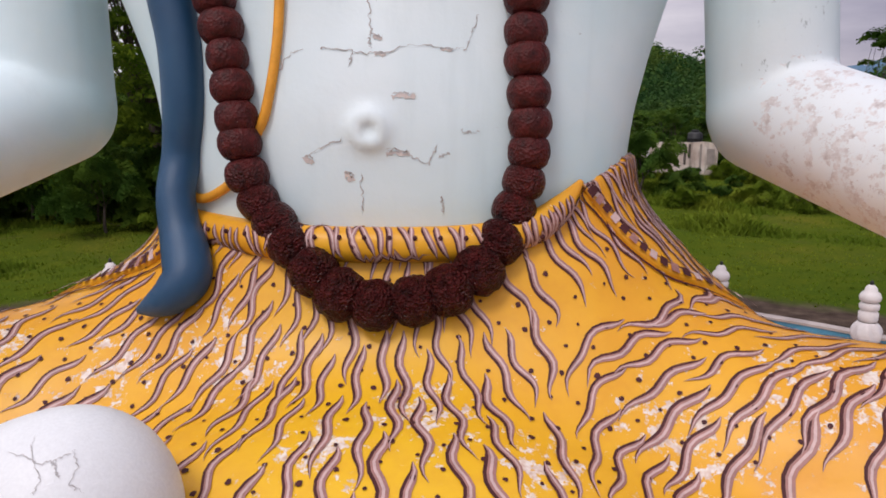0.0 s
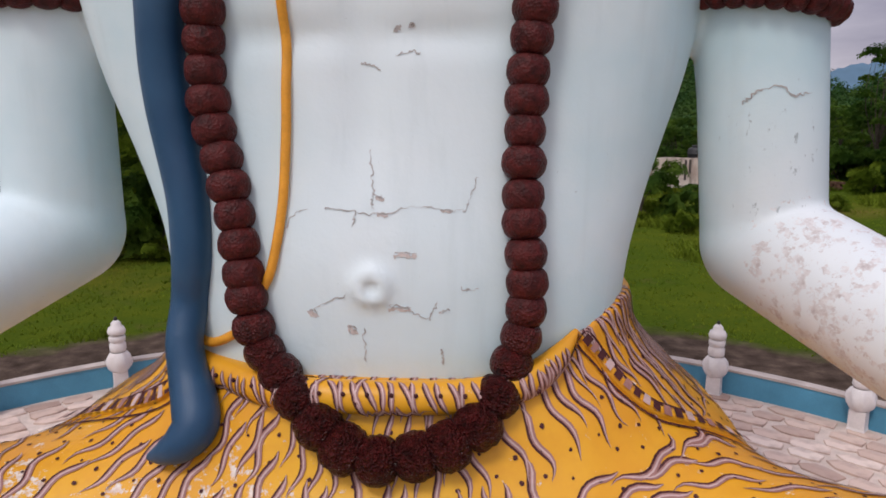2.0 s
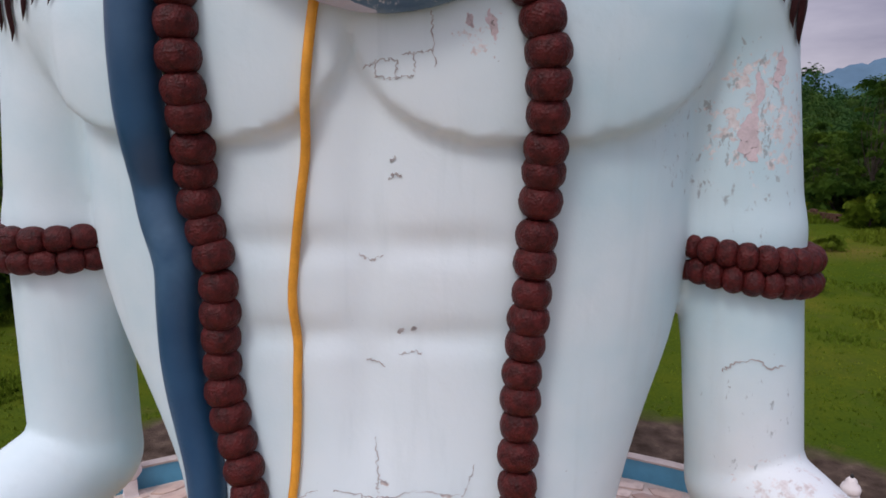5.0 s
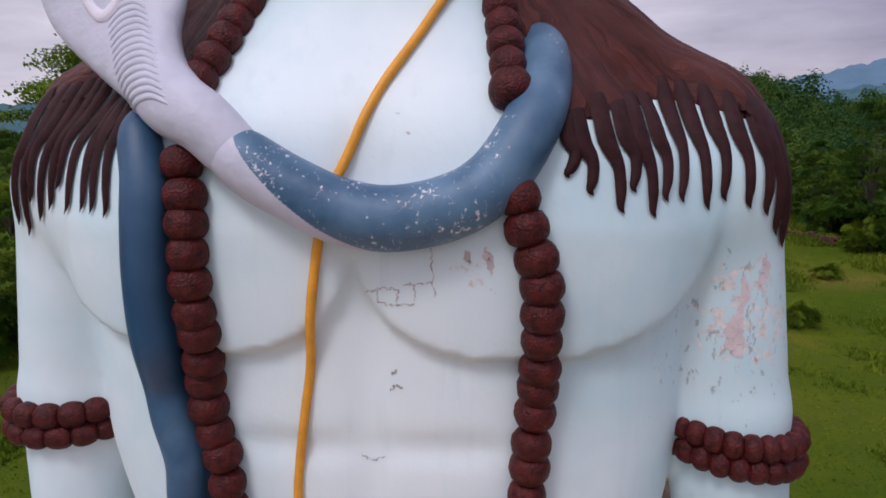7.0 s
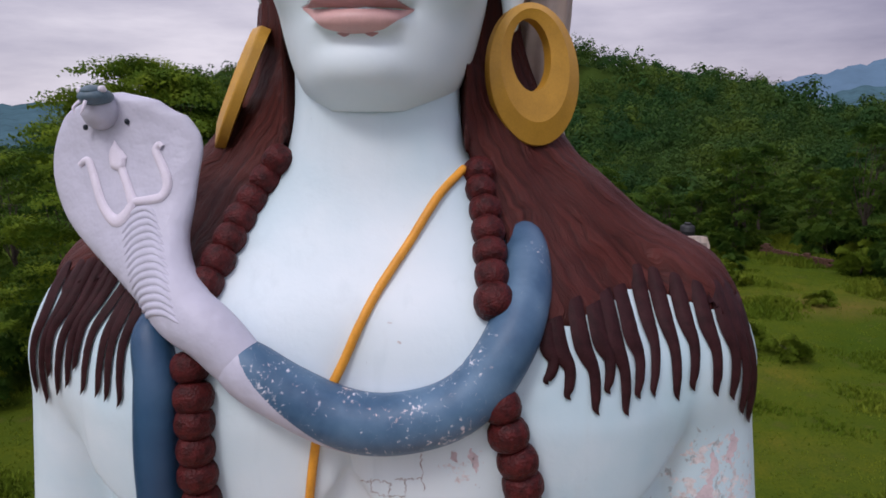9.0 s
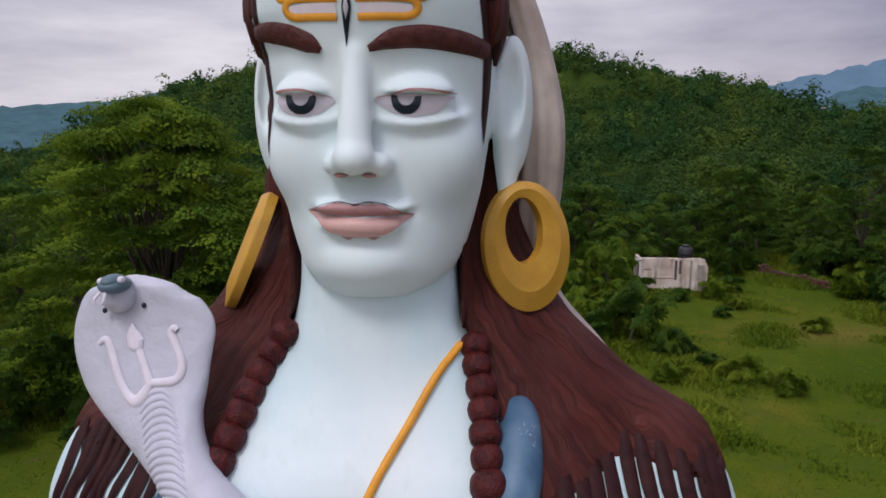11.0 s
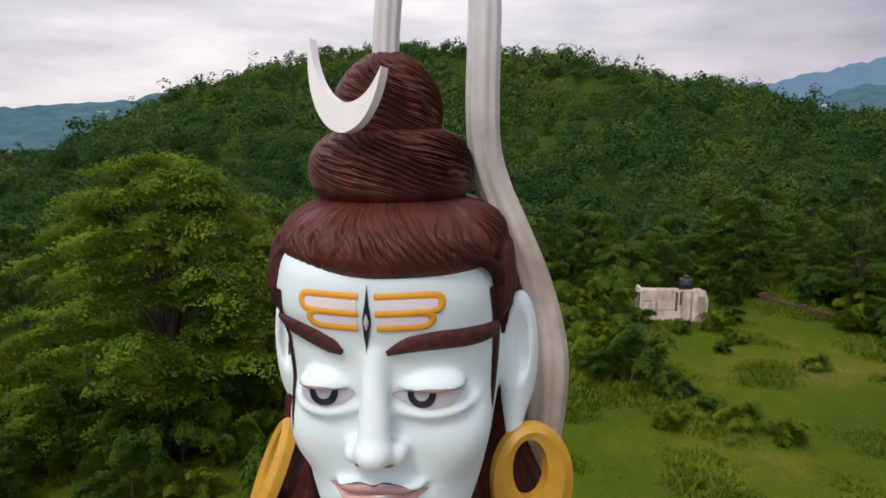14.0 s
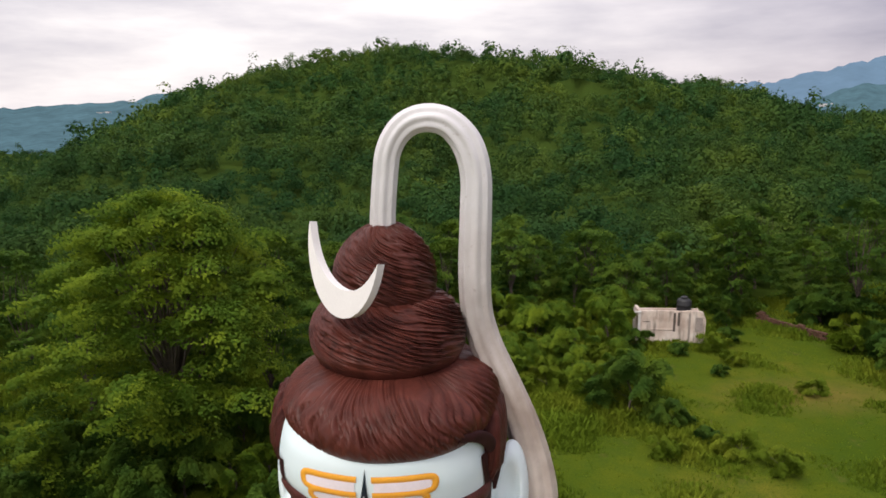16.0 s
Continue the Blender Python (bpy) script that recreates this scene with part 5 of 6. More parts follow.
# ---- waist roll, sash and brush strokes on the cloth ----
BELT = tube(on_body([(-1.66, 3.30), (-1.5, 3.16), (-1.3, 3.07), (-1.0, 3.03), (-0.6, 3.0), (-0.2, 2.99), (0.25, 2.99), (0.65, 3.0), (0.95, 3.03), (1.2, 3.1), (1.38, 3.22), (1.5, 3.4)], 0.035), (0.03, 0.09, 0.115, 0.12, 0.12, 0.12, 0.12, 0.12, 0.12, 0.11, 0.08, 0.02), M_CLOTH, 20)
BELTTREE = tree_of(BELT)
COVER = tree_of((CLOTH_V, CLOTH_F), BELT)


def stroke(start, aim, length, wide, amp, phase, tree=None, lift=0.006, away=None):
    """A wavy brush stroke crawling over the cloth: a dark edge, a mauve body and a pale middle."""
    tree = tree or COVER
    p, nn, _, _ = tree.find_nearest(Vector(start))
    if p is None:
        return
    n = 14
    pts = []
    for i in range(n):
        f = i / (n - 1)
        pts.append((p.copy(), nn.copy()))
        d = away(p) if away else Vector(aim)
        d = d - nn * d.dot(nn)
        if d.length < 1e-4:
            return
        d.normalize()
        side = nn.cross(d)
        q = p + d * (length / n) + side * (amp * math.cos(phase + f * 2 * math.pi * length / 0.42) * length / n * 9)
        p, nn, _, _ = tree.find_nearest(q)
        if p is None:
            return
    for m, off, wd, lf in ((M_STROKE, -0.36, 0.40, 0.0), (M_MAUVE, 0.14, 0.76, 0.002), (M_LILAC, 0.10, 0.26, 0.004)):
        vs = []
        for i, (c, nrm) in enumerate(pts):
            f = i / (n - 1)
            t = (pts[min(i + 1, n - 1)][0] - pts[max(i - 1, 0)][0]).normalized()
            s = nrm.cross(t)
            prof = wide * min(1, f / 0.15 + 0.12) * min(1, (1 - f) / 0.35 + 0.03)
            for e in (-0.5, 0.5):
                vs.append(c + nrm * (lift + lf) + s * prof * (off + e * wd))
        add(vs, grid_faces(n, 2), m)


def dot(at, r):
    p, nn, _, _ = COVER.find_nearest(Vector(at))
    a = nn.orthogonal().normalized()
    b = nn.cross(a)
    k = random.uniform(0, 6)
    vs = [p + nn * 0.008 + (a * math.cos(k + 2 * math.pi * i / 8) + b * math.sin(k + 2 * math.pi * i / 8)) * r * random.uniform(0.75, 1.2) for i in range(8)]
    add(vs, [tuple(range(8))], M_STROKE)


def fall(p):
    """The way the pattern runs: out from the waist and down."""
    d = Vector((p.x * 0.75, p.y + 0.55, 0))
    d.normalize()
    if p.z < 2.75:
        # across the thighs it swings back to the middle
        right, left = max(0.0, min(1.0, (p.x - 1.0) / 0.8)), max(0.0, min(1.0, (-p.x - 2.1) / 0.6))
        # flat along the far side of the thigh, steeper towards the lap's edge
        steep = max(0.0, min(1.0, (-1.75 - p.y) / 0.9))
        d = d.lerp(Vector((-1 + 0.45 * steep, -0.12 - 0.88 * steep, 0)).normalized(), right * right * (3 - 2 * right) * min(1.0, (2.75 - p.z) / 0.25))
        d = d.lerp(Vector((0.3, -1, 0)).normalized(), left * min(1.0, (2.75 - p.z) / 0.25))
    return d - Vector((0, 0, 0.55))


def cloth_at(th, s):
    """A place on the cloth by bearing round the waist and the way down from the rim."""
    c, k = math.sin(th), -math.cos(th)
    base = Vector((c * 2.0, k * 1.35 - 0.2, 3.05))
    out = base + Vector((c * 1.0, k * 1.15, 0)) * max(0.0, s - 0.75)
    return out + Vector((0, 0, -min(s, 0.85)))


laid, ways, dots = [], [], []
span = radians(118)
for k in range(13000):
    s0 = 0.2 + 4.2 * (k / 13000) ** 0.8
    p, nn, _, _ = COVER.find_nearest(cloth_at(random.uniform(-span, span), s0))
    if p.z < 0.5 or p.y > 1.2:
        continue
    way = fall(p)
    way = (way - nn * way.dot(nn)).normalized()
    if laid:
        gone = np.array(p) - np.array(laid)
        along = (gone * np.array(ways)).sum(1)
        across = np.linalg.norm(gone - along[:, None] * np.array(ways), axis=1)
        apart = 0.098 if s0 < 0.8 else (0.124 if s0 < 1.6 else 0.150)
        if ((along / 0.68) ** 2 + (across / apart) ** 2).min() < 1:
            if len(dots) < 500 and ((along / 0.30) ** 2 + (across / 0.06) ** 2).min() > 1 and (not dots or np.linalg.norm(np.array(dots) - np.array(p), axis=1).min() > 0.16):
                dots.append(tuple(p))
            continue
    laid.append(tuple(p))
    ways.append(tuple(way))
    bold = 0.9 if s0 < 1.0 else (1.0 if s0 < 2.0 else 1.15)
    stroke(p - way * 0.33, None, random.uniform(0.58, 0.84) * bold, random.uniform(0.044, 0.060) * bold, random.uniform(0.034, 0.056), 1.3 + random.uniform(-0.5, 0.5) + (math.pi if random.random() < 0.15 else 0), away=fall)
for q in dots:
    dot(q, random.uniform(0.012, 0.021))
for hip in range(170):
    th = random.choice((-1, 1)) * radians(random.uniform(42, 112))
    at = cloth_at(th, random.uniform(-0.42, 0.05))
    stroke(at, None, random.uniform(0.45, 0.85), random.uniform(0.026, 0.038), random.uniform(0.012, 0.03), random.uniform(0, 6), away=fall)
    dot(at + Vector((0.05, 0, 0.08)), 0.018)
for q in ((1.10, 3.22), (1.16, 3.25), (1.22, 3.29), (1.28, 3.34), (1.33, 3.39), (1.38, 3.44), (1.43, 3.50), (1.47, 3.55)):
    stroke(BELTTREE.find_nearest(Vector((q[0], -1.7, q[1])))[0], None, 0.26, 0.036, 0.02, random.uniform(0, 6), BELTTREE, away=lambda p: Vector((0.4, -0.2, -1)))
for k in range(34):
    u = -1.4 + 2.75 * k / 33
    p = BELTTREE.find_nearest(Vector((u, -1.75, 3.2 + (0.5 * (abs(u) - 1.1) if abs(u) > 1.1 else 0))))[0]
    stroke(p, None, 0.30, 0.042, 0.03, random.uniform(0, 6), BELTTREE, away=lambda q: Vector((0.25, -0.2, -1)))
    if k % 2:
        p, nn = drape(BELTTREE, u + 0.045, 3.06)
        p2 = p + nn * 0.012
        lump(p2, (0.016, 0.012, 0.018), M_STROKE, 6, 8)


def sash(points, width):
    """A folded edge with light and dark blocks between two dark lines."""
    c = spline([tuple(COVER.find_nearest(Vector(q))[0]) for q in points], 60)
    tube([tuple(q) for q in c[::3]], (0.01, 0.045, 0.05, 0.045, 0.01), M_CLOTH, 12)
    vs = {"edge": [], "in": []}
    rows = []
    for i, q in enumerate(c):
        p, nn, _, _ = COVER.find_nearest(Vector(q))
        t = Vector(c[min(i + 1, 59)] - c[max(i - 1, 0)]).normalized()
        rows.append((p + nn * 0.053, nn.cross(t), nn))
    for e, m, wd in ((-0.5, M_STROKE, 0.018), (0.5, M_STROKE, 0.018)):
        vv = []
        for p, s, nn in rows:
            for g in (-0.5, 0.5):
                q = p + s * (e * width + g * wd)
                r, n2, _, _ = COVER.find_nearest(q)
                vv.append(r + n2 * 0.014)
        add(vv, grid_faces(60, 2), m)
    for b in range(0, 57, 3):
        vv = []
        for i in range(b, b + 3):
            p, s, nn = rows[i]
            for g in (-0.36, 0.36):
                vv.append(p + s * width * g * 0.72 + nn * 0.004)
        add(vv, grid_faces(3, 2), M_STROKE if (b // 3) % 2 else (M_LILAC if b % 4 == 0 else M_MAUVE))


sash([(1.53, -1.28, 3.42), (1.66, -1.26, 3.18), (1.84, -1.24, 2.89), (2.06, -1.2, 2.68), (2.38, -1.08, 2.5), (2.70, -1.0, 2.38), (3.0, -0.9, 2.3)], 0.15)
sash([(-1.5, -1.38, 3.05), (-1.73, -1.35, 2.86), (-2.01, -1.23, 2.70), (-2.38, -1.08, 2.5), (-2.8, -0.95, 2.35)], 0.24)

# ---- the foot laid on the thigh ----
def foot_field(G):
    d = ball(G, (-1.04, -3.36, 1.96), (0.44, 0.44, 0.52))
    d = blend(d, ball(G, (-1.40, -3.40, 1.86), (0.60, 0.45, 0.50)), 0.3)
    d = blend(d, ball(G, (-2.0, -3.46, 1.44), (0.75, 0.44, 0.48)), 0.35)
    return blend(d, ball(G, (-2.8, -3.45, 1.40), (0.5, 0.38, 0.36)), 0.3)


LOW, HIGH, STEP = (-3.6, -4.2, 0.7), (-0.3, -2.6, 2.8), 0.04
FOOT = [surface_nets(foot_field(axes(LOW, HIGH, STEP)).astype(np.float32), LOW, STEP)]
FOOT = [(FOOT[0][0], mirror_faces(FOOT[0][1]))]
add(*FOOT[0], M_WHITE)


# ---- cracks and chips ----
def crack(points, wide=0.0095, rough=0.02, m=M_CRACK, tree=None):
    c = spline(points, max(8, len(points) * 7))
    c = c + np.random.uniform(-rough, rough, c.shape) * 0.6
    wd = [wide * random.uniform(0.1, 1.1) for _ in range(14)] + [0.0]
    strip(tree or BODY, [tuple(q) for q in c], wd, m, 0.006, 0, len(c) * 2, 2)


def chip(u, w, a, b, tree=None):
    """A ragged patch where the paint has come away."""
    strip(tree or BODY, [(u - a, w + random.uniform(-1, 1) * b * 0.3), (u - a * 0.3, w + b * 0.2), (u + a * 0.4, w - b * 0.2), (u + a, w + b * 0.1)], [b * random.uniform(0.2, 1.1) for _ in range(11)] + [0], M_CHIP, 0.005, 0, 26, 3)
    if a > 0.025:
        crack([(u - a, w + b * 0.45), (u, w + b * 0.5), (u + a, w + b * 0.35)], 0.011, 0.015)


crack([(-0.59, 4.10), (-0.49, 4.24), (-0.39, 4.29)])
crack([(-0.27, 4.30), (-0.21, 4.30), (-0.05, 4.28), (0.08, 4.26), (0.30, 4.30), (0.45, 4.31), (0.60, 4.29), (0.72, 4.28)])
crack([(0.70, 4.27), (0.74, 4.38), (0.79, 4.51)])
crack([(0.05, 4.70), (0.06, 4.51), (0.08, 4.40), (0.14, 4.38)])
crack([(0.06, 4.40), (0.07, 4.28)])
crack([(-0.05, 4.28), (-0.07, 4.18)])
crack([(-0.36, 3.60), (-0.21, 3.66), (-0.12, 3.70)])
crack([(0.18, 3.64), (0.30, 3.61), (0.45, 3.53), (0.50, 3.60), (0.53, 3.67)])
crack([(0.53, 3.58), (0.61, 3.61)])
crack([(0.68, 3.75), (0.80, 3.74)])
crack([(0.0, 3.45), (0.01, 3.2)], 0.01)
crack([(0.55, 3.3), (0.57, 3.18)], 0.012)
for two in (((0.02, 7.37), (0.12, 7.41)), ((0.12, 7.41), (0.27, 7.42)), ((0.12, 7.41), (0.11, 7.31)), ((0.11, 7.31), (0.25, 7.29)), ((0.26, 7.42), (0.25, 7.29)), ((0.25, 7.30), (0.38, 7.32)), ((0.38, 7.47), (0.38, 7.32))):
    crack(two, 0.009)
crack([(0.29, 7.45), (0.40, 7.46), (0.49, 7.47)], 0.011)
crack([(0.49, 7.72), (0.50, 7.55), (0.51, 7.36)], 0.011)
crack([(-0.05, 6.08), (0.03, 6.04), (0.12, 6.07)], 0.011)
crack([(-0.02, 5.28), (0.05, 5.27), (0.12, 5.23)], 0.011)
crack([(0.22, 5.33), (0.32, 5.36), (0.4, 5.34)], 0.012)
crack([(0.18, 6.62), (0.22, 6.66), (0.26, 6.64)], 0.017)
crack([(0.18, 6.74), (0.23, 6.78)], 0.014)
crack([(0.22, 5.5), (0.25, 5.52)], 0.03)
crack([(0.32, 5.52), (0.34, 5.54)], 0.03)
crack([(2.78, 5.02), (2.86, 5.10), (3.0, 5.14), (3.12, 5.08), (3.25, 5.1)], 0.014)
for u, w, a, b in ((0.30, 3.98, 0.08, 0.04), (-0.36, 3.55, 0.03, 0.06), (0.26, 3.60, 0.08, 0.035), (-0.08, 3.44, 0.03, 0.06), (0.14, 4.25, 0.04, 0.025), (0.58, 4.28, 0.04, 0.02), (0.12, 4.36, 0.03, 0.025), (0.33, 8.47, 0.016, 0.018), (0.25, 8.6, 0.016, 0.008)):
    chip(u, w, a, b)
# a long patch of bare pinkish plaster down the upper arm
for pts, wide in (([(2.83, 7.36), (2.86, 7.22), (2.83, 7.08), (2.80, 6.94), (2.82, 6.80), (2.87, 6.70)], (0.02, 0.09, 0.04, 0.07, 0.13, 0.16, 0.10, 0.0)), ([(2.99, 7.55), (3.01, 7.42), (2.98, 7.30), (3.0, 7.20)], (0.0, 0.06, 0.09, 0.04, 0.0)), ([(0.86, 7.72), (0.88, 7.62), (0.90, 7.52)], (0.0, 0.07, 0.05, 0.0)), ([(0.73, 7.70), (0.75, 7.60)], (0.0, 0.05, 0.0))):
    ragged = np.interp(np.linspace(0, 1, 40), np.linspace(0, 1, len(wide)), wide) * np.random.uniform(0.45, 1.2, 40)
    strip(BODY, [tuple(q) for q in spline(pts, 20) + np.random.uniform(-0.012, 0.012, (20, 2))], list(ragged), M_BARE, 0.004, 0, 70, 5)
FOOTTREE = tree_of(*FOOT)
for pts in ([(-1.18, 2.417), (-1.09, 2.403), (-1.045, 2.39), (-1.09, 2.43), (-1.11, 2.46)], [(-1.045, 2.39), (-0.97, 2.389), (-0.92, 2.412)], [(-1.045, 2.39), (-1.0, 2.338), (-1.013, 2.286)], [(-0.92, 2.412), (-0.88, 2.355), (-0.88, 2.309), (-0.826, 2.271)], [(-0.973, 2.389), (-0.928, 2.334)]):
    c = spline(pts, 24) + np.random.uniform(-0.006, 0.006, (24, 2))
    strip(FOOTTREE, [tuple(q) for q in c], (0.001, 0.003, 0.002, 0.003, 0.0), M_CRACK, 0.005, 0, 48, 2)

# ---- one mesh of it all ----
def finish_statue():
    me = bpy.data.meshes.new("statue")
    me.from_pydata(np.concatenate(CLAY["v"]).tolist(), [], CLAY["f"])
    for m in SLOTS:
        me.materials.append(m)
    me.polygons.foreach_set("material_index", np.array(CLAY["m"], np.int32))
    me.polygons.foreach_set("use_smooth", np.ones(len(CLAY["m"]), bool))
    me.update()
    ob = new("statue", me)
    ob.matrix_world = STATUE
    return tagged(ob, "giant pale-blue painted cement statue seated cross-legged with bead garlands and snake", "statue")


STATUE_OB = finish_statue()

# ---------------- plants ----------------
def leaf_paint(name, dark, light, tip, scale=0.25, by_crown=False):
    m, n, l, b = material(name, 0.7, 0, 0.05)
    co = objco(n)
    isl = n.new("ShaderNodeNewGeometry").outputs["Random Per Island"]
    rnd = n.new("ShaderNodeObjectInfo").outputs["Random"]
    tone = node(n, l, "ShaderNodeMapRange", {0: isl, 1: 0.0, 2: 1.0, 3: 0.4, 4: 0.7}).outputs[0]
    c = mix(n, l, tone, dark, light)
    c = mix(n, l, ramp(n, l, noise_tex(n, l, co, scale, 4), (0.42, 0.0), (0.68, 0.85)), c, tip)
    c = mix(n, l, calc(n, l, "MULTIPLY", rnd, 0.35), c, dark)
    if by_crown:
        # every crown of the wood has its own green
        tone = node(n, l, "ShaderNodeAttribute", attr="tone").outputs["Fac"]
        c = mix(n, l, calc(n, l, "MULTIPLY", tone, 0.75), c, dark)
    l.new(c, b.inputs["Base Color"])
    # thin leaves let some light through
    t = node(n, l, "ShaderNodeBsdfTranslucent", {0: c})
    ms = node(n, l, "ShaderNodeMixShader", {0: 0.30, 1: b.outputs[0], 2: t.outputs[0]})
    l.new(ms.outputs[0], n["Material Output"].inputs["Surface"])
    return m


M_LEAF = leaf_paint("broad_leaves", (0.046, 0.098, 0.013), (0.120, 0.205, 0.019), (0.27, 0.345, 0.024), 0.7)
# slightly bluer than the nearer leaves: a little distant haze in the colour
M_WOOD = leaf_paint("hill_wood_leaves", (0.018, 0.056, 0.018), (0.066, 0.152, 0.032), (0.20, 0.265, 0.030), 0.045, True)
M_EDGE = leaf_paint("wood_edge_leaves", (0.024, 0.060, 0.012), (0.058, 0.125, 0.018), (0.125, 0.20, 0.020), 0.5)
M_BUSH = leaf_paint("bush_leaves", (0.028, 0.068, 0.013), (0.065, 0.132, 0.018), (0.145, 0.215, 0.022), 0.5)
M_BLADE = leaf_paint("grass_blades", (0.074, 0.125, 0.011), (0.145, 0.21, 0.016), (0.24, 0.275, 0.026), 0.25)
M_BARK = plain("grey_brown_bark", (0.09, 0.07, 0.055), 0.9, 0.25, 5.0, 0.8)
RS = np.random.RandomState(5)


def leaves(centres, normals, size, rs=RS, long=1.5):
    """Four-cornered leaves lying across their normals, each turned at random."""
    n = len(centres)
    nn = normals / (np.linalg.norm(normals, axis=1)[:, None] + 1e-9)
    r = rs.normal(size=(n, 3))
    a = np.cross(nn, r)
    a /= np.linalg.norm(a, axis=1)[:, None] + 1e-9
    b = np.cross(nn, a)
    s = (size * rs.uniform(0.6, 1.3, n))[:, None]
    fold = nn * s * 0.18
    return np.stack([centres - a * s * long * 0.5, centres - b * s * 0.5 + fold, centres + a * s * long * 0.5, centres + b * s * 0.5 + fold], 1)


def crown(rs, base, top, radius, clumps, per, leaf, flat=0.5, shape=0.75, pad=(0.20, 0.36)):
    """Drooping leaf pads on an uneven dome between base and top; returns leaf quads and the pad centres."""
    out, mids = [], []
    for k in range(clumps):
        th, t = rs.uniform(0, 6.28), rs.uniform(0, 1) ** 0.8
        prof = math.sin(math.pi * (0.12 + 0.86 * t) ** shape) ** 0.6
        rr = radius * prof * rs.uniform(0.35, 1.0) ** 0.7 * (1 + 0.16 * math.sin(3 * th + 1) + 0.10 * math.sin(7 * th))
        c = np.array((rr * math.cos(th), rr * math.sin(th), base + (top - base) * t))
        w = radius * rs.uniform(*pad)
        long_w, turn = rs.uniform(1.0, 1.5), th + rs.uniform(-0.5, 0.5)
        d = rs.normal(size=(per, 3))
        d /= np.linalg.norm(d, axis=1)[:, None]
        d[:, 2] = np.abs(d[:, 2]) * 1.15 - 0.25
        d *= (rs.uniform(0.25, 1.0, per) ** 0.5)[:, None] * (1 + 0.25 * np.sin(5 * np.arctan2(d[:, 1], d[:, 0]) + k))[:, None]
        droop = -0.35 * np.hypot(d[:, 0], d[:, 1]) ** 2
        ax, ay = d[:, 0] * long_w, d[:, 1]
        off = np.stack([ax * math.cos(turn) - ay * math.sin(turn), ax * math.sin(turn) + ay * math.cos(turn), (d[:, 2] + droop) * flat], 1)
        p = c + off * w
        nn = d * 0.85 + np.array((0, 0, 0.42)) + rs.normal(size=(per, 3)) * 0.22
        out.append(leaves(p, nn, leaf, rs))
        mids.append(c)
    return np.concatenate(out), np.array(mids)


def limbs(rs, trunk_top, r0, mids, bend=0.3):
    """A tapered trunk with limbs that reach for some of the leaf pads."""
    vs, fs = [], []

    def limb(p0, p1, ra, rb, seg=8, n=7):
        k = len(vs)
        p0, p1 = np.array(p0, float), np.array(p1, float)
        off = rs.normal(size=3) * np.linalg.norm(p1 - p0) * 0.08
        for i in range(n):
            t = i / (n - 1)
            c = p0 + (p1 - p0) * t + off * math.sin(math.pi * t)
            d = Vector(p1 - p0).normalized()
            a = d.orthogonal().normalized()
            b = d.cross(a)
            r = ra + (rb - ra) * t
            for j in range(seg):
                th = 2 * math.pi * j / seg
                vs.append(tuple(Vector(c) + (a * math.cos(th) + b * math.sin(th)) * r))
        for i in range(n - 1):
            for j in range(seg):
                fs.append((k + i * seg + j, k + i * seg + (j + 1) % seg, k + (i + 1) * seg + (j + 1) % seg, k + (i + 1) * seg + j))

    limb((0, 0, -0.3), (0, 0, trunk_top), r0 * 1.25, r0 * 0.7, 10)
    for c in mids:
        z0 = min(trunk_top * rs.uniform(0.7, 1.0), c[2])
        limb((0, 0, z0), c, r0 * 0.28, r0 * 0.05, 6, 6)
    return vs, fs


def tree(label, seed, tall, radius, clumps, per, leaf, base=0.3, trunk=0.2, m=None, flat=0.5, pad=(0.20, 0.36)):
    rs = np.random.RandomState(seed)
    top = tagged(new("tree"), label, "tree")
    q, mids = crown(rs, tall * base, tall * 0.97, radius, clumps, per, leaf, flat, pad=pad)
    v, f = limbs(rs, tall * (base + 0.25), trunk, mids[np.argsort(mids[:, 2])[-max(5, clumps // 4):]])
    part_mesh("trunk", mesh_of("trunk", v, f, M_BARK), top)
    part_mesh("crown", quads_of("crown", q, m or M_LEAF), top)
    return top


def put(ob, x, y, turn=0.0, s=1.0):
    ob.matrix_world = Matrix.Translation((x, y, float(height(x, y)))) @ Matrix.Rotation(turn, 4, "Z") @ Matrix.Diagonal((s, s, s, 1))
    return ob


put(tree("large spreading broadleaf tree with yellow-green crown", 3, 12.4, 5.8, 190, 620, 0.098, 0.10, 0.30, flat=0.36, pad=(0.13, 0.27)), -11.8, 28.6)
kinds = [tree("dense dark green broadleaf tree at the wood edge", 21, 7.5, 3.0, 52, 230, 0.135, 0.03, 0.16, M_BUSH),
         tree("tall thin green tree at the wood edge", 22, 9.0, 2.6, 52, 230, 0.135, 0.05, 0.15, M_EDGE),
         tree("round bushy green tree at the wood edge", 23, 6.0, 3.2, 54, 230, 0.135, 0.02, 0.16, M_BUSH),
         tree("light green young tree at the wood edge", 24, 6.5, 2.4, 46, 230, 0.135, 0.04, 0.12, M_EDGE)]
for k, (x, y) in enumerate(((22.5, 52.5), (29.0, 47.0), (12.0, 55.0), (32.0, 44.0))):
    put(kinds[k], x, y, 0.4 * k)
wood_edge = [(-18.0, 33.0), (-22.5, 28.0), (-16.5, 40.0), (-7.5, 39.0), (-24.0, 38.0), (-29.0, 33.0), (-12.0, 47.0), (-19.5, 49.0), (-30.0, 44.0), (-37.0, 38.0), (-8.8, 33.2), (-26.0, 25.5), (-33.0, 27.0), (-14.5, 35.5), (42.0, 52.0), (37.5, 46.0)]
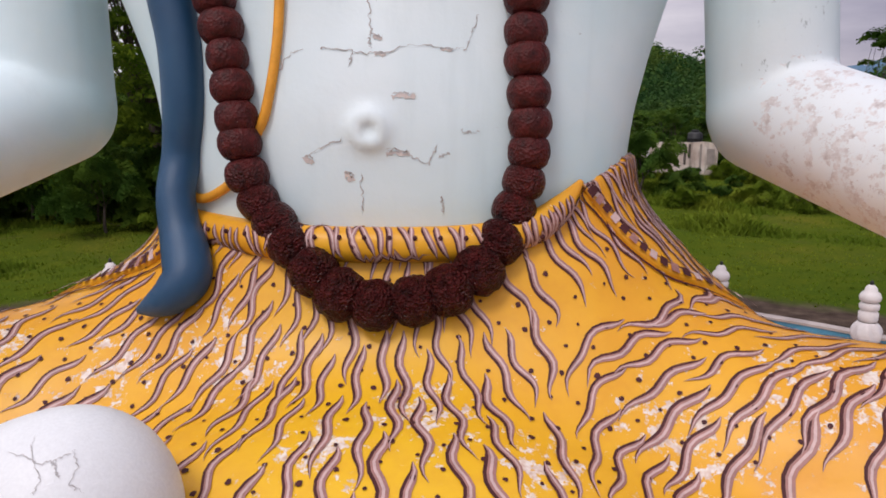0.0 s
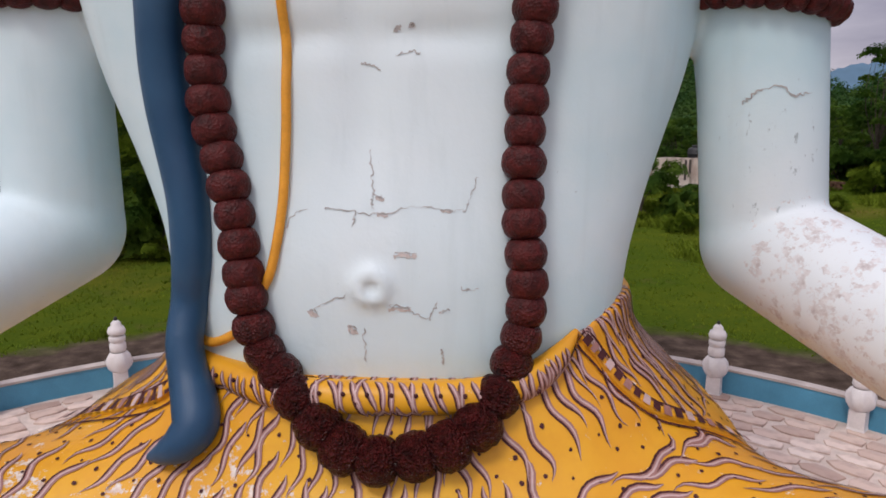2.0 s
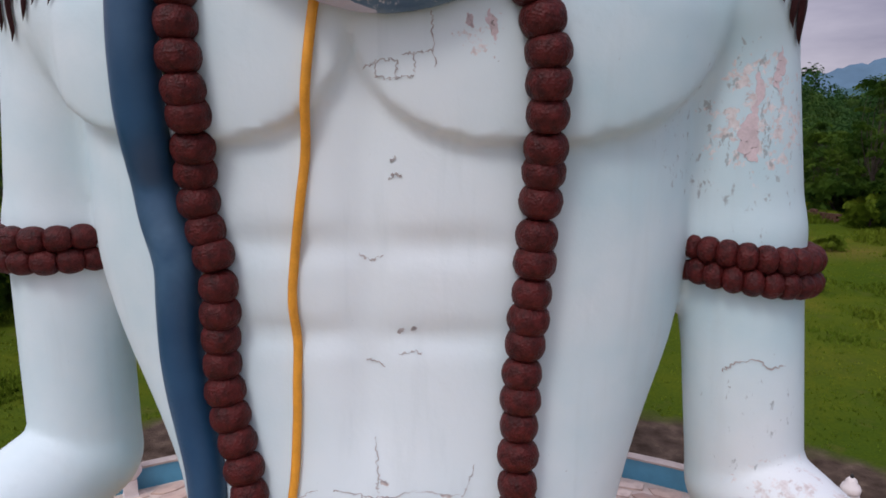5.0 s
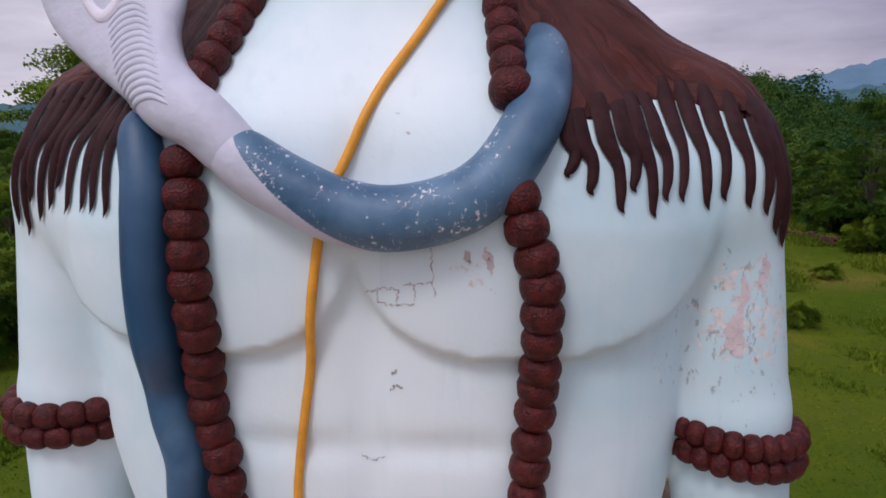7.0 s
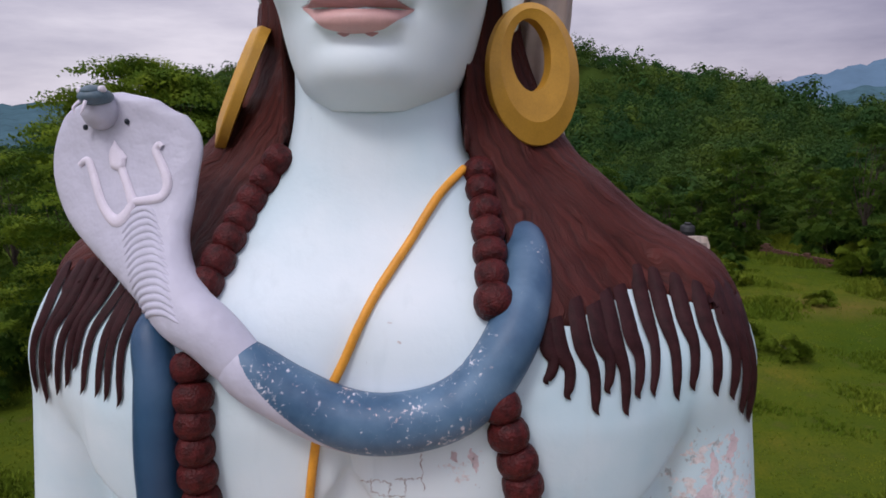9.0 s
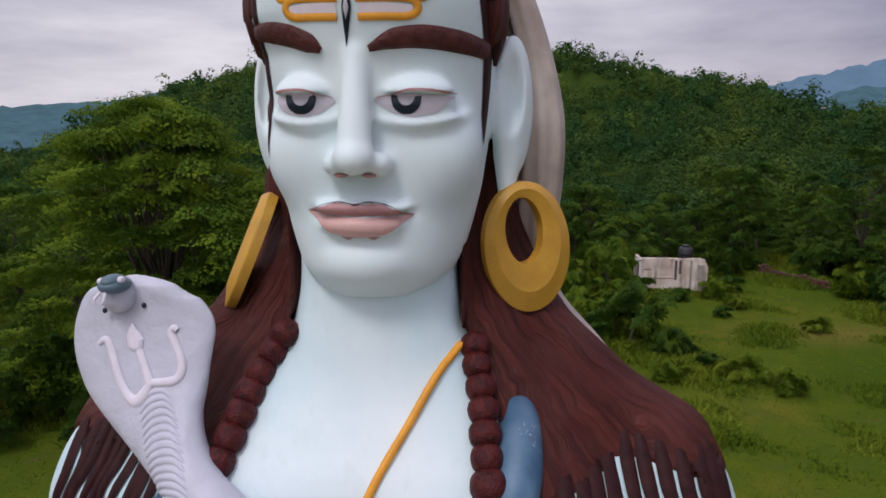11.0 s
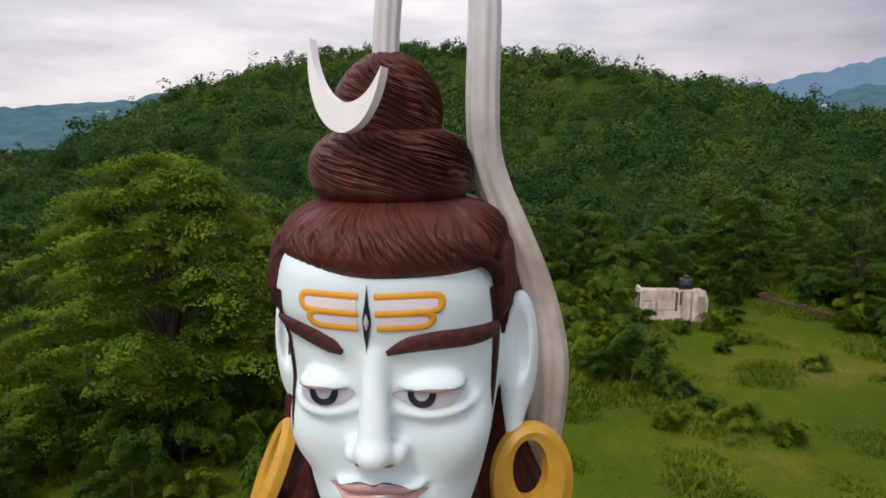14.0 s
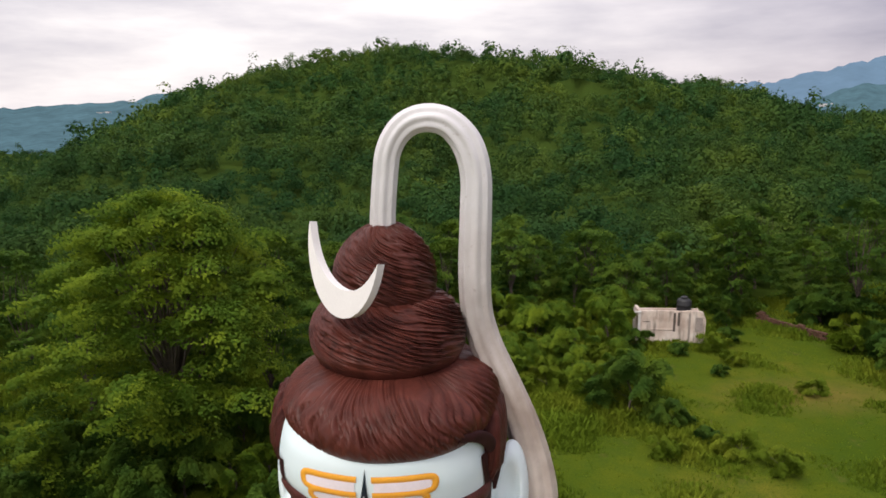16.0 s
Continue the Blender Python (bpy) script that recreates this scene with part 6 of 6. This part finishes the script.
# rows of trees along the far side of the field
for row, (y0, x0, x1, gap) in enumerate(((52.6, -3.5, 40.0, 4.4), (57.2, -14.0, 41.0, 5.2), (62.0, -26.0, 40.0, 6.6))):
    for k in range(int((x1 - x0) / gap) + 1):
        wood_edge.append((x0 + gap * k + RS.uniform(-1, 1), y0 + RS.uniform(-1.2, 1.2)))
for k, (x, y) in enumerate(wood_edge):
    s = RS.uniform(0.75, 1.15) if k < 16 else RS.uniform(0.58, 0.86)
    ob = copy_thing(kinds[(k * 7 + k // 3) % 4], Matrix())
    put(ob, x, y, RS.uniform(0, 6.28), s)


def bush(label, seed, tall, wide, per=420, leaf=0.16, m=None):
    rs = np.random.RandomState(seed)
    top = tagged(new("bush"), label, "bush")
    q, mids = crown(rs, tall * 0.1, tall * 0.85, wide * 0.5, 18, per * 3 // 2, leaf * 0.38, 0.8)
    v, f = limbs(rs, tall * 0.3, 0.05, mids[:6])
    part_mesh("stem", mesh_of("stem", v, f, M_BARK), top)
    part_mesh("foliage", quads_of("foliage", q, m or M_BUSH), top)
    return top


BUSHES = [bush("dark green leafy bush in the field", 31, 2.6, 3.2, 660, 0.185), bush("low green shrub in tall grass", 32, 1.4, 2.2, 520, m=M_EDGE), bush("yellow-green weedy shrub in tall grass", 33, 1.1, 2.0, 420, 0.13, M_BLADE), bush("bright green leafy shrub at the foot of the tree", 34, 2.2, 2.6, 520, 0.17, M_LEAF)]
spots = [(3, -8.9, 26.6, 1.25), (3, -7.6, 27.6, 0.8), (0, 9.8, 33.8, 1.25), (0, 11.2, 32.0, 0.7), (3, 8.0, 36.5, 0.9), (2, 13.5, 29.0, 1.0), (1, 12.3, 30.3, 0.7), (2, 14.6, 27.5, 1.0), (2, 10.0, 29.0, 0.9), (1, 19.3, 44.8, 0.9), (0, 20.6, 48.5, 0.9), (0, 27.5, 42.0, 0.9),
         (1, 15.3, 42.6, 0.6), (2, 18.0, 41.0, 0.8), (1, 16.5, 39.0, 0.5), (2, 20.5, 36.0, 0.8), (1, 12.9, 44.0, 1.0), (2, 17.6, 43.4, 1.1), (0, -10.2, 26.8, 0.8), (0, -13.2, 27.4, 0.9)]


def overgrow(picks, xs, ys, count, sizes):
    """Bushes of the kinds picked, strewn over a patch without crowding."""
    rs, done = np.random.RandomState(int(xs[0] * 7 + ys[0]) % 900 + 3), []
    for k in range(count * 12):
        x, y, s = rs.uniform(*xs), rs.uniform(*ys), rs.uniform(*sizes)
        if len(done) < count and all(math.hypot(x - q[0], y - q[1]) > 1.25 * s for q in done):
            done.append((x, y))
            spots.append((picks[rs.randint(len(picks))], x, y, s))


overgrow((0, 0, 1, 2), (-22, -5.5), (22.4, 31.5), 24, (0.9, 1.25))
overgrow((0, 1, 2), (-5.5, 1.5), (29, 42), 8, (0.9, 1.2))
overgrow((2, 2, 3, 2, 3), (3, 11), (34.5, 45), 17, (0.9, 1.4))
overgrow((3, 2, 2), (4, 12), (45.5, 50), 9, (1.2, 1.8))
overgrow((2, 2, 2, 1), (26.5, 36), (38, 48), 17, (1.5, 2.1))
used = set()
for k, x, y, s in spots:
    ob = BUSHES[k] if k not in used else copy_thing(BUSHES[k], Matrix())
    used.add(k)
    put(ob, x, y, RS.uniform(0, 6.28), s * RS.uniform(0.9, 1.1))


def hill_wood():
    """The far woods: thousands of lobed crowns as one sheet of leaves; slopes turned away from the terrace stay bare."""
    pts = []
    y = 55.0
    while y < 900:
        step = 3.5 + y * 0.0078
        for x in np.arange(-0.67 * y - 12, (0.67 * y + 12) if y < 640 else -0.3 * y, step):
            pts.append((x + RS.uniform(-0.75, 0.75) * step, y + RS.uniform(-1.0, 1.0) * step))
        y += step
    p = np.array(pts)
    clear = fuzz(p[:, 0], p[:, 1], 55, 9) + 0.5 * fuzz(p[:, 0], p[:, 1], 17, 12)
    p = p[(clear < 2.2) & ((p[:, 1] > 58) | (np.abs(p[:, 0] - 10) > 34))]
    z = height(p[:, 0], p[:, 1])
    rise = (z + 9 - 16.5) / p[:, 1]
    seen = np.ones(len(p), bool)
    for f in np.linspace(0.3, 0.985, 40):
        seen &= rise > (height(p[:, 0] * f, p[:, 1] * f) + 1.0 - 16.5) / (p[:, 1] * f)
    p, z = p[seen], z[seen]
    low = fuzz(p[:, 0], p[:, 1], 38, 30)
    out, tones = [], []
    drift = fuzz(p[:, 0], p[:, 1], 45, 41)
    for k in range(len(p)):
        d = p[k, 1]
        n = 620 if d < 90 else (360 if d < 150 else (200 if d < 240 else 120))
        # crowns get darker towards the foot of the hill
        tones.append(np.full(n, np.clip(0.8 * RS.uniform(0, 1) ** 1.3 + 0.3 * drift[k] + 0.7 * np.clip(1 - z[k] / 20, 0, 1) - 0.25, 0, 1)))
        r = RS.uniform(1.5, 3.3) * (1.2 if d > 200 else 1.0) * (1.5 if RS.uniform() < 0.07 and d > 110 else 1.0) * (0.7 if low[k] > 0.45 else 1.0)
        tall = r * (RS.uniform(1.5, 2.8) if d > 110 else RS.uniform(1.4, 2.1))
        box = np.array((r, r * RS.uniform(0.8, 1.2), tall * 0.55))
        mid = np.array((p[k, 0], p[k, 1], z[k] + tall * 0.42))
        lobes = RS.normal(size=(6, 3)) * np.array((0.34, 0.34, 0.30))
        wide = RS.uniform(0.38, 0.72, 6)
        which = RS.randint(0, 6, n)
        q = RS.normal(size=(n, 3))
        q /= np.linalg.norm(q, axis=1)[:, None]
        q[:, 2] = np.abs(q[:, 2]) * 1.1 - 0.2
        c = mid + (lobes[which] + q * (wide[which] * RS.uniform(0.7, 1.12, n))[:, None]) * box
        size = r * (0.088 if n > 500 else (0.115 if n > 300 else (0.155 if n > 150 else 0.20)))
        out.append(leaves(c, q + np.array((0, 0, 0.3)) + RS.normal(size=(n, 3)) * 0.16, size * 1.12, RS, 1.3))
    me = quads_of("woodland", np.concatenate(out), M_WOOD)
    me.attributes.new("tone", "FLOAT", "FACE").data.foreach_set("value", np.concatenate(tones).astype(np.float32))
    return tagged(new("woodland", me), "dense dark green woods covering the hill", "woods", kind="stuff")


hill_wood()


def grass():
    """Tufts over the field, short near the terrace and rank farther out."""
    n = 190000
    x, y = RS.uniform(-30, 40, n), 14 + 40 * RS.uniform(0, 1, n) ** 1.3
    r = np.hypot(x - PLAZA[0], y - PLAZA[1])
    rank = np.clip(fuzz(x, y, 10, 20) * 0.8 + fuzz(x, y, 3.5, 21) * 0.5 + np.clip((y - 26) / 18, -0.3, 0.5) + 0.8 * np.clip((8.5 - x) / 3, 0, 1) * np.clip((y - 23) / 3, 0, 1) * (x > -4) + 0.9 * np.exp(-((x - 12.5) / 2.2) ** 2 - ((y - 29.5) / 3) ** 2) - 1.1 * np.exp(-((x - 19) / 5) ** 2 - ((y - 37.5) / 5.5) ** 2), 0, 1.6)
    keep = (r > 13.6) & (RS.uniform(0, 1, n) < 0.10 + 0.75 * rank)
    x, y, rank = x[keep], y[keep], rank[keep]
    z = height(x, y)
    n = len(x)
    out = []
    for b in range(3):
        th = RS.uniform(0, 6.28, n)
        tall = (0.05 + 0.34 * rank * RS.uniform(0.4, 1.2, n))
        w = 0.03 + 0.05 * rank
        px, py = x + RS.normal(size=n) * 0.08, y + RS.normal(size=n) * 0.08
        c, s = np.cos(th), np.sin(th)
        lx, ly = RS.normal(size=n) * tall * 0.4, RS.normal(size=n) * tall * 0.4
        out.append(np.stack([np.stack([px - c * w, py - s * w, z - 0.02], 1), np.stack([px + c * w, py + s * w, z - 0.02], 1),
                             np.stack([px + lx + c * w * 0.3, py + ly + s * w * 0.3, z + tall], 1), np.stack([px + lx - c * w * 0.3, py + ly - s * w * 0.3, z + tall], 1)], 1))
    return tagged(new("grass", quads_of("grass", np.concatenate(out), M_BLADE)), "rough green field grass in tufts", "grass", kind="stuff")


grass()

# ---------------- pump house, tank, ruins ----------------
def stained_plaster():
    m, n, l, b = material("stained_whitewash", 0.85, 0, 0.2)
    co = objco(n)
    c = ramp(n, l, noise_tex(n, l, co, 0.9, 5), (0.3, (0.44, 0.33, 0.27)), (0.6, (0.66, 0.57, 0.50)), (0.8, (0.76, 0.71, 0.66)))
    st = node(n, l, "ShaderNodeMapping", {"Vector": co, "Scale": (2.2, 2.2, 0.35)}).outputs[0]
    c = mix(n, l, ramp(n, l, noise_tex(n, l, st, 1.4, 6), (0.5, 0.0), (0.72, 0.85)), c, (0.16, 0.13, 0.11))
    c = mix(n, l, ramp(n, l, noise_tex(n, l, co, 6.0, 6, 0.7), (0.6, 0.0), (0.66, 0.7)), c, (0.30, 0.22, 0.19))
    l.new(c, b.inputs["Base Color"])
    bump(n, l, b, noise_tex(n, l, co, 7.0, 6), 0.6, 0.03)
    return m


M_PLASTER = stained_plaster()
M_SLAB = plain("weathered_roof_cement", (0.34, 0.29, 0.26), 0.9, 0.2, 1.5, 0.5)
M_STAIN = plain("dark_damp_stain", (0.10, 0.08, 0.07), 0.9, 0.25, 4.0, 0.4)
M_TANK = plain("black_plastic_tank", (0.018, 0.019, 0.02), 0.45, 0.15, 6.0, 0.15)
M_BRICK = plain("weathered_red_brick", (0.10, 0.048, 0.030), 0.9, 0.3, 4.0, 0.6)
M_PIPE = plain("white_pipe", (0.62, 0.60, 0.58), 0.5, 0.08, 6.0, 0.1)


def box(lo, hi, inset=0.012):
    """A box with chamfered upright and top edges."""
    bm = bmesh.new()
    bmesh.ops.create_cube(bm, size=1)
    bmesh.ops.scale(bm, vec=[b - a for a, b in zip(lo, hi)], verts=bm.verts)
    bmesh.ops.translate(bm, vec=[(a + b) / 2 for a, b in zip(lo, hi)], verts=bm.verts)
    if inset:
        bmesh.ops.bevel(bm, geom=list(bm.edges), offset=inset, segments=1, affect="EDGES")
    return bm


def part(name, bm, m, parent, label=""):
    me = bpy.data.meshes.new(name)
    bm.to_mesh(me)
    bm.free()
    me.materials.append(m)
    return part_mesh(name, me, parent, label)


def pump_house():
    top = tagged(new("pump_house"), "small derelict whitewashed pump house with stained walls", "hut")
    top.matrix_world = Matrix.Translation((13.23, 45.06, -0.14)) @ Matrix.Rotation(math.atan2(-0.31, 4.43), 4, "Z")
    W, D, H = 4.43, 1.9, 2.36
    # front with its chipped, sloping right shoulder
    bm = bmesh.new()
    prof = [(0, -0.2), (W, -0.2), (W, 1.75), (W - 0.22, H - 0.06), (W - 0.9, H), (2.9, H - 0.05), (1.3, H), (0.5, H - 0.04), (0, H)]
    f0 = [bm.verts.new((x, 0, z)) for x, z in prof]
    f1 = [bm.verts.new((x, 0.2, z)) for x, z in prof]
    bm.faces.new(f0)
    bm.faces.new(f1[::-1])
    for i in range(len(prof)):
        bm.faces.new((f0[i], f1[i], f1[(i + 1) % len(prof)], f0[(i + 1) % len(prof)]))
    bmesh.ops.recalc_face_normals(bm, faces=bm.faces)
    part("front_wall", bm, M_PLASTER, top)
    part("side_wall", box((0, 0.205, -0.2), (0.2, D - 0.205, H - 0.1)), M_PLASTER, top)
    part("side_wall", box((W - 0.2, 0.205, -0.2), (W, D - 0.205, 1.75)), M_PLASTER, top)
    part("back_wall", box((0, D - 0.2, -0.2), (W, D, H - 0.35)), M_PLASTER, top)
    part("roof_slab", box((0.205, 0.205, H - 0.62), (W - 0.205, D - 0.205, H - 0.5)), M_STAIN, top, "damp overgrown roof slab")
    part("corner_pier", box((-0.06, -0.05, -0.2), (0.10, -0.004, H)), M_PIPE, top, "pale plaster corner pier")
    part("ledge", box((0.12, -0.05, 1.02), (2.3, -0.004, 1.08)), M_PLASTER, top)
    part("ledge", box((0.25, -0.03, 1.55), (0.75, -0.004, 1.60)), M_STAIN, top, "dark crack in the plaster")
    part("damp_stain", box((2.28, -0.012, 0.9), (2.44, -0.004, 2.2), 0.004), M_STAIN, top, "dark vertical damp streak")
    part("damp_stain", box((2.56, -0.012, 1.3), (2.72, -0.004, 2.22), 0.004), M_STAIN, top, "dark damp streak below the roof")
    part("damp_stain", box((3.28, -0.012, 0.1), (3.42, -0.004, 2.2), 0.004), M_SLAB, top, "brown rust streak below the tank")
    part("bare_brick", box((3.75, -0.014, 0.9), (4.25, -0.004, 1.9), 0.004), M_SLAB, top, "patch of bare brick at the end bay")
    part("roof_spout", box((-0.32, -0.12, H - 0.14), (0.12, -0.055, H - 0.04)), M_PIPE, top, "pale roof spout")
    return top


pump_house()


def water_tank():
    top = tagged(new("water_tank"), "black plastic water tank on the pump house roof", "water tank")
    v, f = lathe([(0.40, 0.0), (0.42, 0.03), (0.42, 0.22), (0.435, 0.24), (0.435, 0.27), (0.42, 0.29), (0.42, 0.48), (0.435, 0.50), (0.435, 0.53), (0.42, 0.55), (0.42, 0.72), (0.36, 0.80), (0.20, 0.85), (0.18, 0.86)], 28)
    part_mesh("tank_body", mesh_of("tank_body", v, f, M_TANK), top)
    v, f = lathe([(0.17, 0.86), (0.21, 0.865), (0.21, 0.91), (0.19, 0.94), (0.02, 0.95)], 24)
    part_mesh("lid", mesh_of("lid", v, f, M_TANK), top)
    top.matrix_world = Matrix.Translation((16.5, 45.85, 1.725)) @ Matrix.Diagonal((1.15, 1.15, 1.3, 1))
    return top


water_tank()


def ruined_wall(a, b, label):
    """A broken run of brick, lower towards its ends."""
    top = tagged(new("ruined_wall"), label, "wall")
    rs = np.random.RandomState(8)
    a, b = np.array(a), np.array(b)
    L = np.linalg.norm(b - a)
    bm0 = box((0, 0, 0), (0.40, 0.28, 0.15), 0.012)
    me = bpy.data.meshes.new("stone_block")
    bm0.to_mesh(me)
    bm0.free()
    me.materials.append(M_BRICK)
    n = int(L / 0.42)
    ang = math.atan2(*(b - a)[::-1])
    for i in range(n):
        for c in range(3 + int(4.2 * abs(noise.noise(Vector((i * 0.3, 1.5, 0)))) + rs.uniform(0, 1.3))):
            q = a + (b - a) * (i + 0.5 * (c % 2)) / n
            o = part_mesh("brick", me, top)
            o.matrix_basis = Matrix.Translation((q[0], q[1], float(height(q[0], q[1])) + 0.155 * c)) @ Matrix.Rotation(ang + rs.uniform(-0.06, 0.06), 4, "Z")
    return top


ruined_wall((22.9, 48.9), (25.6, 44.7), "low ruined red-brown brick wall in the grass")


def far_house(x, y, w, d, h, label, wall, z=None, roof=None):
    top = tagged(new("house"), label, "house")
    part("wall", box((-w / 2, -d / 2, -0.5), (w / 2, d / 2, h), 0.03), wall, top)
    part("roof", box((-w / 2 - 0.2, -d / 2 - 0.2, h + 0.004), (w / 2 + 0.2, d / 2 + 0.2, h + 0.25), 0.03), roof or M_SLAB, top)
    for k in (-0.25, 0.25):
        part("window", box((w * k - 0.5, -d / 2 - 0.03, h * 0.4), (w * k + 0.5, -d / 2 - 0.004, h * 0.4 + 1.1), 0.01), M_BLACK, top, "dark window opening")
    top.matrix_world = Matrix.Translation((x, y, float(height(x, y)) if z is None else z))


far_house(-44.9, 69.0, 2.6, 3.0, 1.1, "small reddish house among the trees", M_BRICK, roof=M_BRICK)
for x, y, w, z in ((-600, 1230, 9, 14), (-586, 1228, 6, 15), (-612, 1236, 6, 13)):
    far_house(x, y, w, 8, 5, "white far house on the wooded ridge", M_POST, z)
for x, y, w, z in ((762, 1420, 12, 22), (782, 1421, 9, 23), (800, 1419, 12, 22), (820, 1422, 8, 22), (842, 1418, 14, 21)):
    far_house(x, y, w, 8, 5, "white far village house at the mountain foot", M_POST, z)

# ---------------- terrace paving, stone by stone ----------------
disc_v = [(PLAZA[0], PLAZA[1], -0.012)] + [(PLAZA[0] + PLAZA_R * math.cos(2 * math.pi * k / 96), PLAZA[1] + PLAZA_R * math.sin(2 * math.pi * k / 96), -0.012) for k in range(96)]
TERRACE = tagged(new("pavement", mesh_of("pavement", disc_v, [(0, 1 + k, 1 + (k + 1) % 96) for k in range(96)], M_JOINT, False)), "round terrace paved with pinkish natural stone slabs", "paving", kind="structure")


def slab(rs, w, d):
    """One rough flat stone, its outline broken, about w along and d across."""
    n = 9
    ring = []
    for k in range(n):
        a = 2 * math.pi * (k + rs.uniform(-0.25, 0.25)) / n
        q = max(abs(math.cos(a)) / (w / 2), abs(math.sin(a)) / (d / 2))
        r = 1 / q * rs.uniform(0.86, 1.0)
        ring.append((r * math.cos(a), r * math.sin(a)))
    h = rs.uniform(0.010, 0.028)
    vs = [(x, y, -0.02) for x, y in ring] + [(x * 0.985, y * 0.985, h * 0.7) for x, y in ring] + [(x * 0.94, y * 0.94, h) for x, y in ring]
    fs = [(j, (j + 1) % n, n + (j + 1) % n, n + j) for j in range(n)] + [(n + j, n + (j + 1) % n, 2 * n + (j + 1) % n, 2 * n + j) for j in range(n)] + [tuple(range(2 * n, 3 * n))]
    return vs, fs


PR = np.random.RandomState(14)
stone_shapes = []
for k in range(14):
    v, f = slab(PR, PR.uniform(0.50, 0.74), PR.uniform(0.30, 0.35))
    stone_shapes.append(mesh_of("paving_stone", v, f, M_STONE, False))
rest_v, rest_f = [], []
row_r = 10.02
laid = 0
while row_r > 0.4:
    n = max(5, int(2 * math.pi * row_r / 0.62))
    for k in range(n):
        a = 2 * math.pi * (k + PR.uniform(-0.15, 0.15) + 0.5 * (int(row_r * 10) % 2)) / n
        x, y = PLAZA[0] + row_r * math.cos(a), PLAZA[1] + row_r * math.sin(a)
        turn = a + math.pi / 2 + PR.uniform(-0.12, 0.12)
        if row_r > 7.2 and radians(38) < a % (2 * math.pi) < radians(146) and laid < 300:
            o = part_mesh("paving_stone", stone_shapes[PR.randint(14)], TERRACE)
            o.matrix_basis = Matrix.Translation((x, y, 0)) @ Matrix.Rotation(turn, 4, "Z")
            laid += 1
        else:
            v, f = slab(PR, PR.uniform(0.50, 0.66), PR.uniform(0.29, 0.35))
            c, s = math.cos(turn), math.sin(turn)
            k0 = len(rest_v)
            rest_v += [(x + c * p - s * q, y + s * p + c * q, z) for p, q, z in v]
            rest_f += [tuple(i + k0 for i in g) for g in f]
    row_r -= 0.345
tagged(part_mesh("paving_stone_field", mesh_of("paving_stone_field", rest_v, rest_f, M_STONE, False), TERRACE), kind="stuff")
